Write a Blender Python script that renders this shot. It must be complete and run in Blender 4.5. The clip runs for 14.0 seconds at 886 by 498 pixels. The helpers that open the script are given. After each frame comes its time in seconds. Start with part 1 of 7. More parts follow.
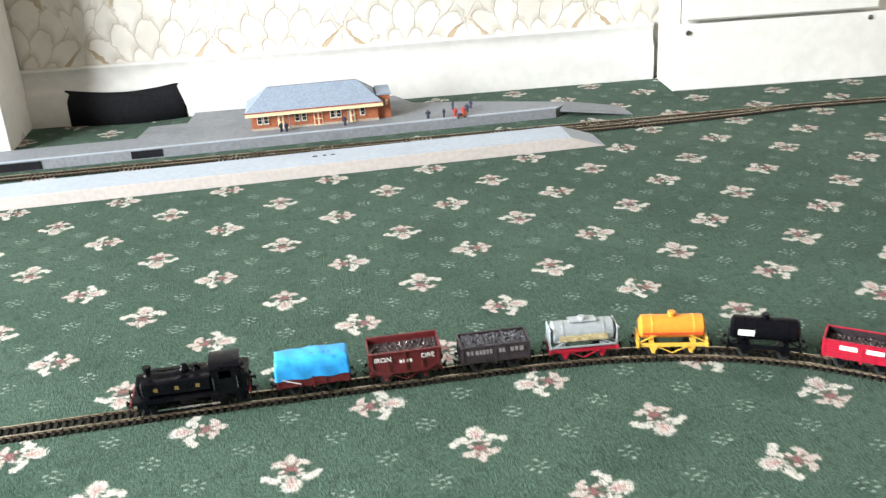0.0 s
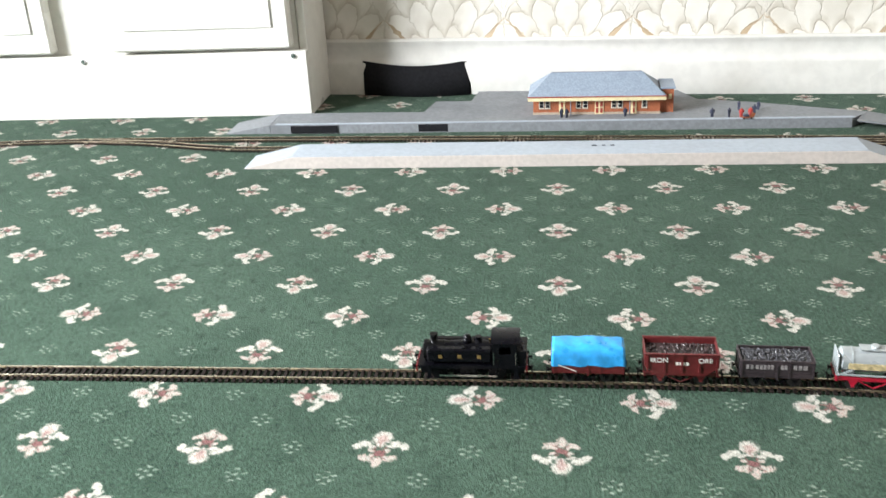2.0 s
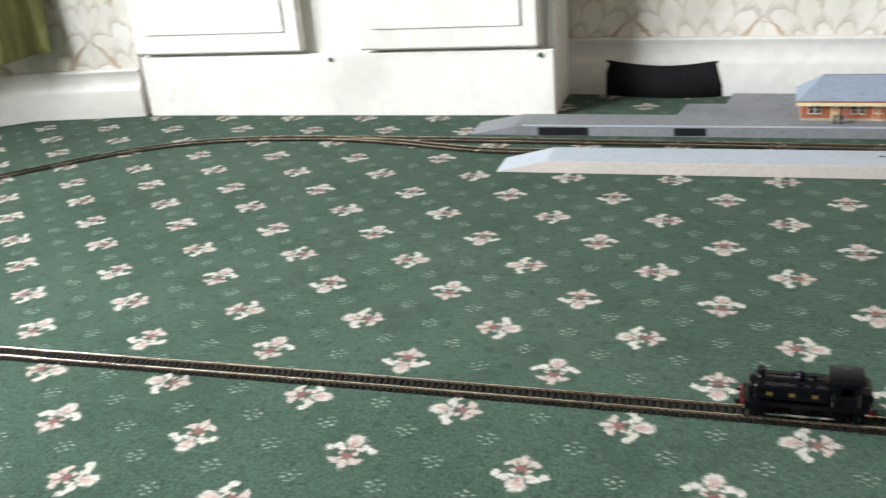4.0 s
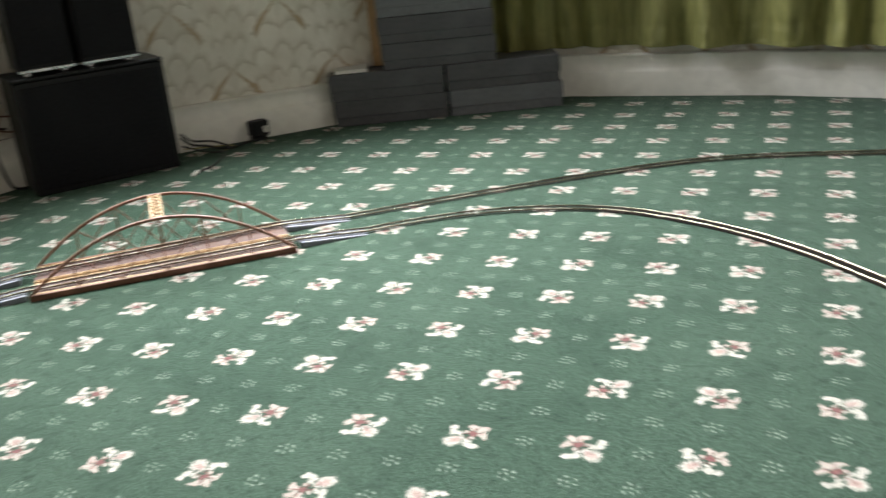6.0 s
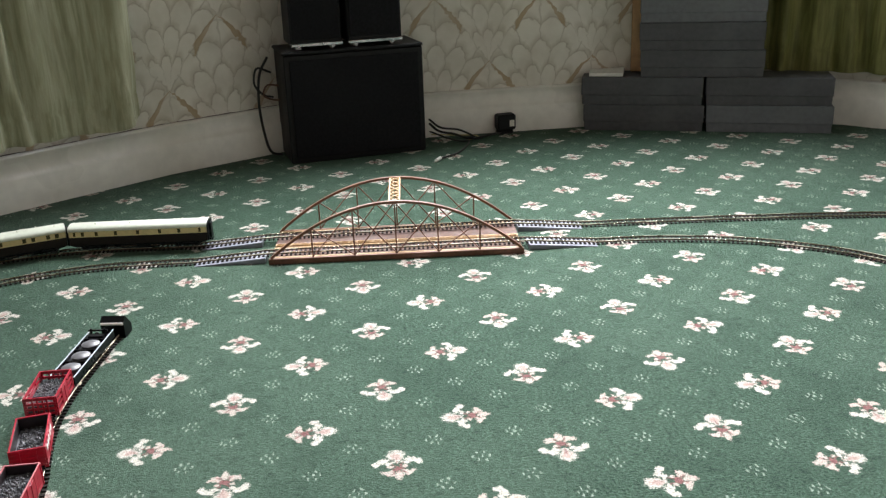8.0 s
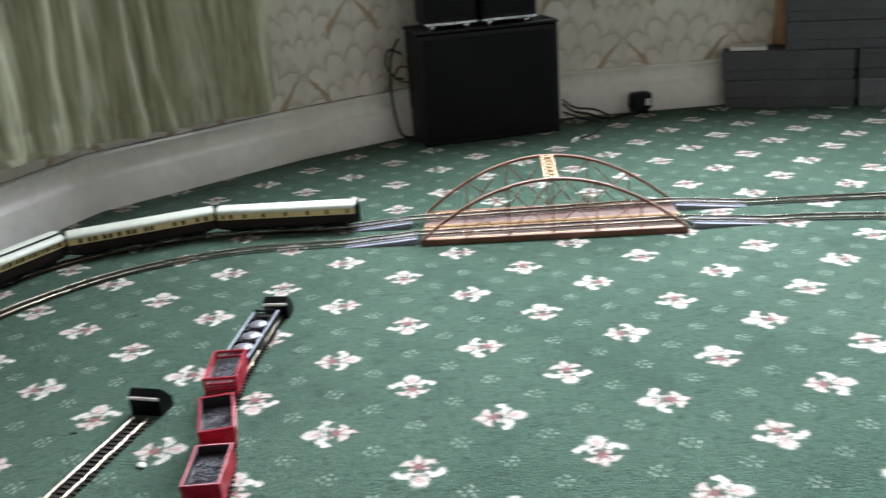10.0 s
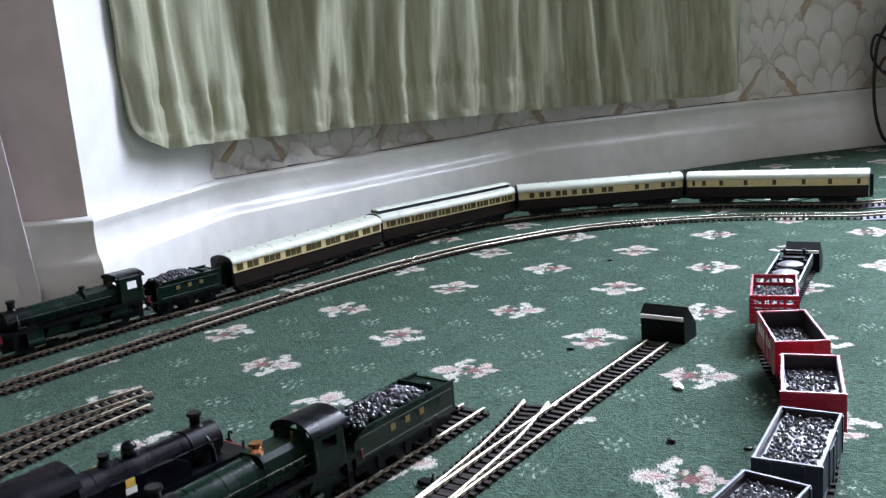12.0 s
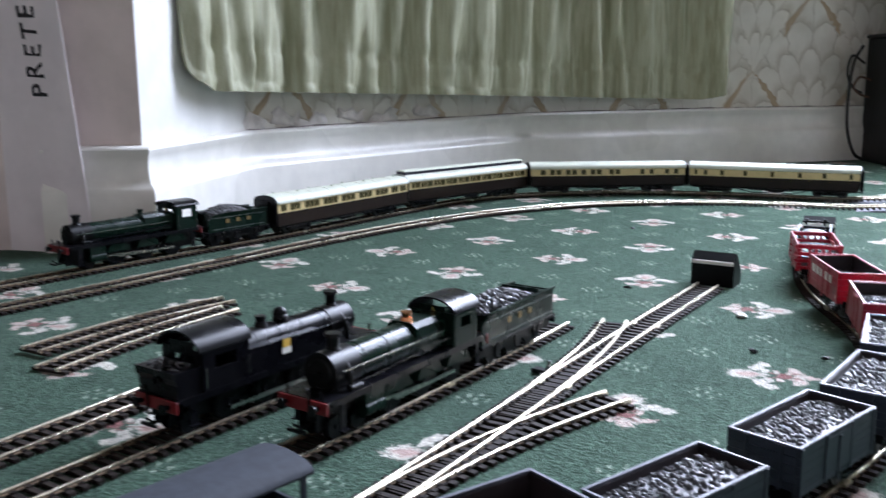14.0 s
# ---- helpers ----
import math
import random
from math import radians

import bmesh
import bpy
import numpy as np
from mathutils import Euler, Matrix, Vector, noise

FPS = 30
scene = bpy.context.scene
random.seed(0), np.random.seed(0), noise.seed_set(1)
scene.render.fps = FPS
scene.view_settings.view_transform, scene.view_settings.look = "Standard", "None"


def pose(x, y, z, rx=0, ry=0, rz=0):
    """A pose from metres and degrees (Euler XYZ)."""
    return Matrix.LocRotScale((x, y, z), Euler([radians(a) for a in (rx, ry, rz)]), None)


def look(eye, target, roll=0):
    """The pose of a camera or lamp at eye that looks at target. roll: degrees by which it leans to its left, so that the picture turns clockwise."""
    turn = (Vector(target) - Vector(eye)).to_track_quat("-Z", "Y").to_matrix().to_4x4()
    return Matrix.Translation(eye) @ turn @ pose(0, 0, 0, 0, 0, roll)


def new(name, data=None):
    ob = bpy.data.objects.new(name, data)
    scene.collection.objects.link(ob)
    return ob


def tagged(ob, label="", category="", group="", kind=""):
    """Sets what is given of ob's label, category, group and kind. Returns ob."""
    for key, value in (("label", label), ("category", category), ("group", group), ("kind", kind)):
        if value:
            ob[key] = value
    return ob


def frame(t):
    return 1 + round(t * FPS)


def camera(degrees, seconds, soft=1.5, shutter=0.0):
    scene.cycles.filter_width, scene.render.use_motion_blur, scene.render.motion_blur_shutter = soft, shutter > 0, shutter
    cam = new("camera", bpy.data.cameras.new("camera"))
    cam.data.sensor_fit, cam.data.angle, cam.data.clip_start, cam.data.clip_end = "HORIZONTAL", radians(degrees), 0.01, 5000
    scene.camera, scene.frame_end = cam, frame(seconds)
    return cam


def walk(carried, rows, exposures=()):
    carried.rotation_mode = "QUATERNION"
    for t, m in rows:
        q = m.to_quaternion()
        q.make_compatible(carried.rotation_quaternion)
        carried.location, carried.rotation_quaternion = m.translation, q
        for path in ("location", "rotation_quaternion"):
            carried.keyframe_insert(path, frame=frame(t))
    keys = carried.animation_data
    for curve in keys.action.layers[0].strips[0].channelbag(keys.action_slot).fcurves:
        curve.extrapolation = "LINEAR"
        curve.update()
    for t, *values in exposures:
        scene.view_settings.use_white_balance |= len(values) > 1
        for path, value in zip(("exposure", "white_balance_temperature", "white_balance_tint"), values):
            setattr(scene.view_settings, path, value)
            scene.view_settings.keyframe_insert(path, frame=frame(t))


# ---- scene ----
cam = camera(50.66, 14.0, soft=1.3, shutter=0.4)
PATH = [
    (0, (0.1343, -0.7910, 0.5010), (0.3280, 0.5738, -0.0905), -3.65),
    (0.5, (0.1046, -0.7646, 0.5114), (0.2555, 0.6090, -0.0720), -3.34),
    (1, (0.0825, -0.7782, 0.5011), (0.0413, 0.5939, -0.1036), -4.30),
    (1.5, (0.1039, -0.7949, 0.5032), (-0.0703, 0.5538, -0.1298), -2.58),
    (2, (0.0826, -0.8067, 0.5218), (-0.1013, 0.5563, -0.0770), -3.02),
    (2.2, (0.0700, -0.8049, 0.5266), (-0.1177, 0.5627, -0.0603), -3.46),
    (4.3, (-0.0848, -0.7571, 0.5349), (-0.6662, 0.4912, -0.0598), -5.84),
    (4.5, (-0.0646, -0.7442, 0.5492), (-0.8777, 0.3768, -0.0272), -5.98),
    (5, (-0.1122, -0.7872, 0.5253), (-1.2102, 0.0781, -0.0183), -2.26),
    (5.5, (-0.2714, -0.9273, 0.5436), (-1.4607, -0.1992, -0.0090), -4.62),
    (6, (-0.3055, -0.9683, 0.5363), (-1.6006, -0.4209, 0.0138), -5.31),
    (6.5, (-0.3460, -0.9638, 0.5400), (-1.7259, -0.6836, 0.0230), -2.54),
    (7, (-0.3387, -0.9585, 0.5468), (-1.7381, -0.7635, 0.0430), -2.35),
    (7.2, (-0.3447, -0.9484, 0.5372), (-1.7456, -0.7530, 0.0382), -2.34),
    (9.3, (-0.3358, -0.9815, 0.5511), (-1.7237, -0.7880, 0.0161), -1.87),
    (9.5, (-0.3599, -0.9904, 0.5294), (-1.7543, -0.8219, 0.0028), -2.67),
    (10, (-0.4044, -1.0627, 0.5058), (-1.8139, -1.0021, -0.0037), -4.31),
    (10.5, (-0.4963, -1.1539, 0.4125), (-1.9195, -1.2987, -0.0386), -4.17),
    (11, (-0.5577, -1.2529, 0.3455), (-1.9838, -1.5432, -0.0175), -4.12),
    (11.5, (-0.5753, -1.3074, 0.2853), (-1.9717, -1.7439, -0.0455), -6.35),
    (12, (-0.5835, -1.2985, 0.2516), (-1.9764, -1.7612, -0.0579), -4.70),
    (12.5, (-0.5462, -1.3535, 0.2250), (-1.9755, -1.7178, -0.0480), -1.04),
    (13, (-0.4873, -1.3985, 0.2351), (-1.9123, -1.7899, -0.0223), -0.03),
    (13.5, (-0.4700, -1.4231, 0.2163), (-1.8859, -1.8410, -0.0495), 0.19),
    (14, (-0.4939, -1.4050, 0.1929), (-1.9242, -1.7556, -0.0922), -0.14),
]
EXPOSURES = [(0.0, 0.95, 6450, 10), (1.0, 0.80, 6450, 10), (2.2, 0.74, 6450, 10), (4.5, 0.24, 6500, 11), (5.0, 0.24, 6550, 11), (5.5, 0.0, 6600, 11), (6.0, 0.02, 6600, 11), (7.0, -0.06, 6600, 12), (9.5, -0.04, 6150, 14), (11.0, 0.55, 5850, 15), (12.0, 0.22, 5650, 17), (13.0, 0.34, 5600, 18), (14.0, 0.36, 5600, 18)]
walk(cam, [(t, look(eye, target, roll)) for t, eye, target, roll in PATH], EXPOSURES)

# ---- light ----
world = bpy.data.worlds.new("world")
scene.world = world
world.use_nodes = True
wn = world.node_tree
sky = wn.nodes.new("ShaderNodeTexSky")
sky.sky_type, sky.sun_disc = "NISHITA", False
sky.sun_elevation, sky.sun_rotation = radians(38), radians(300)
wn.links.new(sky.outputs["Color"], wn.nodes["Background"].inputs["Color"])
wn.nodes["Background"].inputs["Strength"].default_value = 0.05


def area_lamp(name, eye, target, w, h, watts, colour=(0.93, 0.97, 1.0)):
    data = bpy.data.lights.new(name, "AREA")
    data.shape, data.size, data.size_y = "RECTANGLE", w, h
    data.energy, data.color = watts, colour
    data.spread = radians(125)  # the reveal hides steep angles
    ob = new(name, data)
    ob.matrix_world = look(eye, target)
    return ob


# daylight through the windows of the bay, an area lamp standing in at each
LAMPS = [
    ("bay_window_light", (-2.695, -0.26, 1.28), (-1.695, -0.26, 0.84), 0.62, 1.50, 42),
    ("bay_window_light", (-2.672, -0.81, 1.28), (-1.672, -0.72, 0.84), 0.34, 1.50, 44),
    ("north_bay_light", (-2.636, 0.190, 1.28), (-1.636, -0.16, 0.84), 0.14, 1.50, 22),
    ("south_bay_light", (-2.575, -1.145, 1.28), (-1.675, -0.845, 0.82), 0.28, 1.50, 32),
]
for lamp in LAMPS:
    area_lamp(*lamp)

# ---- materials ----
class Val:
    """A number inside a node tree, with arithmetic."""

    def __init__(self, tree, sock):
        self.tree, self.sock = tree, sock

    def _op(self, op, *others):
        node = self.tree.nodes.new("ShaderNodeMath")
        node.operation = op
        for n, v in enumerate((self, *others)):
            if isinstance(v, Val):
                self.tree.links.new(v.sock, node.inputs[n])
            else:
                node.inputs[n].default_value = v
        return Val(self.tree, node.outputs[0])

    def __add__(self, o): return self._op("ADD", o)
    def __radd__(self, o): return self._op("ADD", o)
    def __sub__(self, o): return self._op("SUBTRACT", o)
    def __rsub__(self, o): return (self * -1.0) + o
    def __mul__(self, o): return self._op("MULTIPLY", o)
    def __rmul__(self, o): return self._op("MULTIPLY", o)
    def __truediv__(self, o): return self._op("DIVIDE", o)
    def round(self): return self._op("ROUND")
    def floor(self): return self._op("FLOOR")
    def abs(self): return self._op("ABSOLUTE")
    def sin(self): return self._op("SINE")
    def cos(self): return self._op("COSINE")
    def sqrt(self): return self._op("SQRT")
    def frac(self): return self._op("FRACT")
    def mod(self, o): return self._op("FLOORED_MODULO", o)
    def min(self, o): return self._op("MINIMUM", o)
    def max(self, o): return self._op("MAXIMUM", o)
    def less(self, o): return self._op("LESS_THAN", o)
    def atan2(self, o): return self._op("ARCTAN2", o)

    def ramp(self, lo, hi, to_lo=0.0, to_hi=1.0):
        node = self.tree.nodes.new("ShaderNodeMapRange")
        node.interpolation_type = "SMOOTHSTEP"
        self.tree.links.new(self.sock, node.inputs[0])
        for n, v in enumerate((lo, hi, to_lo, to_hi)):
            node.inputs[n + 1].default_value = v
        return Val(self.tree, node.outputs[0])


class Mat:
    """A material being wired: coordinates, noise, colour mixing and the final surface."""

    def __init__(self, name):
        self.mat = bpy.data.materials.new(name)
        self.mat.use_nodes = True
        self.tree = self.mat.node_tree
        self.bsdf = self.tree.nodes["Principled BSDF"]
        self.coord = self.tree.nodes.new("ShaderNodeTexCoord")

    def xyz(self, kind="Object"):
        node = self.tree.nodes.new("ShaderNodeSeparateXYZ")
        self.tree.links.new(self.coord.outputs[kind], node.inputs[0])
        return [Val(self.tree, o) for o in node.outputs]

    def vec(self, x, y, z=0.0):
        node = self.tree.nodes.new("ShaderNodeCombineXYZ")
        for n, v in enumerate((x, y, z)):
            if isinstance(v, Val):
                self.tree.links.new(v.sock, node.inputs[n])
            else:
                node.inputs[n].default_value = v
        return node.outputs[0]

    def noise(self, scale, detail=3.0, rough=0.55, vector=None, kind="Object"):
        node = self.tree.nodes.new("ShaderNodeTexNoise")
        node.inputs["Scale"].default_value = scale
        node.inputs["Detail"].default_value = detail
        node.inputs["Roughness"].default_value = rough
        self.tree.links.new(vector or self.coord.outputs[kind], node.inputs["Vector"])
        return Val(self.tree, node.outputs["Fac"])

    def random(self):
        node = self.tree.nodes.new("ShaderNodeObjectInfo")
        return Val(self.tree, node.outputs["Random"])

    def island(self):
        node = self.tree.nodes.new("ShaderNodeNewGeometry")
        return Val(self.tree, node.outputs["Random Per Island"])

    def colour(self, rgb):
        node = self.tree.nodes.new("ShaderNodeRGB")
        node.outputs[0].default_value = (*rgb, 1.0)
        return node.outputs[0]

    def mix(self, fac, a, b, mode="MIX"):
        node = self.tree.nodes.new("ShaderNodeMix")
        node.data_type, node.blend_type = "RGBA", mode
        for sock, v in ((node.inputs[0], fac), (node.inputs[6], a), (node.inputs[7], b)):
            if isinstance(v, Val):
                self.tree.links.new(v.sock, sock)
            elif isinstance(v, (tuple, list)):
                sock.default_value = (*v, 1.0)
            elif isinstance(v, (int, float)):
                sock.default_value = v
            else:
                self.tree.links.new(v, sock)
        return node.outputs[2]

    def put(self, socket, v):
        sock = self.bsdf.inputs[socket]
        if isinstance(v, Val):
            self.tree.links.new(v.sock, sock)
        elif isinstance(v, (tuple, list)):
            sock.default_value = (*v, 1.0)
        elif isinstance(v, (int, float)):
            sock.default_value = v
        else:
            self.tree.links.new(v, sock)

    def bump(self, height, strength, distance=0.001):
        node = self.tree.nodes.new("ShaderNodeBump")
        node.inputs["Strength"].default_value = strength
        node.inputs["Distance"].default_value = distance
        self.tree.links.new(height.sock, node.inputs["Height"])
        self.tree.links.new(node.outputs[0], self.bsdf.inputs["Normal"])


def surface(name, rgb, rough=0.6, metal=0.0, grain=60.0, vary=0.18, bump=0.15, stain=6.0, dirt=None, dirt_amount=0.35, piece=0.0, size=0.0006, coat=0.0, spec=0.5):
    """A painted, moulded or metal surface: fine grain and larger stains in colour, gloss and relief."""
    m = Mat(name)
    fine, broad = m.noise(grain, 4.0), m.noise(stain, 3.0)
    dark = tuple(c * (1.0 - vary) for c in rgb)
    light = tuple(min(1.0, c * (1.0 + vary)) for c in rgb)
    col = m.mix(fine.ramp(0.3, 0.7), dark, light)
    if dirt:
        col = m.mix(broad.ramp(0.5, 0.75) * dirt_amount, col, dirt)
    if piece:
        col = m.mix(m.random() * piece, col, (0.0, 0.0, 0.0))
    m.put("Base Color", col)
    m.put("Roughness", broad.ramp(0.3, 0.7, max(0.05, rough - 0.09), min(1.0, rough + 0.09)))
    m.put("Metallic", metal)
    m.put("Specular IOR Level", spec)
    if coat:
        m.put("Coat Weight", coat)
        m.put("Coat Roughness", 0.15)
    if bump:
        m.bump(fine, bump, size)
    return m.mat


# carpet: cream and pink sprigs on green, each turned a quarter from its neighbours
QX, QY, SKEW = 0.085, 0.08904, -0.00606


def carpet_material():
    m = Mat("carpet")
    x, y, z = m.xyz()
    wob = m.noise(330.0, 2.0) - 0.5
    wob2 = m.noise(410.0, 2.0, vector=m.vec(x + 3.1, y + 1.7, z)) - 0.5
    lob = m.noise(120.0, 1.0, vector=m.vec(x + 7.7, y + 2.3, z)) - 0.5
    lob2 = m.noise(120.0, 1.0, vector=m.vec(x + 1.3, y + 9.1, z)) - 0.5
    xw, yw = x + wob * 0.0070 + lob * 0.0060, y + wob2 * 0.0070 + lob2 * 0.0060
    v = y / QY
    u = (x - v * (SKEW * QX)) / QX
    a, b = (u + v) * 0.5, (v - u) * 0.5
    ai, bi = a.round(), b.round()
    cx = (ai - bi) * QX + (ai + bi) * (SKEW * QX)
    cy = (ai + bi) * QY
    dx, dy = (xw - cx) * 100.0, (yw - cy) * 100.0
    # which way the large petal points
    oa, ob = ai.mod(2.0), bi.mod(2.0)
    sx = oa + ob - 1.0
    sy = oa - ob
    p = dx * sx + dy * sy
    q = dy * sx - dx * sy

    fringe = (m.noise(520.0, 2.0, vector=m.vec(x * 0.75 + 5.0, y * 1.6 + 4.0, z)) - 0.5) * 1.6

    def oval(pc, qc, pr, qr, lean=0.0):
        dp, dq = p - pc, q.abs() - qc
        if lean:
            c, s = math.cos(lean), math.sin(lean)
            dp, dq = dp * c + dq * s, dq * c - dp * s
        e = (dp / pr) * (dp / pr) + (dq / qr) * (dq / qr)
        return e.sqrt() + fringe

    soft = (0.82, 1.10, 1.0, 0.0)
    big = oval(1.92, 0.0, 1.02, 0.94).min(oval(0.95, 0.0, 0.55, 0.36))
    wings = oval(0.95, 1.50, 0.46, 0.70, 0.35).min(oval(0.48, 2.26, 0.52, 0.47, -0.3)).min(oval(0.52, 0.85, 0.26, 0.50, 0.3))
    tail = oval(-1.85, 0.0, 0.80, 0.46).min(oval(-1.38, 1.08, 0.38, 0.78, -0.5)).min(oval(-1.05, 0.62, 0.28, 0.30)).min(oval(-0.15, 0.78, 0.26, 0.30))
    heart = oval(-0.58, 0.0, 0.44, 0.62)
    veins = oval(0.12, 0.45, 0.42, 0.12, 0.5).min(oval(1.0, 0.0, 0.75, 0.08)).min(oval(-1.35, 0.55, 0.40, 0.12, -0.6))
    # small green sprigs half way between
    a2, b2 = a * 2.0, b * 2.0
    ar, br = a2.round(), b2.round()
    odd = (ar.mod(2.0) + br.mod(2.0)).min(1.0)
    ex = (xw - ((ar - br) * (QX / 2) + (ar + br) * (SKEW * QX / 2))) * 100.0
    ey = (yw - (ar + br) * (QY / 2)) * 100.0

    def dash(px, py):
        return (((ex - px) * (ex - px)) * 0.32 + ((ey - py) * (ey - py)) * 2.6).sqrt()

    sprig = dash(0.0, 0.12).min(dash(0.80, 0.36)).min(dash(-0.74, 0.40)).min(dash(0.62, -0.40)).min(dash(-0.58, -0.36)).min(dash(0.08, 0.88)).min(dash(0.0, -0.84))
    pile, tread, patch = m.noise(900.0, 3.0), m.noise(2.2, 4.0), m.noise(8.5, 5.0, 0.6)
    tuft = m.noise(300.0, 4.0, vector=m.vec(x * 1.25, y * 0.8, z))
    green = m.mix(tuft.ramp(0.32, 0.68), (0.020, 0.050, 0.031), (0.081, 0.150, 0.100))
    green = m.mix(tread.ramp(0.35, 0.7) * 0.34, green, (0.100, 0.162, 0.114))
    green = m.mix(patch.ramp(0.52, 0.30) * 0.42, green, (0.020, 0.052, 0.032))
    clump = m.noise(75.0, 4.0, 0.65, vector=m.vec(x * 1.4, y * 0.8, z))
    green = m.mix(clump.ramp(0.50, 0.30) * 0.60, green, (0.011, 0.034, 0.021))
    fleck = m.noise(210.0, 2.0, vector=m.vec(x + 8.0, y + 6.0, z)).ramp(0.70, 0.76)
    green = m.mix(fleck * 0.7, green, (0.006, 0.014, 0.010))
    cream = m.mix(tuft.ramp(0.3, 0.7), (0.50, 0.47, 0.40), (0.82, 0.79, 0.71))
    pink = m.mix(tuft.ramp(0.3, 0.7), (0.46, 0.32, 0.28), (0.68, 0.52, 0.46))
    red = m.mix(tuft.ramp(0.3, 0.7), (0.20, 0.085, 0.080), (0.34, 0.155, 0.145))
    col = m.mix(sprig.ramp(0.10, 0.21, 0.80, 0.0) * odd, green, (0.38, 0.46, 0.37))
    col = m.mix(tail.ramp(*soft), col, m.mix(tuft.ramp(0.42, 0.58), cream, pink))
    col = m.mix(wings.ramp(*soft), col, cream)
    col = m.mix(big.ramp(*soft), col, m.mix(oval(1.65, 0.0, 0.85, 0.62).ramp(0.6, 1.1), pink, cream))
    col = m.mix(heart.ramp(*soft), col, red)
    col = m.mix(veins.ramp(0.8, 1.1, 0.75, 0.0), col, red)
    m.put("Base Color", m.mix(pile.ramp(0.62, 0.32) * 0.50, col, (0.0, 0.0, 0.0)))
    m.put("Roughness", 0.95)
    m.put("Sheen Weight", 0.07)
    m.put("Sheen Roughness", 0.5)
    m.put("Specular IOR Level", 0.10)
    m.bump(pile * 0.6 + tuft * 0.9, 1.0, 0.0035)
    return m.mat


def wallpaper_material():
    """Cream embossed paper: pointed scales of long petals, a nested palmette in each, brown chevrons at the points."""
    m = Mat("wallpaper")
    x, y, z = m.xyz("UV")
    W, H = 0.27, 0.16
    wob, wob2 = (m.noise(26.0, 2.0) - 0.5) * 0.012, (m.noise(31.0, 2.0, vector=m.vec(x + 4.0, y + 2.0)) - 0.5) * 0.012
    lobe = (m.noise(85.0, 1.0, vector=m.vec(x + 1.0, y + 7.0)) - 0.5) * 0.010
    u, v = x + wob + lobe, y + wob2 - lobe
    low = (v / H).floor() + 1.0
    cells = []
    for k in (0.0, 1.0):
        r = low + k
        shift = r.mod(2.0) * 0.5
        du = (u / W - shift - (u / W - shift).round()) * W
        side = du.abs() / (W * 0.5)
        drop = (side * 0.62 + side * side * 0.38) * H
        cells.append((du, side, r * H - drop - v, v - (r - 2.0) * H))
    first = (cells[0][2] * -1.0).less(0.0)
    du, side, under, rise = [a * first + b * (1.0 - first) for a, b in zip(*cells)]
    # petals fan out from the foot in three overlapping rows with rounded tips
    rho = (du * du + rise * rise).sqrt()
    ang = du.atan2(rise.max(0.0004))
    bent = ang * (1.12 - rho * 0.9)
    lines = shadow = inside = None
    for radius, spread, bulge, turn in ((0.34, 2.2, 0.16, 0.5), (0.70, 2.9, 0.20, 0.0), (1.08, 3.5, 0.20, 0.5), (1.48, 4.2, 0.16, 0.0)):
        leaf = (bent * spread + turn).frac() - 0.5
        gap = rho - (1.0 - leaf * leaf * 4.0) * (bulge * H) - radius * H
        here = gap.less(0.0)
        seam = leaf.abs().ramp(0.455, 0.495) * here
        rim = gap.abs().ramp(0.0006, 0.0028, 1.0, 0.0)
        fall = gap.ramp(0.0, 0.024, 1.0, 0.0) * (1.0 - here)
        drawn = seam.max(rim)
        if inside is None:
            lines, shadow, inside = drawn, fall, here
        else:
            lines = lines.max(drawn * (1.0 - inside))
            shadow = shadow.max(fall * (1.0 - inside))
            inside = inside.max(here)
    outer = (bent * 4.4).frac() - 0.5
    seam = outer.abs().ramp(0.46, 0.495) * (1.0 - inside)
    scallop = (under - outer * outer * 0.040 - 0.003).abs().ramp(0.0006, 0.0030, 1.0, 0.0)
    lines = lines.max(seam * 0.8).max(scallop * 0.8)
    band = under.ramp(0.0, 0.002) * (under - side * 0.052 - 0.001).ramp(0.0, 0.003, 1.0, 0.0) * side.ramp(0.46, 0.52, 1.0, 0.0)
    mott, emb = m.noise(14.0, 4.0), m.noise(260.0, 3.0)
    base = m.mix(mott.ramp(0.3, 0.7), (0.65, 0.61, 0.54), (0.77, 0.735, 0.67))
    # shadow that each row of petal tips throws is mixed into the paper's colour
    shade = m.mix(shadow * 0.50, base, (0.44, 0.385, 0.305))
    col = m.mix(lines * mott.ramp(0.3, 0.65, 0.18, 0.42), shade, (0.33, 0.27, 0.20))
    col = m.mix(band * mott.ramp(0.3, 0.6, 0.55, 0.85), col, (0.40, 0.28, 0.155))
    m.put("Base Color", col)
    m.put("Roughness", 0.6)
    m.bump(lines * -1.0 + shadow * -0.5 + emb * 0.2 + mott * 0.2, 0.5, 0.002)
    return m.mat


def curtain_material(name, low, high, shadow):
    m = Mat(name)
    x, y, z = m.xyz()
    weave = m.noise(700.0, 2.0)
    slub = m.noise(30.0, 4.0, vector=m.vec(x * 3.0, y * 3.0, z * 0.25))
    col = m.mix(slub.ramp(0.3, 0.7), low, high)
    col = m.mix(weave.ramp(0.3, 0.7) * 0.25, col, shadow)
    m.put("Base Color", col)
    m.put("Roughness", 0.62)
    m.bump(weave, 0.3, 0.0006)
    return m.mat


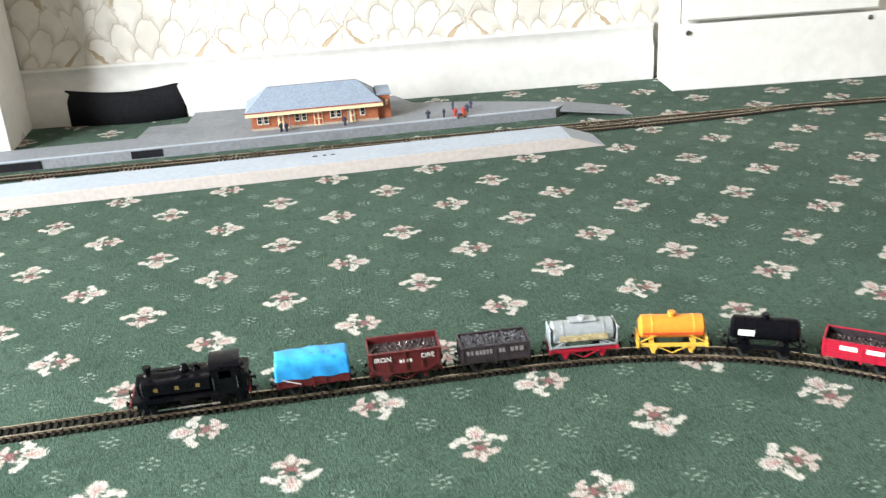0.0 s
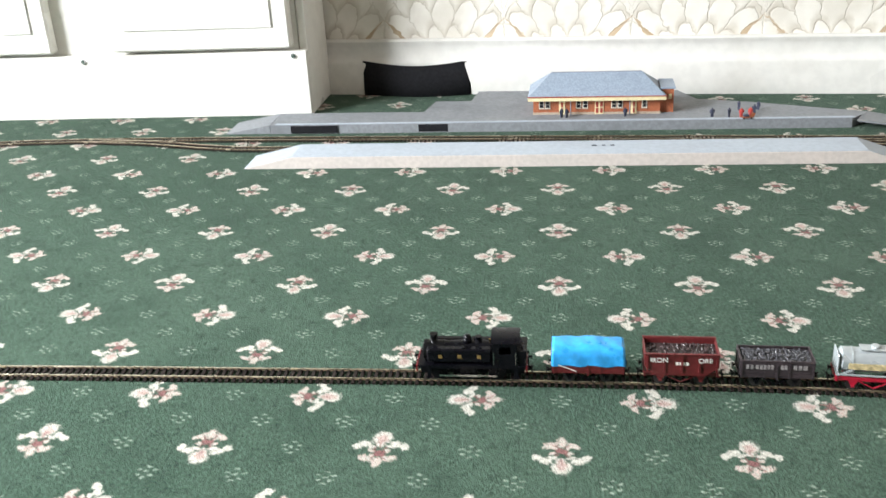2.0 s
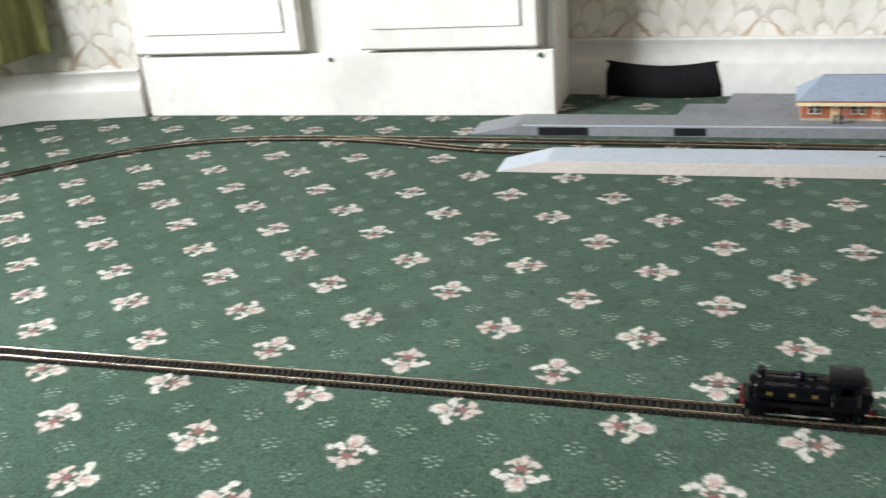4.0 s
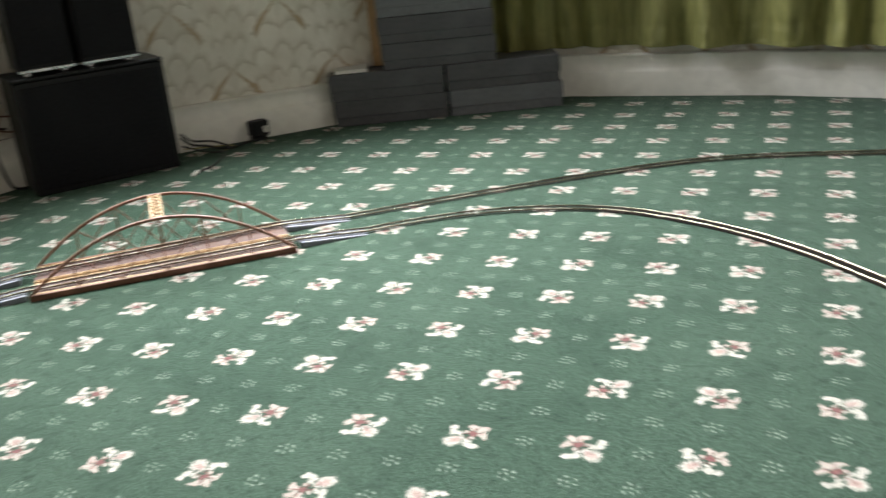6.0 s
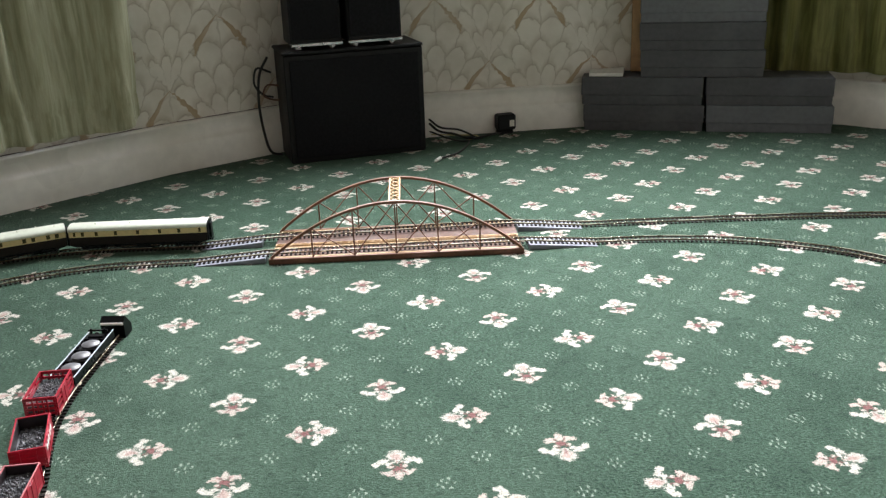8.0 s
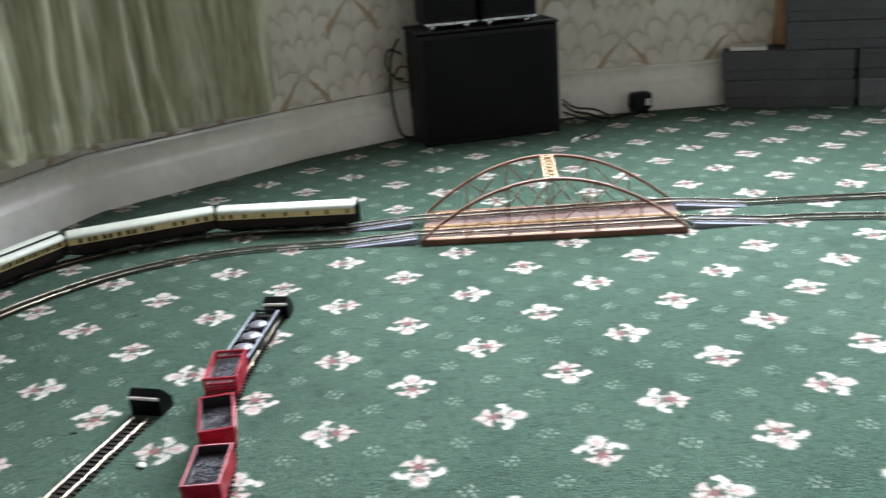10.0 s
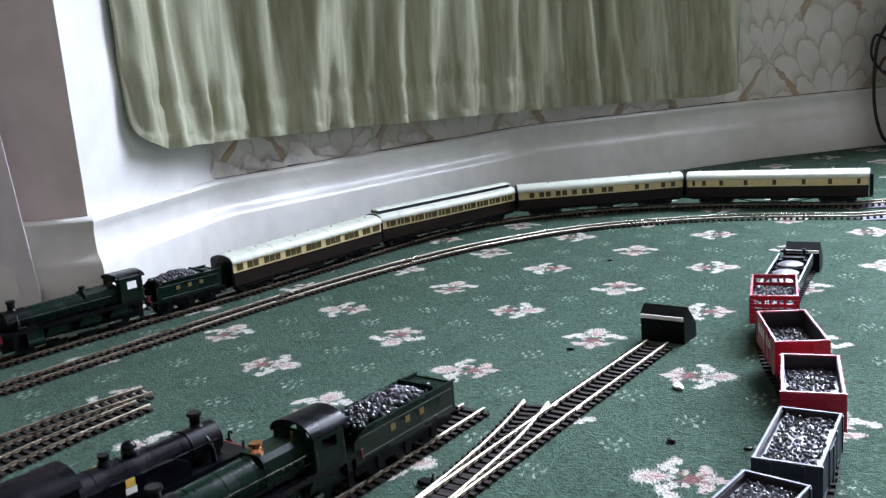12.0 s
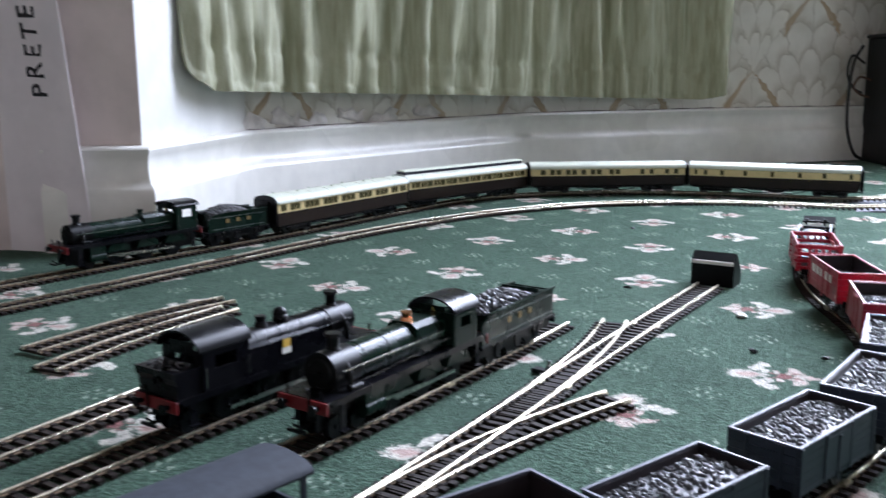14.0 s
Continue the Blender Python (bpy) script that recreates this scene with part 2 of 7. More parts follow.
CARPET = carpet_material()
PAPER = wallpaper_material()
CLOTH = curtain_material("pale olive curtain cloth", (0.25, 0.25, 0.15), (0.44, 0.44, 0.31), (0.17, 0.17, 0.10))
# same cloth; the darker, yellower look of light coming through is put into the colour
CLOTH_BACKLIT = curtain_material("olive curtain cloth, backlit tone", (0.115, 0.115, 0.028), (0.235, 0.225, 0.070), (0.075, 0.075, 0.018))
# unseen walls: colour picked for how much light they bounce into the room
DIMWALL = surface("unseen wall bounce tone", (0.50, 0.43, 0.38), 0.8, grain=20, vary=0.1)
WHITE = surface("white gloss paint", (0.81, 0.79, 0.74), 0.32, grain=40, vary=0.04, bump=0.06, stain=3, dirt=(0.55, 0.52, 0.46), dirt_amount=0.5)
# the white paint darkened for the north skirting, which the light would bleach out
SKIRT_DIMMED = surface("white skirting paint, dimmed", (0.67, 0.655, 0.62), 0.36, grain=40, vary=0.05, bump=0.06, stain=3, dirt=(0.50, 0.47, 0.42), dirt_amount=0.5)
# unseen ceiling, kept darker than white to hold back its bounce
PLASTER = surface("unseen ceiling bounce tone", (0.42, 0.38, 0.32), 0.8, grain=30, vary=0.05)
WALLWHITE = surface("white wall paint", (0.76, 0.75, 0.72), 0.55, grain=25, vary=0.05, bump=0.2, stain=4, dirt=(0.45, 0.40, 0.36), dirt_amount=0.6)
# pinkish shade of the pier's unlit side is put into this paint, with dirt over it
PIER_SHADE = surface("wall paint with pinkish shade tint", (0.70, 0.60, 0.57), 0.6, grain=25, vary=0.06, bump=0.25, stain=7, dirt=(0.40, 0.33, 0.29), dirt_amount=0.7)
GAP = surface("dark bare plaster", (0.07, 0.05, 0.045), 0.9, grain=120, vary=0.3)
TORN = surface("torn paper backing", (0.62, 0.58, 0.55), 0.8, grain=90, vary=0.12, bump=0.3, stain=30, dirt=(0.36, 0.31, 0.27))
CARD = surface("packing board", (0.84, 0.78, 0.80), 0.6, grain=20, vary=0.06, bump=0.1, stain=5, dirt=(0.36, 0.33, 0.30))
GREYBOX = surface("dark grey card", (0.072, 0.072, 0.080), 0.6, grain=80, vary=0.12, bump=0.15, stain=8, dirt=(0.13, 0.14, 0.15))
GREYBOX2 = surface("mid grey card", (0.130, 0.136, 0.150), 0.55, grain=80, vary=0.10, bump=0.15, stain=8, dirt=(0.17, 0.18, 0.19))
BLACKWOOD = surface("black vinyl veneer", (0.006, 0.006, 0.007), 0.5, grain=120, vary=0.3, bump=0.2, spec=0.25)
BLACKCARD = surface("black paper", (0.012, 0.012, 0.014), 0.9, grain=150, vary=0.2, spec=0.15)
CABLE = surface("cable rubber", (0.015, 0.014, 0.013), 0.5)
CHROME = surface("chrome", (0.6, 0.6, 0.62), 0.2, 1.0)
RAIL = surface("nickel silver rail", (0.66, 0.60, 0.47), 0.28, 1.0, grain=200, vary=0.12, stain=14, dirt=(0.34, 0.23, 0.12), dirt_amount=0.4)
WEB = surface("dull rail side", (0.16, 0.115, 0.075), 0.6, 0.3, grain=200, vary=0.2, spec=0.2)
SLEEPER = surface("sleeper plastic", (0.026, 0.020, 0.017), 0.7, grain=300, vary=0.3, piece=0.4, spec=0.15)
RAMP = surface("grey ramp plastic", (0.19, 0.20, 0.235), 0.5, grain=60, vary=0.08)
GIRDER = surface("brown girder plastic", (0.150, 0.058, 0.030), 0.42, grain=200, vary=0.2, stain=30, dirt=(0.30, 0.14, 0.075), dirt_amount=0.4)
PLATE = surface("dark brown deck plastic", (0.090, 0.040, 0.024), 0.7, grain=200, vary=0.25, stain=40, dirt=(0.16, 0.075, 0.04), dirt_amount=0.4)
DECK = surface("tan deck plastic", (0.48, 0.31, 0.15), 0.45, grain=200, vary=0.15)
SLATE = surface("platform card", (0.20, 0.21, 0.225), 0.7, grain=140, vary=0.12, stain=9, dirt=(0.13, 0.135, 0.145), dirt_amount=0.6)
PALECARD = surface("pale platform card", (0.37, 0.41, 0.46), 0.7, grain=120, vary=0.06, stain=7, dirt=(0.30, 0.31, 0.34))
TAN = surface("tan card edge", (0.53, 0.475, 0.44), 0.7, grain=120, vary=0.07, stain=7)

# ---- building helpers ----
def link(name, bm, material, parent=None, label="", smooth=False):
    mesh = bpy.data.meshes.new(name)
    bmesh.ops.recalc_face_normals(bm, faces=bm.faces)
    if smooth == "turned":  # round sides, crisp rims
        for e in bm.edges:
            e.smooth = e.calc_face_angle(0.0) < 0.7
    bm.to_mesh(mesh)
    bm.free()
    for mt in material if isinstance(material, (list, tuple)) else (material,):
        mesh.materials.append(mt)
    if smooth:
        for f in mesh.polygons:
            f.use_smooth = True
    ob = new(name, mesh)
    if parent:
        ob.parent = parent
    if label:
        tagged(ob, label)
    return ob


def part(name, bm, material, parent, label="", smooth=False):
    return link(name, bm, material, parent, label, smooth)


def piece(name, mesh, parent, m=None):
    """One of many alike pieces that share a mesh."""
    ob = new(name, mesh)
    ob.parent = parent
    if m is not None:
        ob.matrix_local = m
    return ob


def thing(name, label, category, group="", kind="", m=None):
    ob = new(name)
    ob.empty_display_size = 0.02
    if m is not None:
        ob.matrix_world = m
    return tagged(ob, label, category, group, kind)


def BM():
    return bmesh.new()


def box(bm, x0, x1, y0, y1, z0, z1, bevel=0.0, m=None):
    r = bmesh.ops.create_cube(bm, size=1.0)
    vs = r["verts"]
    bmesh.ops.scale(bm, vec=(x1 - x0, y1 - y0, z1 - z0), verts=vs)
    bmesh.ops.translate(bm, vec=((x0 + x1) / 2, (y0 + y1) / 2, (z0 + z1) / 2), verts=vs)
    if m is not None:
        bmesh.ops.transform(bm, matrix=m, verts=vs)
    if bevel:
        es = list({e for v in vs for e in v.link_edges})
        bmesh.ops.bevel(bm, geom=es, offset=bevel, segments=1, affect="EDGES", clamp_overlap=True)
    return bm


def rod(bm, a, b, r0, r1=None, n=12, caps=True):
    """A round bar from a to b."""
    a, b = Vector(a), Vector(b)
    d = b - a
    m = Matrix.Translation((a + b) / 2) @ d.to_track_quat("Z", "Y").to_matrix().to_4x4()
    bmesh.ops.create_cone(bm, cap_ends=caps, segments=n, radius1=r0, radius2=r0 if r1 is None else r1, depth=d.length, matrix=m)
    return bm


def bar(bm, a, b, w, h, up=(0, 0, 1)):
    """A square bar from a to b."""
    a, b = Vector(a), Vector(b)
    d = (b - a).normalized()
    side = d.cross(Vector(up))
    side = side.normalized() if side.length > 1e-6 else Vector((1, 0, 0))
    top = side.cross(d)
    vs = []
    for p in (a, b):
        for sw, sh in ((-1, -1), (1, -1), (1, 1), (-1, 1)):
            vs.append(bm.verts.new(p + side * (sw * w / 2) + top * (sh * h / 2)))
    for f in ((0, 1, 2, 3), (7, 6, 5, 4), (0, 4, 5, 1), (1, 5, 6, 2), (2, 6, 7, 3), (3, 7, 4, 0)):
        bm.faces.new([vs[n] for n in f])
    return bm


def swept(bm, pts, w, h):
    """A square bar bent through points that lie in an upright plane along x."""
    rings = []
    for k, p in enumerate(pts):
        d = (Vector(pts[min(k + 1, len(pts) - 1)]) - Vector(pts[max(k - 1, 0)])).normalized()
        up = Vector((-d.z, 0, d.x))
        rings.append([bm.verts.new(Vector(p) + Vector((0, a * w / 2, 0)) + up * (b * h / 2)) for a, b in ((-1, -1), (1, -1), (1, 1), (-1, 1))])
    for a, b in zip(rings, rings[1:]):
        for i in range(4):
            bm.faces.new((a[i], a[(i + 1) % 4], b[(i + 1) % 4], b[i]))
    bm.faces.new(rings[0][::-1])
    bm.faces.new(rings[-1])
    return bm


def prism(bm, outline, lo, hi, axis="z"):
    """A flat outline pushed from lo to hi along an axis. Outline in (x, y), (x, z) or (y, z)."""
    def at(p, h):
        return {"z": (p[0], p[1], h), "y": (p[0], h, p[1]), "x": (h, p[0], p[1])}[axis]
    a = [bm.verts.new(at(p, lo)) for p in outline]
    b = [bm.verts.new(at(p, hi)) for p in outline]
    n = len(outline)
    bm.faces.new(a[::-1])
    bm.faces.new(b)
    for k in range(n):
        bm.faces.new((a[k], a[(k + 1) % n], b[(k + 1) % n], b[k]))
    return bm


def tube(bm, pts, r, n=8):
    """A round cable through points."""
    pts = [Vector(p) for p in pts]
    rings = []
    for k, p in enumerate(pts):
        d = (pts[min(k + 1, len(pts) - 1)] - pts[max(k - 1, 0)]).normalized()
        s = d.cross(Vector((0.13, 0.21, 1.0))).normalized()
        t = s.cross(d)
        rings.append([bm.verts.new(p + s * (r * math.cos(a)) + t * (r * math.sin(a))) for a in (2 * math.pi * i / n for i in range(n))])
    for a, b in zip(rings, rings[1:]):
        for i in range(n):
            bm.faces.new((a[i], a[(i + 1) % n], b[(i + 1) % n], b[i]))
    bm.faces.new(rings[0][::-1])
    bm.faces.new(rings[-1])
    return bm


def smooth_line(points, step=0.01):
    """Points on a smooth curve through the given ones."""
    P = [Vector((*p, 0.0)[:3]) for p in points]
    P = [P[0] * 2 - P[1], *P, P[-1] * 2 - P[-2]]
    out = []
    for k in range(1, len(P) - 2):
        n = max(2, int((P[k + 1] - P[k]).length / step))
        for i in range(n):
            t = i / n
            out.append(0.5 * (2 * P[k] + (P[k + 1] - P[k - 1]) * t + (2 * P[k - 1] - 5 * P[k] + 4 * P[k + 1] - P[k + 2]) * t * t
                              + (3 * P[k] - P[k - 1] - 3 * P[k + 1] + P[k + 2]) * t ** 3))
    out.append(P[-2])
    return out


class Line:
    """A smooth way with its length, to lay track and set vehicles on."""

    def __init__(self, points, relax=3):
        pts = smooth_line(points)
        for _ in range(relax * 6):
            pts = [pts[0]] + [(pts[k - 1] + pts[k] * 2 + pts[k + 1]) / 4 for k in range(1, len(pts) - 1)] + [pts[-1]]
        self.pts, self.s = pts, [0.0]
        for a, b in zip(pts, pts[1:]):
            self.s.append(self.s[-1] + (b - a).length)
        self.length = self.s[-1]

    def at(self, s):
        s = min(max(s, 0.0), self.length - 1e-6)
        lo = int(np.searchsorted(self.s, s, side="right")) - 1
        a, b = self.pts[lo], self.pts[lo + 1]
        f = (s - self.s[lo]) / max(1e-9, self.s[lo + 1] - self.s[lo])
        return a.lerp(b, f)

    def heading(self, s):
        d = self.at(s + 0.004) - self.at(s - 0.004)
        return math.atan2(d.y, d.x)

    def near(self, x, y):
        return self.s[min(range(len(self.pts)), key=lambda k: (self.pts[k].x - x) ** 2 + (self.pts[k].y - y) ** 2)]

    def vehicle(self, s, base, z, back=False):
        """The pose of a vehicle with its middle at s and wheels base apart; it heads along falling s, or rising with back."""
        a, b = self.at(s - base / 2), self.at(s + base / 2)
        mid, d = (a + b) / 2, (a - b) if not back else (b - a)
        return pose(mid.x, mid.y, z, 0, 0, math.degrees(math.atan2(d.y, d.x)))

# ---- the room ----
def wall_segment(name, a, b, material, label, height=2.4, thick=0.12, opening=None, uv0=(0.0, 0.0)):
    """An upright wall whose inner face runs from a to b, the room on its left. opening: from, to, sill, head."""
    a, b = Vector((*a, 0)), Vector((*b, 0))
    d = (b - a).normalized()
    out = Vector((d.y, -d.x, 0))
    L = (b - a).length
    bm = BM()
    uv = bm.loops.layers.uv.new("UVMap")
    blocks = [(0, L, 0, height)]
    if opening:
        s0, s1, z0, z1 = opening
        blocks = [(0, s0, 0, height), (s1, L, 0, height), (s0, s1, 0, z0), (s0, s1, z1, height)]
    for s0, s1, z0, z1 in blocks:
        vs = [bm.verts.new(a + d * s + out * o + Vector((0, 0, z))) for o in (0, thick) for s, z in ((s0, z0), (s1, z0), (s1, z1), (s0, z1))]
        for f in ((0, 1, 2, 3), (7, 6, 5, 4), (0, 4, 5, 1), (1, 5, 6, 2), (2, 6, 7, 3), (3, 7, 4, 0)):
            bm.faces.new([vs[n] for n in f])
    bm.faces.ensure_lookup_table()
    for f in bm.faces:
        for lp in f.loops:
            lp[uv].uv = ((lp.vert.co - a).dot(d) + uv0[0], lp.vert.co.z + uv0[1])
    return tagged(link(name, bm, material), label, "wall", kind="structure")


def skirting(name, pts, label, top=0.112):
    """A moulded skirting board along the foot of walls; the room on its left."""
    prof = [(0.001, 0.0), (0.022, 0.0), (0.0222, top * 0.555), (0.0212, top * 0.585), (0.0188, top * 0.612), (0.0150, top * 0.64), (0.0122, top * 0.69), (0.0108, top * 0.76), (0.0106, top * 0.84),
            (0.0118, top * 0.90), (0.0142, top * 0.94), (0.0146, top * 0.965), (0.0125, top * 0.992), (0.0100, top), (0.001, top)]
    P = [Vector((*p, 0)) for p in pts]
    bm = BM()
    rings = []
    for k, p in enumerate(P):
        d0 = (p - P[k - 1]).normalized() if k else (P[1] - p).normalized()
        d1 = (P[k + 1] - p).normalized() if k < len(P) - 1 else d0
        n = Vector((-(d0 + d1).y, (d0 + d1).x, 0)).normalized()
        c = max(0.3, n.dot(Vector((-d0.y, d0.x, 0))))
        rings.append([bm.verts.new(p + n * (o / c) + Vector((0, 0, z))) for o, z in prof])
    for a, b in zip(rings, rings[1:]):
        for i in range(len(prof)):
            bm.faces.new((a[i], a[(i + 1) % len(prof)], b[(i + 1) % len(prof)], b[i]))
    bm.faces.new(rings[0][::-1])
    bm.faces.new(rings[-1])
    ob = link(name, bm, SKIRT_DIMMED if "north" in name else WHITE, smooth=True)
    mod = ob.modifiers.new("crisp corners", "EDGE_SPLIT")
    mod.split_angle = radians(38)
    return tagged(ob, label, "skirting board", kind="structure")


bm = BM()
box(bm, -3.0, 2.4, -3.2, 1.6, -0.06, 0.0)
tagged(link("floor", bm, CARPET), "green fitted carpet with rows of cream and pink sprigs", "carpet", kind="structure")
bm = BM()
box(bm, -3.1, 2.5, -3.3, 1.8, 2.4, 2.5)
tagged(link("ceiling", bm, PLASTER), "plain unseen ceiling, toned to limit the bounce light", "ceiling", kind="structure")

# inner faces, clockwise seen from above so that the room lies to the right of each; written here from b to a
BAY = [(-1.42, 1.10), (-1.70, 1.055), (-2.14, 0.755), (-2.52, 0.40), (-2.70, 0.10), (-2.70, -0.62), (-2.66, -1.00), (-2.50, -1.28), (-2.21, -1.66), (-1.65, -1.958), (-1.395, -1.958), (-1.345, -2.115), (-1.33, -3.0)]
WINDOWS = {3: (0.03, 0.32, 0.52, 2.05), 4: (0.04, 0.68, 0.52, 2.05), 5: (0.02, 0.36, 0.52, 2.05), 6: (0.02, 0.30, 0.52, 2.05)}
run = -0.45 - sum((Vector(b) - Vector(a)).length for a, b in zip(BAY[:4], BAY[1:5]))
for k, (a, b) in enumerate(zip(BAY, BAY[1:])):
    plain = k in (9, 10, 11)
    wall_segment("wall_bay_%d" % (k + 1), a, b, (WALLWHITE if k == 9 else PIER_SHADE) if plain else PAPER,
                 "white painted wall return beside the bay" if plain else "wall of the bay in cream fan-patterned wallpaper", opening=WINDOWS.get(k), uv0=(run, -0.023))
    run += (Vector(b) - Vector(a)).length
skirting("baseboard_bay", BAY[:-2] + [(-1.364, -2.055)], "white painted moulded skirting board round the bay")
bm = BM()
for k in (6, 7, 8):
    a, b = Vector((*BAY[k], 0)), Vector((*BAY[k + 1], 0))
    d = (b - a).normalized()
    n = Vector((-d.y, d.x, 0))
    for j in range(26):
        s0, s1 = j / 26, (j + 1) / 26
        rag = [0.1124 + 0.0030 * max(0.0, noise.noise((f * 9 + k * 3, 2.0, 1.0)) + 0.25) for f in (s0, s1)]
        vs = [bm.verts.new(a + (b - a) * f + n * o + Vector((0, 0, z))) for f, r in ((s0, rag[0]), (s1, rag[1])) for o, z in ((0.0004, 0.1122), (0.0016, 0.1122), (0.0016, r), (0.0004, r))]
        for f in ((0, 1, 5, 4), (1, 2, 6, 5), (2, 3, 7, 6), (3, 0, 4, 7)):
            bm.faces.new([vs[i] for i in f])
tagged(link("trim", bm, GAP), "dark ragged gap between wallpaper and skirting board", "trim", kind="structure")
NW0, NW1 = (2.3, 1.096), (-1.42, 1.354)
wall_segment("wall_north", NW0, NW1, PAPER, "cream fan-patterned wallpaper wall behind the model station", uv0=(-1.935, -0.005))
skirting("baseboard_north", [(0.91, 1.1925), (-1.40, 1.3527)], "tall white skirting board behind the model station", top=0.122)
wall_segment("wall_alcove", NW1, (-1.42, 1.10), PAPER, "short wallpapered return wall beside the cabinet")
# unseen walls that close the room and set its fill light
wall_segment("wall_east", (2.3, -3.1), (2.3, 1.096), DIMWALL, "plain unseen far wall, toned to set the bounce light")
wall_segment("wall_south", (-1.33, -3.0), (2.3, -3.1), DIMWALL, "plain unseen wall behind the camera, toned to set the bounce light")


def window(name, a, b, opening):
    a, b = Vector((*a, 0)), Vector((*b, 0))
    d = (b - a).normalized()
    s0, s1, z0, z1 = opening
    root = tagged(new(name), "white framed sash window of the bay", "window", kind="structure")
    root.matrix_world = pose(a.x, a.y, 0, 0, 0, math.degrees(math.atan2(d.y, d.x)))
    bm = BM()
    for x0, x1, y0, y1 in ((s0, s0 + 0.03, z0, z1), (s1 - 0.03, s1, z0, z1), (s0 + 0.03, s1 - 0.03, z0, z0 + 0.04), (s0 + 0.03, s1 - 0.03, z1 - 0.04, z1)):
        box(bm, x0, x1, -0.10, -0.06, y0, y1)
    part("window_frame", bm, WHITE, root)
    bm = BM()
    box(bm, s0 - 0.02, s1 + 0.02, -0.05, 0.04, z0 - 0.03, z0 - 0.004, 0.004)
    part("window_sill", bm, WHITE, root)


for n, (k, op) in enumerate(WINDOWS.items()):
    window("window_%d" % (n + 1), BAY[k], BAY[k + 1], op)


def cabinet(name, a, b, depth, leaves, label, screws):
    """A white built-in cabinet along a to b: plinth board, panels above it, screws."""
    a, b = Vector((*a, 0)), Vector((*b, 0))
    d = (b - a).normalized()
    L = (b - a).length
    root = thing(name, label, "cabinet", m=pose(a.x, a.y, 0, 0, 0, math.degrees(math.atan2(d.y, d.x))))
    bm = BM()
    box(bm, 0.02, L - 0.02, 0.02, depth, 0.0, 0.95)
    part("body", bm, WHITE, root)
    bm = BM()
    box(bm, 0.0, L, 0.0, 0.018, 0.0, 0.138, 0.002)
    part("plinth_board", bm, WHITE, root)
    for s0, s1 in leaves:
        bm = BM()
        box(bm, s0, s1, -0.012, 0.018, 0.146, 0.93, 0.004)
        dr = part("door", bm, WHITE, root)
        bm = BM()
        box(bm, s0 + 0.035, s1 - 0.035, -0.016, -0.013, 0.19, 0.89, 0.002)
        part("panel", bm, WHITE, dr)
    for s, z in screws:
        bm = BM()
        rod(bm, (s, -0.003, z), (s, 0.001, z), 0.005, 0.006, 14)
        part("screw", bm, CHROME, root, "domed chrome screw cover")
    for s0, s1 in ((0.0, 0.018), (L - 0.018, L)):
        bm = BM()
        box(bm, s0, s1, 0.019, depth, 0.0, 0.95, 0.002)
        part("side_panel", bm, WHITE, root)
    return root


cabinet("fitted_cabinet", (-1.40, 1.081), (-0.437, 1.088), 0.185, [(0.0, 0.415), (0.548, 0.935)], "white painted fitted cabinet with raised door panels", [(0.475, 0.126), (0.935, 0.128)])
cabinet("corner_cabinet", (0.902, 1.045), (2.25, 0.906), 0.12, [(0.018, 0.42), (0.50, 0.90)], "white painted corner cabinet with raised door panels", [(0.028, 0.121), (0.408, 0.127)])


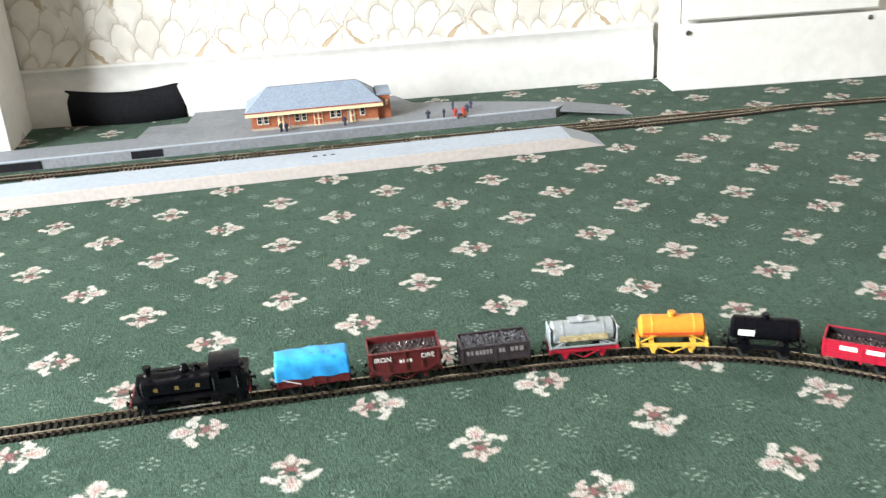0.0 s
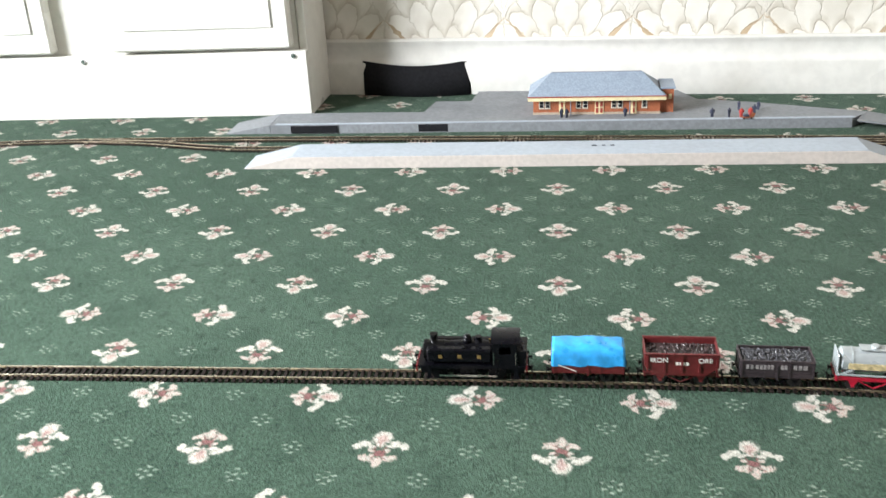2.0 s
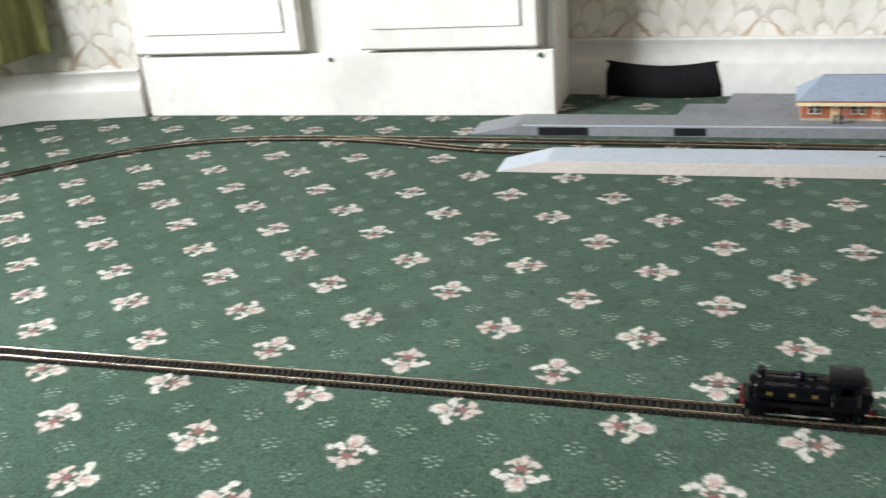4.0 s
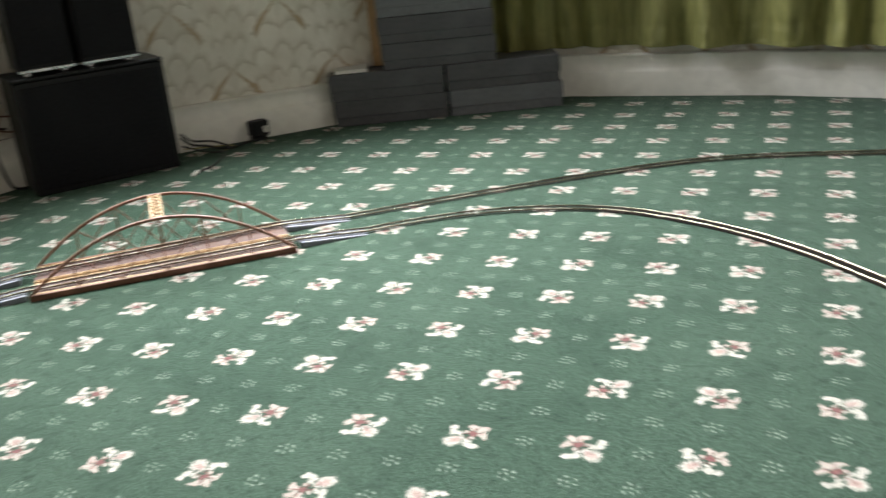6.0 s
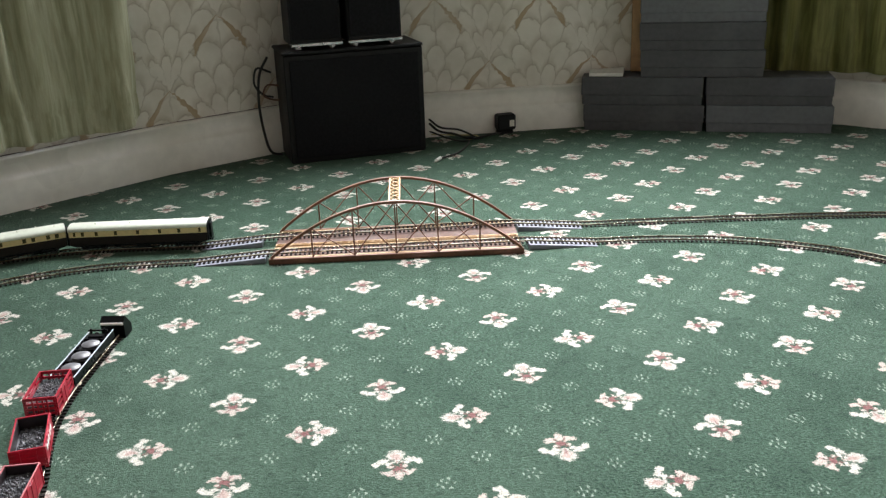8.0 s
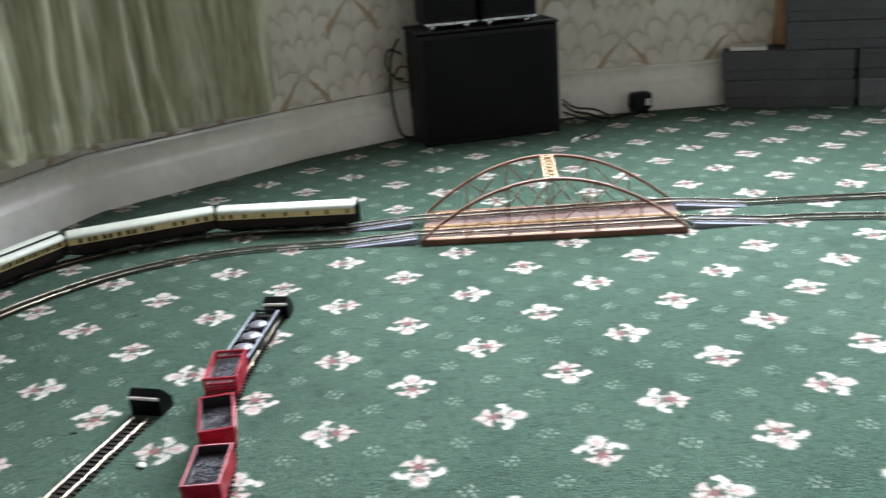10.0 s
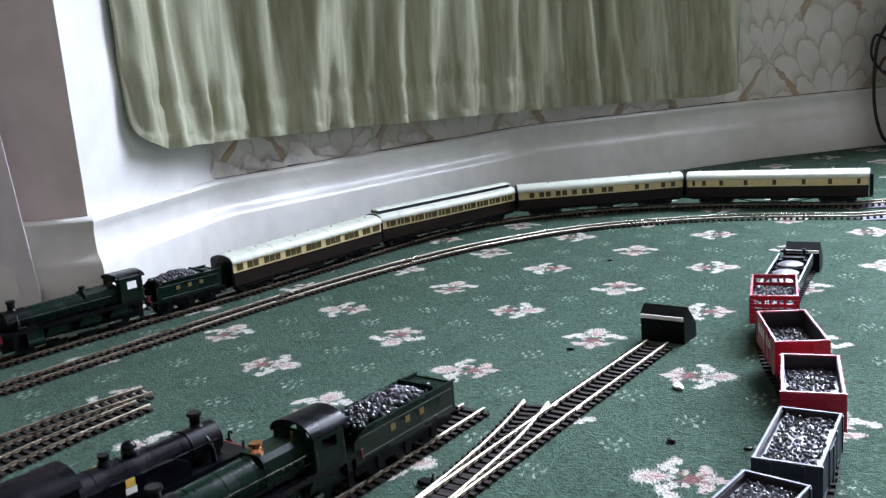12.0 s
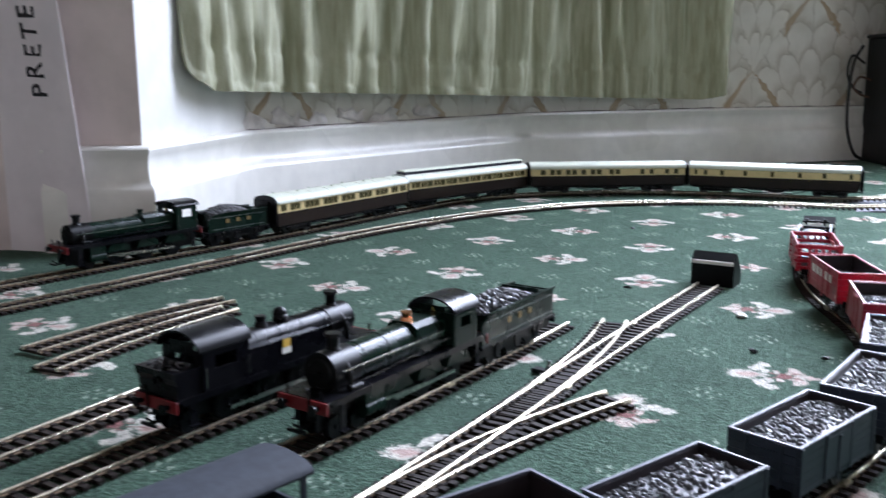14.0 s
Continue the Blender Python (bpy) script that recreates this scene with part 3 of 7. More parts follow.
# curtains: a pleated cloth along a line
def curtain(name, pts, bottom, top, label, seed, pleat=0.054, cloth=None):
    line = Line(pts, 2)
    rnd = random.Random(seed)
    n = int(line.length / 0.0035)
    # pleats of uneven width and depth; some die out upwards, others downwards
    waves, s = [], -0.03
    while s < line.length + 0.03:
        w = pleat * rnd.choice((0.45, 0.6, 0.8, 1.0, 1.3, 1.7)) * rnd.uniform(0.85, 1.15)
        waves.append((s + w / 2, w, rnd.uniform(0.35, 1.0) * w * 0.55, rnd.uniform(-0.8, 1.0), rnd.uniform(-0.05, 0.05)))
        s += w * 0.92
    bm = BM()
    rows = 58
    grid = []
    for r in range(rows + 1):
        f = (r / rows) ** 2.3
        rowv = []
        for k in range(n + 1):
            s = line.length * k / n
            p, h = line.at(s), line.heading(s)
            nx, ny = -math.sin(h), math.cos(h)
            g = k / n
            z0 = bottom(g)
            z = z0 + (top - z0) * f
            up = min(1.0, (z - z0) / 0.55)
            off = 0.0
            for c, w, a, fade, drift in waves:
                d = (s - c - drift * up) / w
                if abs(d) < 0.75:
                    off += a * (1.0 + fade * (up - 0.5)) * (0.5 + 0.5 * math.cos(math.pi * d / 0.75)) ** 1.7
            off -= 0.012
            off += 0.008 * math.sin(7.0 * g + 3.0 * up + seed)
            # creases, and puckers where the hem is sewn
            hem = z - z0 - 0.056
            off += 0.0075 * noise.noise((s * 17, z * 5.5, seed)) + 0.0022 * noise.noise((s * 44 + z * 9, z * 17, seed + 5)) + 0.0016 * noise.noise((s * 110, z * 60, seed + 9))
            off += 0.0085 * noise.noise((s * 62, seed, 3.0)) * math.exp(-((hem + 0.012) / 0.034) ** 2)
            off -= 0.0060 * math.exp(-(hem / 0.0045) ** 2)
            if 0.0 <= z - z0 < 0.01:
                off += 0.002 * math.sin(90 * s)
            rowv.append(bm.verts.new((p.x - nx * off, p.y - ny * off, z)))
        grid.append(rowv)
    for r in range(rows):
        for k in range(n):
            bm.faces.new((grid[r][k], grid[r][k + 1], grid[r + 1][k + 1], grid[r + 1][k]))
    ob = tagged(link(name, bm, cloth or CLOTH, smooth=True), label, "curtain")
    mod = ob.modifiers.new("thickness", "SOLIDIFY")
    mod.thickness = 0.003
    return ob


curtain("curtain", [(-1.472, -1.942), (-1.508, -1.926), (-1.66, -1.896), (-1.93, -1.755), (-2.17, -1.60), (-2.408, -1.305)],
        lambda g: 0.168 + 0.040 * (1 - math.sqrt(max(0.0, 1 - max(0.0, 1 - g / 0.055) ** 2))) - 0.038 * g + 0.022 * max(0.0, (g - 0.93) / 0.07), 2.1, "pale olive green pleated curtain hanging beside the bay", 3)
# torn strips of paper above the skirting board
for n, (f, w, h, lean) in enumerate(((0.05, 0.05, 0.030, 12), (0.135, 0.045, 0.026, -8), (0.22, 0.06, 0.028, 10), (0.33, 0.05, 0.022, -12), (0.45, 0.07, 0.024, 6), (0.60, 0.06, 0.020, -7))):
    a, b = Vector((-1.65, -1.958, 0)), Vector((-2.21, -1.66, 0))
    p = a + (b - a) * f
    bm = BM()
    g = [[bm.verts.new((w * (u / 4) + 0.0035 * math.sin(v * 2.1 + n), 0.0012 + 0.0035 * (v / 3) ** 2 * (1 + 0.4 * math.sin(u + n)), h * v / 3 * (0.45 + 0.55 * ((u * 7 + n * 3) % 5) / 4))) for u in range(5)] for v in range(4)]
    for r0, r1 in zip(g, g[1:]):
        for u in range(4):
            bm.faces.new((r0[u], r1[u], r1[u + 1], r0[u + 1]))
    ob = link("torn_wallpaper", bm, TORN, smooth=True)
    ob.matrix_world = pose(p.x, p.y, 0.1125, 0, 0, math.degrees(math.atan2((b - a).y, (b - a).x)) + 180) @ pose(0, 0, 0, 0, lean, 0)
    tagged(ob, "torn pale strip of wallpaper above the skirting board", "torn wallpaper", "torn wallpaper strips")
    mod = ob.modifiers.new("thickness", "SOLIDIFY")
    mod.thickness = 0.0005

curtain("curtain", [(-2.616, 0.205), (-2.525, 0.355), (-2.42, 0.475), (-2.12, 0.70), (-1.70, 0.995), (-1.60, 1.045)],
        lambda g: 0.134 + 0.034 * max(0.0, (g - 0.72) / 0.28), 2.1, "olive green pleated curtain above the skirting board, backlit tone in its colour", 8, 0.10, CLOTH_BACKLIT)

# ---- materials of the models ----
BLACK = surface("satin black loco paint", (0.003, 0.003, 0.0045), 0.31, grain=300, vary=0.3, bump=0.06, stain=40, dirt=(0.007, 0.007, 0.008), size=0.0002, spec=0.17)
SMOKE = surface("matt black smokebox", (0.003, 0.003, 0.0035), 0.40, grain=300, vary=0.3, bump=0.1, size=0.0002, spec=0.18)
GREEN = surface("dark green loco paint", (0.0035, 0.0115, 0.0075), 0.31, grain=300, vary=0.2, bump=0.06, stain=40, dirt=(0.006, 0.009, 0.007), size=0.0002, spec=0.17)
RED = surface("red buffer beam paint", (0.15, 0.006, 0.010), 0.45, grain=200, vary=0.15, bump=0.05, size=0.0002)
WAGON_RED = surface("bright red wagon plastic", (0.34, 0.010, 0.028), 0.36, grain=200, vary=0.12, bump=0.08, size=0.0002)
BAUXITE = surface("red brown wagon plastic", (0.105, 0.014, 0.015), 0.45, grain=200, vary=0.18, bump=0.08, size=0.0002)
WAGON_GREY = surface("grey wagon plastic", (0.028, 0.033, 0.044), 0.42, grain=200, vary=0.12, bump=0.08, size=0.0002, spec=0.25)
WAGON_GREEN = surface("dark grey green wagon plastic", (0.055, 0.075, 0.072), 0.45, grain=200, vary=0.12, bump=0.08, size=0.0002)
WAGON_DARK = surface("dark umber wagon plastic", (0.036, 0.026, 0.030), 0.45, grain=200, vary=0.2, bump=0.08, size=0.0002)
NAVY = surface("dark blue grey van paint", (0.014, 0.018, 0.027), 0.5, grain=200, vary=0.12, bump=0.08, size=0.0002)
VANROOF = surface("matt grey van roof", (0.030, 0.034, 0.043), 0.75, grain=200, vary=0.15, bump=0.08, size=0.0002, spec=0.2)
BEIGE = surface("worn beige lettering", (0.46, 0.37, 0.20), 0.6, grain=260, vary=0.4, bump=0.05, stain=60, dirt=(0.34, 0.33, 0.30), size=0.0002)
SIGNAL = surface("orange red stripe", (0.55, 0.065, 0.02), 0.45, grain=200, vary=0.15, bump=0.03, size=0.0002)
SILVER = surface("silver tank paint", (0.40, 0.43, 0.44), 0.32, 0.35, grain=200, vary=0.06, bump=0.04, size=0.0002)
ORANGE = surface("orange tank plastic", (0.72, 0.25, 0.03), 0.38, grain=200, vary=0.08, bump=0.05, size=0.0002)
YELLOW = surface("yellow frame plastic", (0.70, 0.42, 0.06), 0.42, grain=200, vary=0.08, bump=0.05, size=0.0002)
TARP = surface("blue plastic sheet", (0.03, 0.30, 0.66), 0.35, grain=120, vary=0.12, bump=0.4, stain=60, size=0.0006)
COAL = surface("glossy coal", (0.068, 0.067, 0.074), 0.38, grain=500, vary=0.4, bump=0.3, size=0.0003)
ORE = surface("dark ore load", (0.05, 0.035, 0.035), 0.35, grain=500, vary=0.4, bump=0.3, size=0.0003)
CHOC = surface("chocolate brown coach paint", (0.013, 0.0075, 0.006), 0.36, grain=200, vary=0.15, bump=0.05, size=0.0002, spec=0.25)
CREAM = surface("cream coach paint", (0.66, 0.53, 0.26), 0.40, grain=200, vary=0.06, bump=0.05, size=0.0002)
ROOF = surface("off white coach roof", (0.60, 0.63, 0.53), 0.42, grain=150, vary=0.05, bump=0.05, stain=20, dirt=(0.5, 0.52, 0.47), size=0.0002)
ROOFBLUE = surface("dark clerestory strip", (0.020, 0.018, 0.035), 0.35, grain=150, vary=0.1)
GLASS = surface("dark window glazing", (0.075, 0.062, 0.025), 0.12, grain=100, vary=0.2, bump=0.0)
LIDGREY = surface("worn grey lid", (0.11, 0.108, 0.115), 0.4, grain=200, vary=0.15)
WHEEL = surface("dark wheel plastic", (0.020, 0.019, 0.018), 0.45, grain=300, vary=0.2)
STEEL = surface("bright wheel steel", (0.45, 0.44, 0.42), 0.28, 1.0, grain=300, vary=0.1)
COPPER = surface("polished copper", (0.75, 0.33, 0.16), 0.25, 1.0, grain=300, vary=0.1)
BRASS = surface("brass", (0.72, 0.50, 0.18), 0.28, 1.0, grain=300, vary=0.1)
LETTER = surface("white lettering", (0.75, 0.73, 0.68), 0.5, grain=200, vary=0.05, bump=0.0)
GOLD = surface("yellow lettering", (0.62, 0.40, 0.06), 0.5, grain=200, vary=0.05, bump=0.0)
# gold lettering with the dimness of a shaded side put into its colour
GOLD_SHADED = surface("gold lettering, shaded tone", (0.16, 0.105, 0.03), 0.5, grain=200, vary=0.2, bump=0.0)
PALELINE = surface("thin pale lining", (0.10, 0.12, 0.11), 0.4, grain=200, vary=0.1, bump=0.0)
INSIDE = surface("dark wagon inside", (0.020, 0.014, 0.016), 0.5, grain=200, vary=0.2)
BRICK = surface("red brick card", (0.34, 0.105, 0.045), 0.6, grain=420, vary=0.35, bump=0.2, stain=60, dirt=(0.22, 0.07, 0.04), size=0.0004)
STONE = surface("stone plinth card", (0.38, 0.31, 0.24), 0.6, grain=200, vary=0.12)
ROOFSLATE = surface("blue slate card", (0.24, 0.29, 0.36), 0.55, grain=260, vary=0.14, bump=0.2, stain=25, dirt=(0.17, 0.20, 0.26), size=0.0004)
CREAMCARD = surface("cream canopy card", (0.70, 0.60, 0.36), 0.6, grain=200, vary=0.08)
REDTRIM = surface("dark red trim", (0.30, 0.05, 0.035), 0.5, grain=200, vary=0.1)
PANE = surface("dark station glazing", (0.030, 0.030, 0.034), 0.15, grain=100, vary=0.2, bump=0.0)
FRAMECARD = surface("white printed window frame", (0.68, 0.64, 0.55), 0.6, grain=200, vary=0.06)
FIGDARK = surface("dark painted figure", (0.035, 0.04, 0.07), 0.6, grain=300, vary=0.2)
FIGRED = surface("red painted figure", (0.50, 0.06, 0.05), 0.6, grain=300, vary=0.2)

# ---- the railway: track ----
RAIL_TOP = 0.0052
GAUGE = 0.0165
LIFT = 0.009  # height of the bridge deck

bm = BM()
box(bm, -0.0017, 0.0017, -0.0148, 0.0148, 0.0, 0.0020)
for sgn in (-1, 1):
    box(bm, -0.0013, 0.0013, sgn * 0.0083 - 0.0022, sgn * 0.0083 + 0.0022, 0.0020, 0.0030)
SLEEPER_MESH = bpy.data.meshes.new("sleeper")
bm.to_mesh(SLEEPER_MESH)
bm.free()
SLEEPER_MESH.materials.append(SLEEPER)


def lift_none(p):
    return 0.0


def lay_track(line, s0, s1, label, group, lift=lift_none, sleepers=True, joiner=True):
    """One length of sectional track: two rails, their joiners and loose-laid sleepers."""
    root = thing("track_section", label, "model track", group)
    mid = line.at((s0 + s1) / 2)
    root.matrix_world = Matrix.Translation((mid.x, mid.y, 0.0))
    n = max(2, int((s1 - s0) / 0.012))
    prof = [(-0.0008, 0.0), (0.0008, 0.0), (0.0008, 0.0005), (0.00035, 0.0010), (0.00035, 0.0016), (0.0008, 0.0019), (0.0008, 0.0024), (0.0005, 0.0026), (-0.0005, 0.0026), (-0.0008, 0.0024), (-0.0008, 0.0019), (-0.00035, 0.0016), (-0.00035, 0.0010), (-0.0008, 0.0005)]
    for side in (-1, 1):
        bm = BM()
        rings = []
        for k in range(n + 1):
            s = s0 + (s1 - s0) * k / n
            s = min(max(s, s0 + 0.0004), s1 - 0.0004)
            p, h = line.at(s) - mid, line.heading(s)
            z = 0.0026 + lift(line.at(s))
            off = side * (GAUGE / 2 + 0.0007)
            rings.append([bm.verts.new((p.x - math.sin(h) * (off + o), p.y + math.cos(h) * (off + o), z + dz)) for o, dz in prof])
        for a, b in zip(rings, rings[1:]):
            for i in range(len(prof)):
                f = bm.faces.new((a[i], a[(i + 1) % len(prof)], b[(i + 1) % len(prof)], b[i]))
                f.material_index = 0 if 5 <= i <= 9 else 1
        bm.faces.new(rings[0][::-1])
        bm.faces.new(rings[-1])
        rl = part("rail", bm, RAIL, root)
        rl.data.materials.append(WEB)
        if joiner:
            bm = BM()
            p, h = line.at(s1 - 0.004) - mid, line.heading(s1 - 0.004)
            z = 0.0030 + lift(line.at(s1))
            off = side * (GAUGE / 2 + 0.0007)
            box(bm, -0.004, 0.0035, off - 0.0017, off + 0.0017, -0.0004, 0.0011, m=pose(p.x, p.y, z, 0, 0, math.degrees(h)))
            part("rail_joiner", bm, RAIL, rl)
    if sleepers:
        count = int((s1 - s0) / 0.0076)
        for k in range(count):
            s = s0 + (s1 - s0) * (k + 0.5) / count
            p = line.at(s)
            z = 0.0006 + lift(p)
            piece("sleeper", SLEEPER_MESH, root, pose(p.x - mid.x, p.y - mid.y, z, 0, 0, math.degrees(line.heading(s))))
    return root


def lay_all(line, label, group, lift=lift_none, length=0.335, s0=0.0, s1=None):
    s1 = line.length if s1 is None else s1
    n = max(1, round((s1 - s0) / length))
    for k in range(n):
        lay_track(line, s0 + (s1 - s0) * k / n, s0 + (s1 - s0) * (k + 1) / n, label, group, lift)


def bridge_lift(p):
    """The tracks climb short ramps to the bridge deck."""
    if p.x > -1.70:
        return 0.0
    y = p.y
    if -1.04 <= y <= -0.60:
        return LIFT
    if -1.16 < y < -1.04:
        return LIFT * (y + 1.16) / 0.12
    if -0.60 < y < -0.48:
        return LIFT * (-0.48 - y) / 0.12
    return 0.0


OUTER = Line([(2.0, 0.74), (1.6, 0.785), (1.24, 0.826), (1.06, 0.842), (0.83, 0.855), (0.45, 0.876), (0.12, 0.890), (-0.30, 0.904), (-0.64, 0.913), (-0.90, 0.912), (-1.06, 0.900), (-1.20, 0.858),
              (-1.32, 0.780), (-1.45, 0.655), (-1.60, 0.485), (-1.75, 0.265), (-1.815, 0.050), (-1.860, -0.200), (-1.893, -0.450), (-1.915, -0.640), (-1.932, -0.930), (-1.950, -1.160),
              (-1.972, -1.320), (-1.968, -1.440), (-1.930, -1.560), (-1.850, -1.675), (-1.715, -1.750), (-1.590, -1.800), (-1.471, -1.850), (-1.345, -1.912), (-1.215, -1.970), (-1.05, -2.05), (-0.85, -2.15), (-0.6, -2.26)])
INNER = Line([(0.95, -0.42), (0.85, -0.27), (0.76, -0.16), (0.654, -0.066), (0.593, -0.024), (0.517, 0.009), (0.432, 0.028), (0.34, 0.036), (0.08, 0.040), (-0.20, 0.038), (-0.54, 0.033), (-0.90, 0.025), (-1.11, 0.023),
              (-1.257, 0.028), (-1.395, 0.012), (-1.53, -0.030), (-1.64, -0.095), (-1.735, -0.220), (-1.785, -0.360), (-1.806, -0.520), (-1.815, -0.620), (-1.855, -1.030), (-1.868, -1.165),
              (-1.878, -1.310), (-1.860, -1.410), (-1.810, -1.530), (-1.700, -1.645), (-1.575, -1.725), (-1.462, -1.782), (-1.330, -1.838), (-1.180, -1.900), (-1.0, -1.98), (-0.8, -2.07), (-0.55, -2.17)])
PLATFORM_ROAD = Line([(1.06, 0.840), (0.90, 0.832), (0.70, 0.834), (0.30, 0.845), (-0.20, 0.848), (-0.42, 0.845), (-0.52, 0.848), (-0.62, 0.868), (-0.72, 0.894), (-0.86, 0.911)])
lay_all(OUTER, "length of model track lying on the carpet", "outer track", bridge_lift)
lay_all(INNER, "length of model track lying on the carpet", "inner track", bridge_lift)
lay_all(PLATFORM_ROAD, "length of model track beside the platform edge", "platform track")

# sidings beside the engines
SHED_ROAD = Line([(-1.182, -1.484), (-1.096, -1.513), (-1.007, -1.546), (-0.952, -1.566), (-0.88, -1.595), (-0.78, -1.636), (-0.55, -1.73)])
ENGINE_ROAD = Line([(-1.11, -1.580), (-1.00, -1.620), (-0.95, -1.640), (-0.893, -1.662), (-0.83, -1.684), (-0.70, -1.73), (-0.5, -1.80)])
THIRD_ROAD = Line([(-1.00, -1.692), (-0.966, -1.702), (-0.90, -1.720), (-0.852, -1.735), (-0.72, -1.775), (-0.52, -1.84)])
STOP_ROAD = Line([(-1.335, -1.369), (-1.24, -1.402), (-1.152, -1.432), (-1.015, -1.477), (-0.920, -1.507), (-0.864, -1.525), (-0.800, -1.548), (-0.740, -1.579), (-0.6, -1.66)])
RAKE_ROAD = Line([(-1.612, -1.240), (-1.554, -1.252), (-1.487, -1.2635), (-1.42, -1.275), (-1.374, -1.2785), (-1.335, -1.279), (-1.296, -1.276), (-1.2605, -1.269), (-1.225, -1.2625), (-1.1945, -1.260), (-1.1305, -1.2625), (-1.074, -1.272), (-0.984, -1.300), (-0.914, -1.343), (-0.83, -1.402), (-0.75, -1.468), (-0.66, -1.545)])
for line, name in ((SHED_ROAD, "engine sidings"), (ENGINE_ROAD, "engine sidings"), (THIRD_ROAD, "engine sidings"), (STOP_ROAD, "buffer stop siding"), (RAKE_ROAD, "wagon siding")):
    lay_all(line, "length of bright-railed model siding track on the carpet", name, length=0.168)

# ---- the railway: vehicles. Each stands on z = 0 at the rail tops and heads along +x ----
def disc_mesh(name, r, mat, spokes=False):
    bm = BM()
    rod(bm, (0, -0.0012, 0), (0, 0.0012, 0), r, n=18)
    rod(bm, (0, 0.0009, 0), (0, 0.0016, 0), r * 1.10, n=18)
    rod(bm, (0, -0.0020, 0), (0, -0.0012, 0), r * 0.25, n=8)
    mesh = bpy.data.meshes.new(name)
    bm.to_mesh(mesh)
    bm.free()
    mesh.materials.append(mat)
    return mesh


WHEELS = {}


def wheels(root, xs, r, mat=None, half=0.0078):
    mat = mat or WHEEL
    key = (round(r, 5), mat.name)
    if key not in WHEELS:
        WHEELS[key] = disc_mesh("wheel", r, mat)
    for x in xs:
        for sgn in (-1, 1):
            piece("wheel", WHEELS[key], root, pose(x, sgn * half, r, 0, 0, 0 if sgn < 0 else 180))
        bm = BM()
        rod(bm, (x, -half, r), (x, half, r), 0.0010, n=8)
        part("axle", bm, STEEL, root)


def buffers(root, x, z=0.0135, mat=None, half=0.0088):
    for sx in (-1, 1):
        for sy in (-1, 1):
            bm = BM()
            rod(bm, (sx * x, sy * half, z), (sx * (x + 0.0035), sy * half, z), 0.0013, n=10)
            rod(bm, (sx * (x + 0.0035), sy * half, z), (sx * (x + 0.0045), sy * half, z), 0.0028, n=14)
            part("buffer", bm, mat or BLACK, root)


def couplings(root, x, ends=(-1, 1)):
    for sx in ends:
        bm = BM()
        bar(bm, (sx * (x - 0.006), 0, 0.0085), (sx * (x + 0.006), 0, 0.0085), 0.0022, 0.0012)
        bar(bm, (sx * (x + 0.006), -0.006, 0.0085), (sx * (x + 0.006), 0.006, 0.0085), 0.0012, 0.0016)
        bar(bm, (sx * (x + 0.003), 0, 0.0085), (sx * (x + 0.0075), 0, 0.0125), 0.0016, 0.0010)
        part("coupling", bm, BLACK, root)


def chassis(root, L, base, mat=None, z=0.0125):
    mat = mat or BLACK
    for sy in (-1, 1):
        bm = BM()
        box(bm, -L / 2, L / 2, sy * 0.0112 - 0.0009, sy * 0.0112 + 0.0009, z - 0.001, z + 0.0028)
        for x in (-base / 2, base / 2):
            prism(bm, [(x - 0.0048, z - 0.001), (x + 0.0048, z - 0.001), (x + 0.0016, 0.0052), (x - 0.0016, 0.0052)], sy * 0.0112 - 0.0006, sy * 0.0112 + 0.0006, "y")
            box(bm, x - 0.0016, x + 0.0016, sy * 0.0118, sy * 0.0132, 0.0048, 0.0080)
        part("sole_bar", bm, mat, root)
    for sx in (-1, 1):
        bm = BM()
        box(bm, sx * L / 2 - 0.0012, sx * L / 2 + 0.0012, -0.0142, 0.0142, z - 0.0010, z + 0.0035)
        part("headstock", bm, mat, root)
    bm = BM()
    bar(bm, (-base / 2 + 0.004, 0.0132, z), (0, 0.0132, 0.0050), 0.0008, 0.0010)
    bar(bm, (0, 0.0132, 0.0050), (base / 2 - 0.004, 0.0132, z), 0.0008, 0.0010)
    part("brake_gear", bm, mat, root)
    bm = BM()
    bar(bm, (0, -0.0135, 0.0100), (base / 2 + 0.006, -0.0135, 0.0068), 0.0008, 0.0010)
    part("brake_lever", bm, mat, root)
    wheels(root, (-base / 2, base / 2), 0.0062)
    buffers(root, L / 2)
    couplings(root, L / 2)


LUMP_RND = random.Random(5)


def lumps(bm, x0, x1, y0, y1, z, count, size, heap=0.002):
    """A heap of angular lumps."""
    for _ in range(count):
        x, y = LUMP_RND.uniform(x0, x1), LUMP_RND.uniform(y0, y1)
        u, v = (x - x0) / (x1 - x0) * 2 - 1, (y - y0) / (y1 - y0) * 2 - 1
        zz = z + heap * (1 - u * u) * (1 - v * v) + LUMP_RND.uniform(-0.0006, 0.0006)
        r = size * LUMP_RND.uniform(0.6, 1.25)
        m = pose(x, y, zz, LUMP_RND.uniform(0, 360), LUMP_RND.uniform(0, 360), LUMP_RND.uniform(0, 360)) @ Matrix.Diagonal((r, r * LUMP_RND.uniform(0.6, 1), r * LUMP_RND.uniform(0.5, 0.9), 1))
        bmesh.ops.create_icosphere(bm, subdivisions=1, radius=1.0, matrix=m)
    return bm


def writing(root, marks, y, mat, z0, h, parent_name="lettering"):
    """Plain bars where the writing on a wagon cannot be read. marks: from, to along the side, for both sides."""
    for sy in (-1, 1):
        bm = BM()
        for x0, x1 in marks:
            box(bm, x0 * -sy, x1 * -sy, sy * y - 0.0002, sy * y + 0.0002, z0, z0 + h)
        part(parent_name, bm, mat, root)


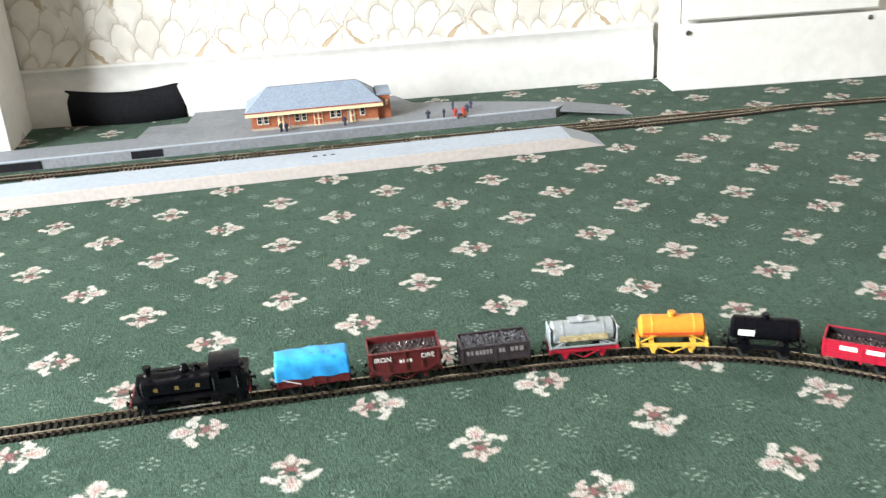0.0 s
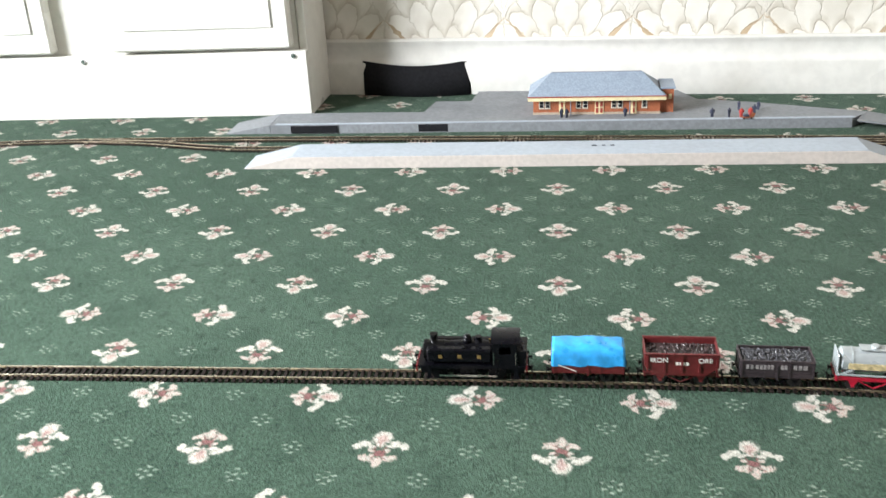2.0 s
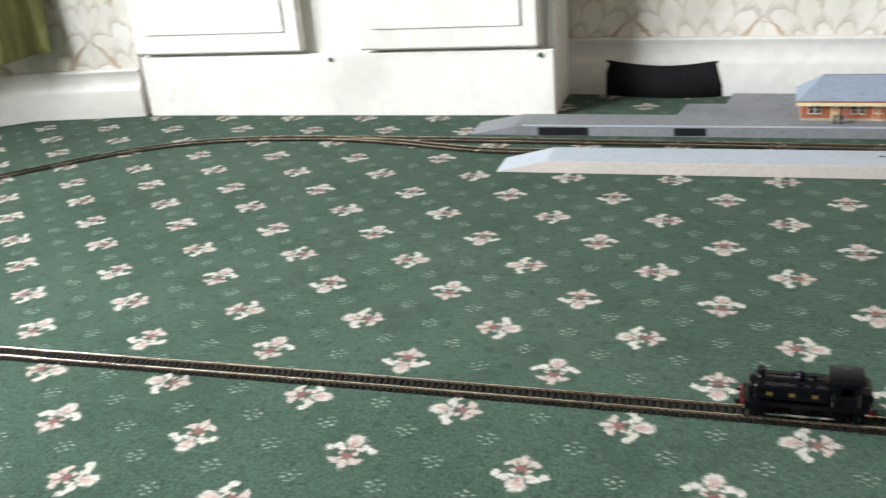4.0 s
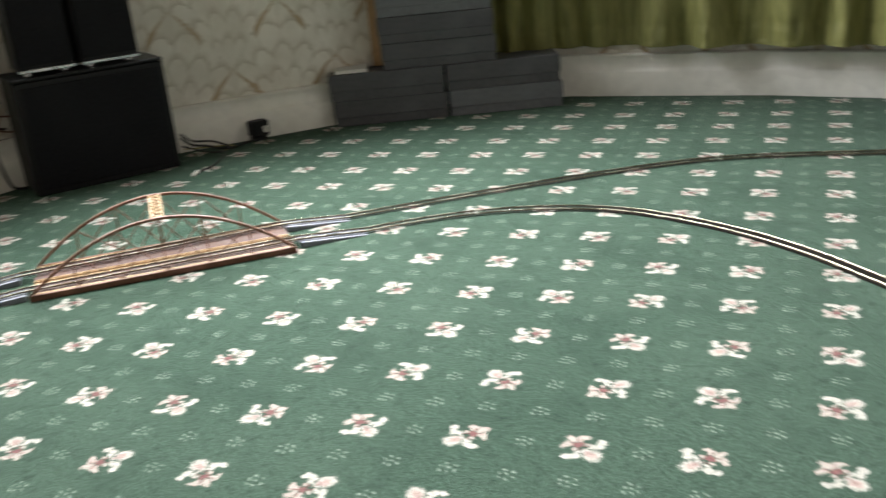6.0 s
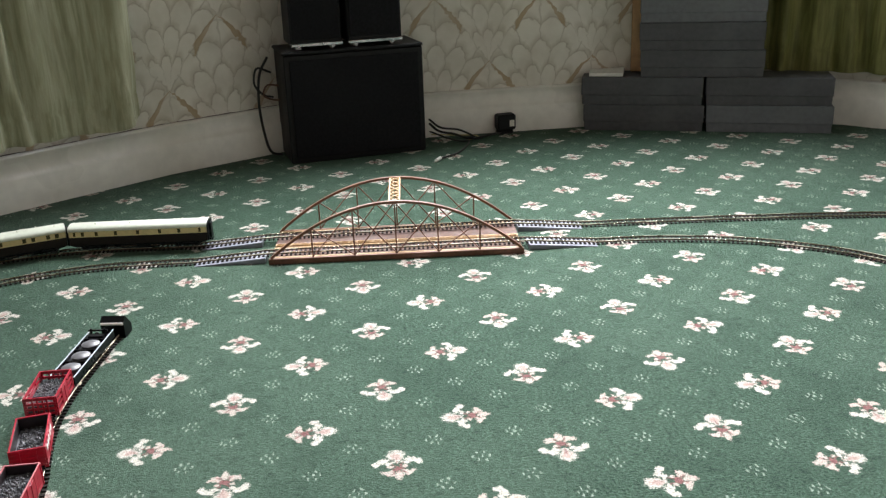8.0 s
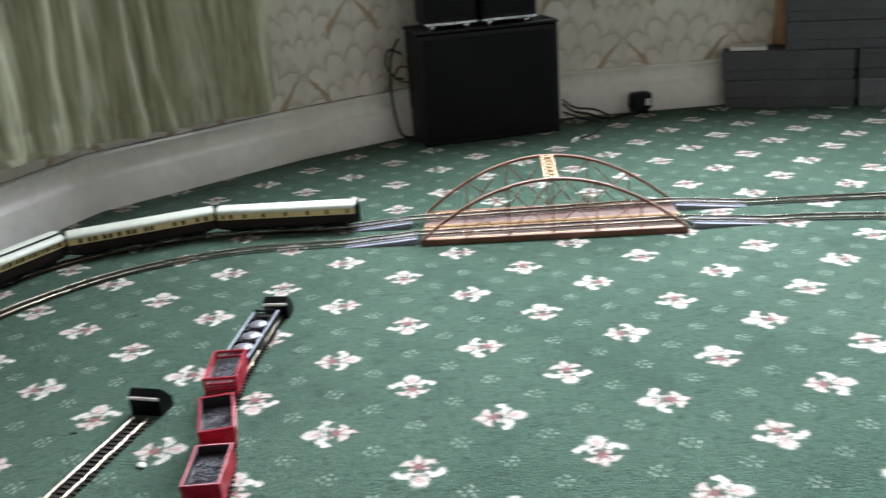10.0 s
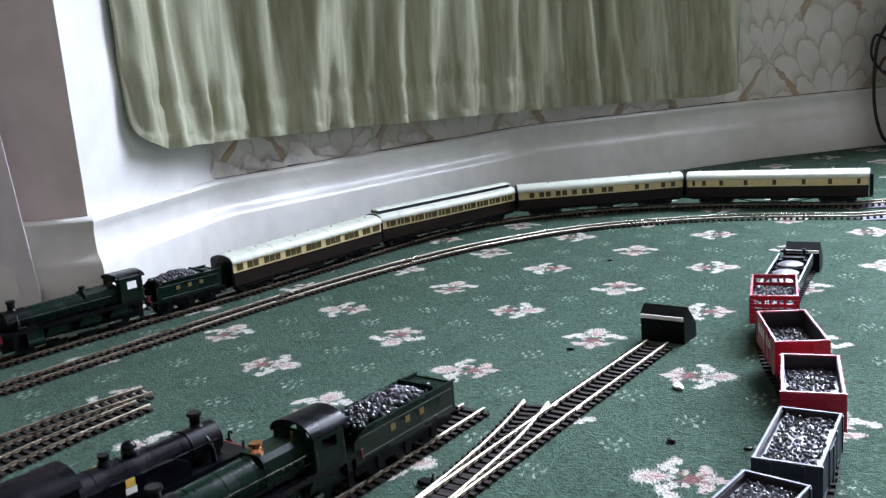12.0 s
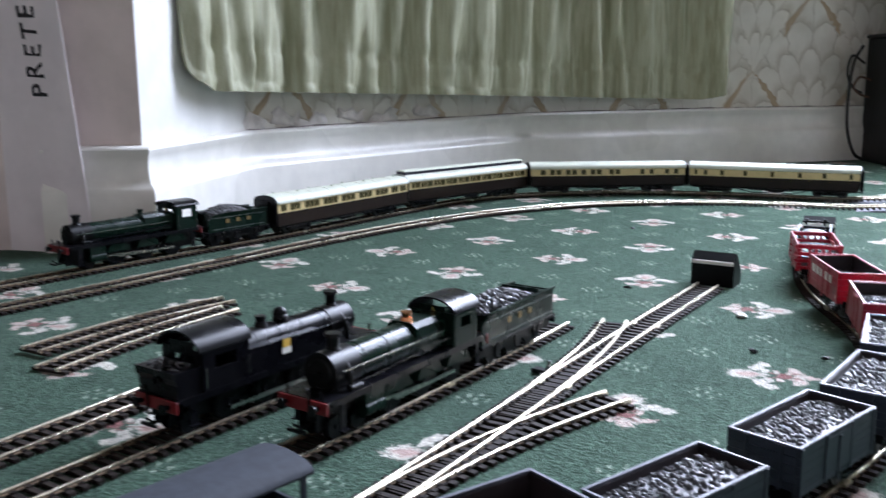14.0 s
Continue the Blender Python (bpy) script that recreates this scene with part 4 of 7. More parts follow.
def words(root, text, x, y, z, size, mat, facing=-1):
    """Readable words on a side, from the built-in font."""
    curve = bpy.data.curves.new("lettering", "FONT")
    curve.body, curve.size, curve.extrude = text, size, 0.00015
    curve.align_x = "CENTER"
    tmp = bpy.data.objects.new("lettering", curve)
    mesh = bpy.data.meshes.new_from_object(tmp)
    bpy.data.objects.remove(tmp)
    mesh.materials.clear()
    mesh.materials.append(mat)
    ob = new("lettering", mesh)
    ob.parent = root
    ob.matrix_local = pose(x, y, z, 90, 0, 0 if facing < 0 else 180)
    return ob


def open_wagon(name, label, group, m, mat, L=0.070, W=0.0305, H=0.0165, base=0.037, planks=5, load=None, loadz=0.7, marks=(), text=(), slots=False, edge=None, count=320, lump=0.0014, ink=None):
    root = thing(name, label, "model wagon", group, m=m)
    z0 = 0.0155
    chassis(root, L, base)
    bm = BM()
    box(bm, -L / 2, L / 2, -W / 2, W / 2, z0 - 0.0012, z0)
    part("floor", bm, INSIDE, root)
    t = 0.0013
    for sy in (-1, 1):
        bm = BM()
        box(bm, -L / 2, L / 2, sy * (W / 2 - 0.0012), sy * (W / 2 + 0.0009), z0 - 0.0016, z0 - 0.0001)
        sd = part("side_rail", bm, mat, root)
        for x in (-L * 0.5 + 0.001, -L * 0.17, L * 0.17, L * 0.5 - 0.001):
            bm = BM()
            box(bm, x - 0.0009, x + 0.0009, sy * (W / 2 + 0.0007), sy * (W / 2 + 0.0013), z0 - 0.002, z0 + H)
            part("post", bm, mat, sd)
        for k in range(planks):
            a, b = z0 + H * k / planks, z0 + H * (k + 1) / planks - 0.00025
            bm = BM()
            if slots and 0 < k < planks - 1 and k % 2:
                for x0, x1 in ((-L / 2, -L / 2 + 0.004), (-L * 0.20, -L * 0.17), (L * 0.17, L * 0.20), (L / 2 - 0.004, L / 2)):
                    box(bm, x0, x1, sy * W / 2 - t / 2, sy * W / 2 + t / 2, a, b)
                    part("slat", bm, mat, sd)
                    bm = BM()
                bm.free()
                continue
            else:
                box(bm, -L / 2, L / 2, sy * W / 2 - t / 2, sy * W / 2 + t / 2, a, b)
            part("plank", bm, mat, sd)
        bm = BM()
        if not slots:
            box(bm, -L / 2, L / 2, sy * (W / 2 - t / 2 - 0.0005), sy * (W / 2 - t / 2 - 0.0001), z0, z0 + H - 0.0006)
            part("lining", bm, INSIDE, sd)
        else:
            bm.free()
    for sx in (-1, 1):
        bm = BM()
        box(bm, sx * (L / 2 - 0.0012), sx * (L / 2 + 0.0009), -W / 2 + 0.0013, W / 2 - 0.0013, z0 - 0.0015, z0 - 0.0001)
        sd = part("end_rail", bm, mat, root)
        for y in (-0.008, 0.008):
            bm = BM()
            box(bm, sx * (L / 2 + 0.0007), sx * (L / 2 + 0.0016), y - 0.001, y + 0.001, z0 - 0.002, z0 + H)
            part("post", bm, mat, sd)
        for k in range(planks):
            a, b = z0 + H * k / planks, z0 + H * (k + 1) / planks - 0.00025
            bm = BM()
            if slots and k % 2:
                for y0, y1 in ((-W / 2, -W / 2 + 0.003), (-0.004, -0.002), (0.002, 0.004), (W / 2 - 0.003, W / 2)):
                    box(bm, sx * L / 2 - t / 2, sx * L / 2 + t / 2, y0, y1, a, b)
                    part("slat", bm, mat, sd)
                    bm = BM()
                bm.free()
                continue
            else:
                box(bm, sx * L / 2 - t / 2, sx * L / 2 + t / 2, -W / 2 + t / 2, W / 2 - t / 2, a, b)
            part("plank", bm, mat, sd)
        if not slots:
            bm = BM()
            box(bm, *sorted((sx * (L / 2 - t / 2 - 0.0005), sx * (L / 2 - t / 2 - 0.0001))), -W / 2 + 0.0013, W / 2 - 0.0013, z0, z0 + H - 0.0006)
            part("lining", bm, INSIDE, sd)
    bm = BM()
    for sy in (-1, 1):
        box(bm, -L / 2 - t / 2, L / 2 + t / 2, sy * W / 2 - 0.00068, sy * W / 2 + 0.00068, z0 + H, z0 + H + 0.0006)
    for sx in (-1, 1):
        box(bm, sx * L / 2 - 0.00068, sx * L / 2 + 0.00068, -W / 2 + 0.00068, W / 2 - 0.00068, z0 + H, z0 + H + 0.0006)
    part("top_rail", bm, edge or mat, root)
    for sy in (-1, 1):
        bm = BM()
        box(bm, -L * 0.16, L * 0.16, sy * (W / 2 + 0.0007), sy * (W / 2 + 0.0011), z0 + 0.001, z0 + H - 0.002)
        box(bm, -0.001, 0.001, sy * (W / 2 + 0.0011), sy * (W / 2 + 0.0016), z0 - 0.004, z0 + H - 0.003)
        part("door", bm, mat, root)
    if marks:
        writing(root, marks, W / 2 + 0.0013, ink or LETTER, z0 + H * 0.5, H * 0.28)
    for tx, x, z, sz in text:
        words(root, tx, x, -W / 2 - 0.0013, z0 + z, sz, LETTER)
        words(root, tx, -x, W / 2 + 0.0013, z0 + z, sz, LETTER, 1)
    if load:
        bm = BM()
        box(bm, -L / 2 + 0.0012, L / 2 - 0.0012, -W / 2 + 0.0014, W / 2 - 0.0014, z0 + 0.0005, z0 + H * loadz - 0.0010)
        lumps(bm, -L / 2 + 0.0028, L / 2 - 0.0028, -W / 2 + 0.0030, W / 2 - 0.0030, z0 + H * loadz, count, lump)
        ld = part("load", bm, load, root, "heap of shiny black lumps" if load is COAL else "heap of dark ore")
        tagged(ld, kind="stuff")
    return root


def tarped_wagon(m, group):
    root = open_wagon("sheeted_wagon", "red brown open wagon sheeted over with bright blue plastic", group, m, BAUXITE, L=0.072, H=0.011, planks=4)
    bm = BM()
    rnd = random.Random(11)
    nx, ny = 26, 22
    grid = []
    for i in range(nx + 1):
        row = []
        u = i / nx * 2 - 1
        for k in range(ny + 1):
            a = math.pi * k / ny
            wy, wz = -math.cos(a), math.sin(a)
            y = 0.0170 * math.copysign(abs(wy) ** 0.50, wy)
            z = 0.0235 + 0.0195 * (wz ** 0.50) + (0.0007 * math.sin(5.5 * u + 2.0) + 0.0004 * math.sin(13 * u + k) - 0.0022 * u ** 6) * wz
            y += 0.0007 * math.sin(9 * u + k * 0.8)
            if k in (0, ny):
                z += 0.0007 * math.sin(9 * u + k) - 0.001
            x = u * (0.0372 - 0.0012 * wz) + 0.0004 * math.sin(k * 1.7)
            row.append(bm.verts.new((x, y, z)))
        grid.append(row)
    for i in range(nx):
        for k in range(ny):
            bm.faces.new((grid[i][k], grid[i + 1][k], grid[i + 1][k + 1], grid[i][k + 1]))
    for row in (grid[0], grid[-1]):
        bm.faces.new(row)
    part("tarpaulin", bm, TARP, root, "crumpled bright blue plastic sheet", smooth=True)
    bm = BM()
    for sy in (-1, 1):
        bar(bm, (-0.030 * sy * -1, sy * 0.0168, 0.0235), (-0.012 * sy * -1, sy * 0.0168, 0.0165), 0.0003, 0.0011)
    part("stripe", bm, LETTER, root, "white diagonal stripe")
    return root


def hopper_wagon(m, group):
    root = thing("hopper_wagon", "red brown iron ore hopper wagon with white lettering", "model wagon", group, m=m)
    L, W, z0, z1 = 0.072, 0.033, 0.0145, 0.0385
    chassis(root, L, 0.040, BAUXITE)
    bm = BM()
    for sy in (-1, 1):
        prism(bm, [(-L / 2, z0 + 0.009), (-L * 0.32, z0), (L * 0.32, z0), (L / 2, z0 + 0.009), (L / 2, z1), (-L / 2, z1)], sy * W / 2 - 0.0007, sy * W / 2 + 0.0007, "y")
    part("body_side", bm, BAUXITE, root)
    bm = BM()
    for sx in (-1, 1):
        box(bm, sx * L / 2 - 0.0007, sx * L / 2 + 0.0007, -W / 2 + 0.0008, W / 2 - 0.0008, z0 + 0.009, z1)
        bar(bm, (sx * L / 2, 0, z0 + 0.009), (sx * L * 0.32, 0, z0), W - 0.003, 0.001)
    part("end_panel", bm, BAUXITE, root)
    for sy in (-1, 1):
        for x in (-L * 0.47, -L * 0.24, 0.0, L * 0.24, L * 0.47):
            bm = BM()
            box(bm, x - 0.0010, x + 0.0010, sy * (W / 2 + 0.0008), sy * (W / 2 + 0.0020), z0 + 0.004, z1)
            part("rib", bm, BAUXITE, root)
        bm = BM()
        box(bm, -L / 2 - 0.001, L / 2 + 0.001, sy * (W / 2 + 0.0002), sy * (W / 2 + 0.0024), z1, z1 + 0.0012)
        part("top_rail", bm, BAUXITE, root)
    for sy, f in ((-1, -1), (1, 1)):
        words(root, "IRON", f * 0.0225, sy * (W / 2 + 0.0022), z1 - 0.0085, 0.0072, LETTER, f)
        words(root, "ORE", -f * 0.0225, sy * (W / 2 + 0.0022), z1 - 0.0085, 0.0072, LETTER, f)
    writing(root, [(-0.006, -0.0035), (-0.0025, 0.0), (0.001, 0.0032), (0.0042, 0.0066)], W / 2 + 0.0010, LETTER, z1 - 0.0120, 0.0032)
    bm = BM()
    box(bm, -L / 2 + 0.001, L / 2 - 0.001, -W / 2 + 0.001, W / 2 - 0.001, z0 + 0.010, z1 - 0.0055)
    lumps(bm, -L / 2 + 0.003, L / 2 - 0.003, -W / 2 + 0.003, W / 2 - 0.003, z1 - 0.005, 150, 0.0016)
    tagged(part("load", bm, ORE, root, "heap of dark ore"), kind="stuff")
    return root


def barrel(bm, x0, x1, r, z, dome=0.25, n=24):
    """A lying cylinder with dished ends."""
    for a, b, ra, rb in ((x0, x1, r, r), (x0 - r * dome, x0, r * 0.62, r), (x1, x1 + r * dome, r, r * 0.62)):
        rod(bm, (a, 0, z), (b, 0, z), ra, rb, n=n)
    return bm


def tank_wagon(name, label, group, m, mat, frame_mat, marks=(), mark_mat=None, sole=None, walk=False, mark_z=(-0.0034, 0.0030)):
    root = thing(name, label, "model wagon", group, m=m)
    L, r, z = 0.070, 0.0122, 0.0295
    chassis(root, L, 0.038, sole or frame_mat)
    bm = BM()
    barrel(bm, -0.0305, 0.0305, r, z)
    part("tank", bm, mat, root, smooth="turned")
    bm = BM()
    rod(bm, (0, 0, z + r - 0.001), (0, 0, z + r + 0.0035), 0.0040, n=16)
    rod(bm, (0, 0, z + r + 0.0035), (0, 0, z + r + 0.0045), 0.0046, 0.0036, n=16)
    part("filler_dome", bm, mat, root)
    for x in (-0.021, 0.021):
        bm = BM()
        rod(bm, (x - 0.0008, 0, z), (x + 0.0008, 0, z), r + 0.0004, n=24)
        part("strap", bm, frame_mat, root)
        bm = BM()
        box(bm, x - 0.0025, x + 0.0025, -0.010, 0.010, 0.0150, 0.0190)
        part("saddle", bm, frame_mat, root)
    for sx in (-1, 1):
        for sy in (-1, 1):
            bm = BM()
            bar(bm, (sx * 0.034, sy * 0.011, 0.016), (sx * 0.012, sy * 0.0118, z - 0.002), 0.0010, 0.0014)
            part("stay", bm, frame_mat, root)
        bm = BM()
        box(bm, sx * 0.0345 - 0.0010, sx * 0.0345 + 0.0010, -0.012, 0.012, 0.0150, 0.0215)
        part("end_stop", bm, frame_mat, root)
    if walk:
        bm = BM()
        box(bm, -0.014, 0.014, -0.006, 0.006, z + r + 0.0006, z + r + 0.0016)
        part("catwalk", bm, mat, root)
        for sx in (-1, 1):
            bm = BM()
            box(bm, sx * 0.0345 - 0.0007, sx * 0.0345 + 0.0007, -0.0118, 0.0118, 0.0216, 0.0385, 0.0006)
            part("end_plate", bm, mat, root, "silver end plate")
        for sy in (-1, 1):
            bm = BM()
            box(bm, -0.0335, 0.0335, sy * 0.0128 - 0.0006, sy * 0.0128 + 0.0006, 0.0172, 0.0192, 0.0003)
            part("side_rail", bm, mat, root, "silver side rail")
    if marks:
        for sy in (-1, 1):
            bm = BM()
            for x0, x1 in marks:
                box(bm, x0, x1, sy * (r + 0.0001), sy * (r + 0.0005), z + mark_z[0], z + mark_z[1])
            part("lettering", bm, mark_mat, root)
    return root


def low_wagon(m, group):
    """A long low wagon with three round tank lids."""
    root = thing("low_wagon", "black low-sided wagon with round tank lids and white edges", "model wagon", group, m=m)
    L, W = 0.138, 0.031
    bm = BM()
    box(bm, -L / 2, L / 2, -W / 2, W / 2, 0.0120, 0.0150)
    part("floor", bm, BLACK, root)
    for sy in (-1, 1):
        bm = BM()
        box(bm, -L / 2, L / 2, sy * W / 2 - 0.0007, sy * W / 2 + 0.0007, 0.0110, 0.0205)
        part("side_panel", bm, BLACK, root)
        bm = BM()
        box(bm, -L / 2, L / 2, sy * W / 2 - 0.0008, sy * W / 2 + 0.0008, 0.0206, 0.0213)
        part("top_rail", bm, PALECARD, root)
    for x in (-0.038, -0.005, 0.029):
        bm = BM()
        rod(bm, (x, 0, 0.0150), (x, 0, 0.0200), 0.0118, n=26)
        rod(bm, (x, 0, 0.0200), (x, 0, 0.0212), 0.0112, 0.0095, n=26)
        part("tank_lid", bm, LIDGREY, root, smooth="turned")
        bm = BM()
        box(bm, x + 0.0135, x + 0.0145, -W / 2 + 0.001, W / 2 - 0.001, 0.0150, 0.0205)
        part("cross_bar", bm, BLACK, root)
    bm = BM()
    box(bm, 0.046, 0.054, -0.010, 0.010, 0.0150, 0.0225)
    for y in (-0.009, 0.009):
        rod(bm, (0.057, y, 0.015), (0.057, y, 0.029), 0.0014, n=8)
    bar(bm, (0.057, -0.013, 0.026), (0.057, 0.013, 0.026), 0.002, 0.0022)
    part("winch", bm, SMOKE, root)
    for x in (-0.048, 0.048):
        bm = BM()
        box(bm, x - 0.014, x + 0.014, -0.011, -0.0095, 0.0040, 0.0100)
        box(bm, x - 0.014, x + 0.014, 0.0095, 0.011, 0.0040, 0.0100)
        box(bm, x - 0.003, x + 0.003, -0.0095, 0.0095, 0.0070, 0.0120)
        part("bogie", bm, BLACK, root)
        wheels(root, (x - 0.009, x + 0.009), 0.0055)
    buffers(root, L / 2)
    couplings(root, L / 2)
    return root


def brake_van(m, group):
    root = thing("brake_van", "dark blue grey brake van with curved roof and open veranda", "model wagon", group, m=m)
    L, W, z0, z1 = 0.092, 0.031, 0.0155, 0.041
    chassis(root, L, 0.060)
    bm = BM()
    box(bm, -L / 2, L / 2, -W / 2, W / 2, z0 - 0.0012, z0)
    part("floor", bm, NAVY, root)
    for sy in (-1, 1):
        bm = BM()
        box(bm, -L / 2, L * 0.10, sy * W / 2 - 0.0007, sy * W / 2 + 0.0007, z0, z1)
        box(bm, L * 0.10, L / 2, sy * W / 2 - 0.0007, sy * W / 2 + 0.0007, z0, z0 + 0.012)
        box(bm, L / 2 - 0.0025, L / 2, sy * W / 2 - 0.0007, sy * W / 2 + 0.0007, z0 + 0.012, z1)
        part("side_panel", bm, NAVY, root)
    for x, top in ((-L / 2, z1), (L * 0.10, z1), (L / 2, z0 + 0.012)):
        bm = BM()
        box(bm, x - 0.0007, x + 0.0007, -W / 2 + 0.0008, W / 2 - 0.0008, z0, top)
        part("end_panel", bm, NAVY, root)
    bm = BM()
    prof = [(math.sin(a) * 0.0172, z1 + 0.0040 - (1 - math.cos(a)) * 0.0050) for a in [radians(-88 + 11 * k) for k in range(17)]]
    prism(bm, prof + [(y * 0.97, z - 0.0011) for y, z in prof[::-1]], -L / 2 - 0.003, L / 2 + 0.003, "x")
    part("roof", bm, VANROOF, root, smooth="turned")
    for sy in (-1, 1):
        bm = BM()
        bar(bm, (L * 0.12, sy * (W / 2 + 0.0015), z0 + 0.004), (L * 0.46, sy * (W / 2 + 0.0015), z0 + 0.004), 0.0006, 0.0008)
        part("handrail", bm, LETTER, root)
    return root


def coach(name, label, group, m, L=0.238, roof=ROOF, clerestory=False, pattern=None, plain=False):
    """A bogie coach in chocolate and cream."""
    root = thing(name, label, "model coach", group, m=m)
    W, z0, zw, z1 = 0.0355, 0.0115, 0.0262, 0.0385
    bm = BM()
    box(bm, -L / 2, L / 2, -W / 2, W / 2, z0, zw, 0.0006)
    part("lower_body", bm, CHOC, root)
    bm = BM()
    box(bm, -L / 2, L / 2, -W / 2 + 0.0003, W / 2 - 0.0003, zw, z1)
    part("upper_body", bm, CREAM, root, "cream upper panels")
    bm = BM()
    for sy in (-1, 1):
        box(bm, -L / 2, L / 2, sy * W / 2 - 0.0006, sy * W / 2 + 0.0004, zw - 0.0006, zw + 0.0005)
        box(bm, -L / 2, L / 2, sy * W / 2 - 0.0006, sy * W / 2 + 0.0003, z1 - 0.0016, z1 - 0.0005)
    part("waist_line", bm, CHOC, root)
    pattern = pattern or [(-0.46, 0.012), (-0.40, 0.006), (-0.37, 0.006), (-0.31, 0.007), (-0.275, 0.007), (-0.24, 0.007), (-0.175, 0.007), (-0.14, 0.007), (-0.105, 0.007), (-0.04, 0.007), (-0.005, 0.007), (0.03, 0.007),
                          (0.095, 0.007), (0.13, 0.007), (0.165, 0.007), (0.23, 0.007), (0.265, 0.007), (0.30, 0.007), (0.365, 0.007), (0.40, 0.007), (0.46, 0.008)]
    meshes = {}
    for sy in (-1, 1):
        for f, w in pattern:
            if w not in meshes:
                bm = BM()
                box(bm, -w / 2, w / 2, -0.0004, 0.0004, -0.0036, 0.0036)
                me = bpy.data.meshes.new("window")
                bm.to_mesh(me)
                bm.free()
                me.materials.append(GLASS)
                meshes[w] = me
            piece("window", meshes[w], root, pose(f * L, sy * (W / 2 - 0.0002), zw + 0.0060))
    # roof
    bm = BM()
    rr, drop = W / 2 + 0.0012, 0.0090
    prof = [(rr * math.sin(a), z1 - 0.0008 + drop * (math.cos(a) ** 0.8)) for a in [radians(-88 + 11 * k) for k in range(17)]]
    prism(bm, [(prof[0][0], z1 - 0.0012)] + prof + [(prof[-1][0], z1 - 0.0012)], -L / 2 - 0.001, L / 2 + 0.001, "x")
    part("roof", bm, roof, root, "pale coach roof" if not clerestory else "white lower roof", smooth="turned")
    for k in range(1, 8):
        bm = BM()
        x = -L / 2 + L * k / 8
        p2 = [(y * 1.012, z + 0.00035) for y, z in prof]
        prism(bm, [(p2[0][0], z1 - 0.001)] + p2 + [(p2[-1][0], z1 - 0.001)], x - 0.0005, x + 0.0005, "x")
        part("roof_rib", bm, roof, root)
    if clerestory:
        bm = BM()
        box(bm, -L / 2 + 0.002, L / 2 - 0.002, -0.0085, 0.0085, z1 + drop - 0.004, z1 + drop + 0.0025)
        cl = part("clerestory", bm, ROOFBLUE, root, "dark raised clerestory")
        bm = BM()
        prism(bm, [(-0.0098, z1 + drop + 0.0025), (0.0098, z1 + drop + 0.0025), (0.006, z1 + drop + 0.0042), (-0.006, z1 + drop + 0.0042)], -L / 2 + 0.001, L / 2 - 0.001, "x")
        part("clerestory_roof", bm, roof, cl)
    else:
        for k in range(8):
            bm = BM()
            x = -L / 2 + L * (k + 0.5) / 8
            rod(bm, (x, 0.005 * (-1) ** k, z1 + drop - 0.0012), (x, 0.005 * (-1) ** k, z1 + drop + 0.0008), 0.0014, n=10)
            part("roof_vent", bm, roof, root)
    # ends, gangways, underframe
    for sx in (-1, 1):
        bm = BM()
        p3 = [(y * 0.985, z - 0.0003) for y, z in prof]
        prism(bm, [(-W / 2 + 0.0002, z0 + 0.0005), (W / 2 - 0.0002, z0 + 0.0005)] + p3[::-1], *sorted((sx * (L / 2 + 0.0012), sx * (L / 2 + 0.0026))), "x")
        en = part("end_panel", bm, BLACK, root, "black coach end")
        bm = BM()
        box(bm, *sorted((sx * (L / 2 + 0.0026), sx * (L / 2 + 0.0062))), -0.0070, 0.0070, z0 + 0.001, z1 + 0.0015, 0.001)
        part("gangway", bm, SMOKE, en)
    for sy in (-1, 1):
        bm = BM()
        box(bm, -L / 2 + 0.004, L / 2 - 0.004, sy * 0.0150 - 0.0008, sy * 0.0150 + 0.0008, z0 - 0.0022, z0)
        bar(bm, (-0.055, sy * 0.0145, z0 - 0.001), (-0.028, sy * 0.0145, 0.0045), 0.0010, 0.0012)
        bar(bm, (-0.028, sy * 0.0145, 0.0045), (0.028, sy * 0.0145, 0.0045), 0.0010, 0.0014)
        bar(bm, (0.028, sy * 0.0145, 0.0045), (0.055, sy * 0.0145, z0 - 0.001), 0.0010, 0.0012)
        part("truss", bm, BLACK, root)
        bm = BM()
        box(bm, -0.018, 0.006, sy * 0.0115 - 0.003, sy * 0.0115 + 0.003, 0.0055, z0, 0.0005)
        part("battery_box", bm, BLACK, root)
        bm = BM()
        box(bm, -L * 0.46, L * 0.46, sy * (W / 2 + 0.0006), sy * (W / 2 + 0.0020), z0 - 0.0020, z0 - 0.0012)
        part("footboard", bm, BLACK, root)
        bm = BM()
        for k in range(9):
            x = -L * 0.44 + L * 0.88 * k / 8
            box(bm, x - 0.0005, x + 0.0005, sy * (W / 2 + 0.0002), sy * (W / 2 + 0.0008), zw - 0.0030, zw - 0.0022)
        part("door_handle", bm, BRASS, root)
    for x in (-L * 0.34, L * 0.34):
        bm = BM()
        for sy in (-1, 1):
            prism(bm, [(x - 0.020, 0.0075), (x + 0.020, 0.0075), (x + 0.020, 0.0050), (x + 0.008, 0.0035), (x - 0.008, 0.0035), (x - 0.020, 0.0050)], *sorted((sy * 0.0112, sy * 0.0125)), "y")
            for dx in (-0.0165, 0.0165):
                box(bm, x + dx - 0.002, x + dx + 0.002, *sorted((sy * 0.0125, sy * 0.0140)), 0.0042, 0.0082)
        box(bm, x - 0.005, x + 0.005, -0.0112, 0.0112, 0.0055, z0)
        part("bogie", bm, BLACK, root)
        wheels(root, (x - 0.0165, x + 0.0165), 0.0070)
    buffers(root, L / 2 + 0.001, half=0.0115)
    couplings(root, L / 2)
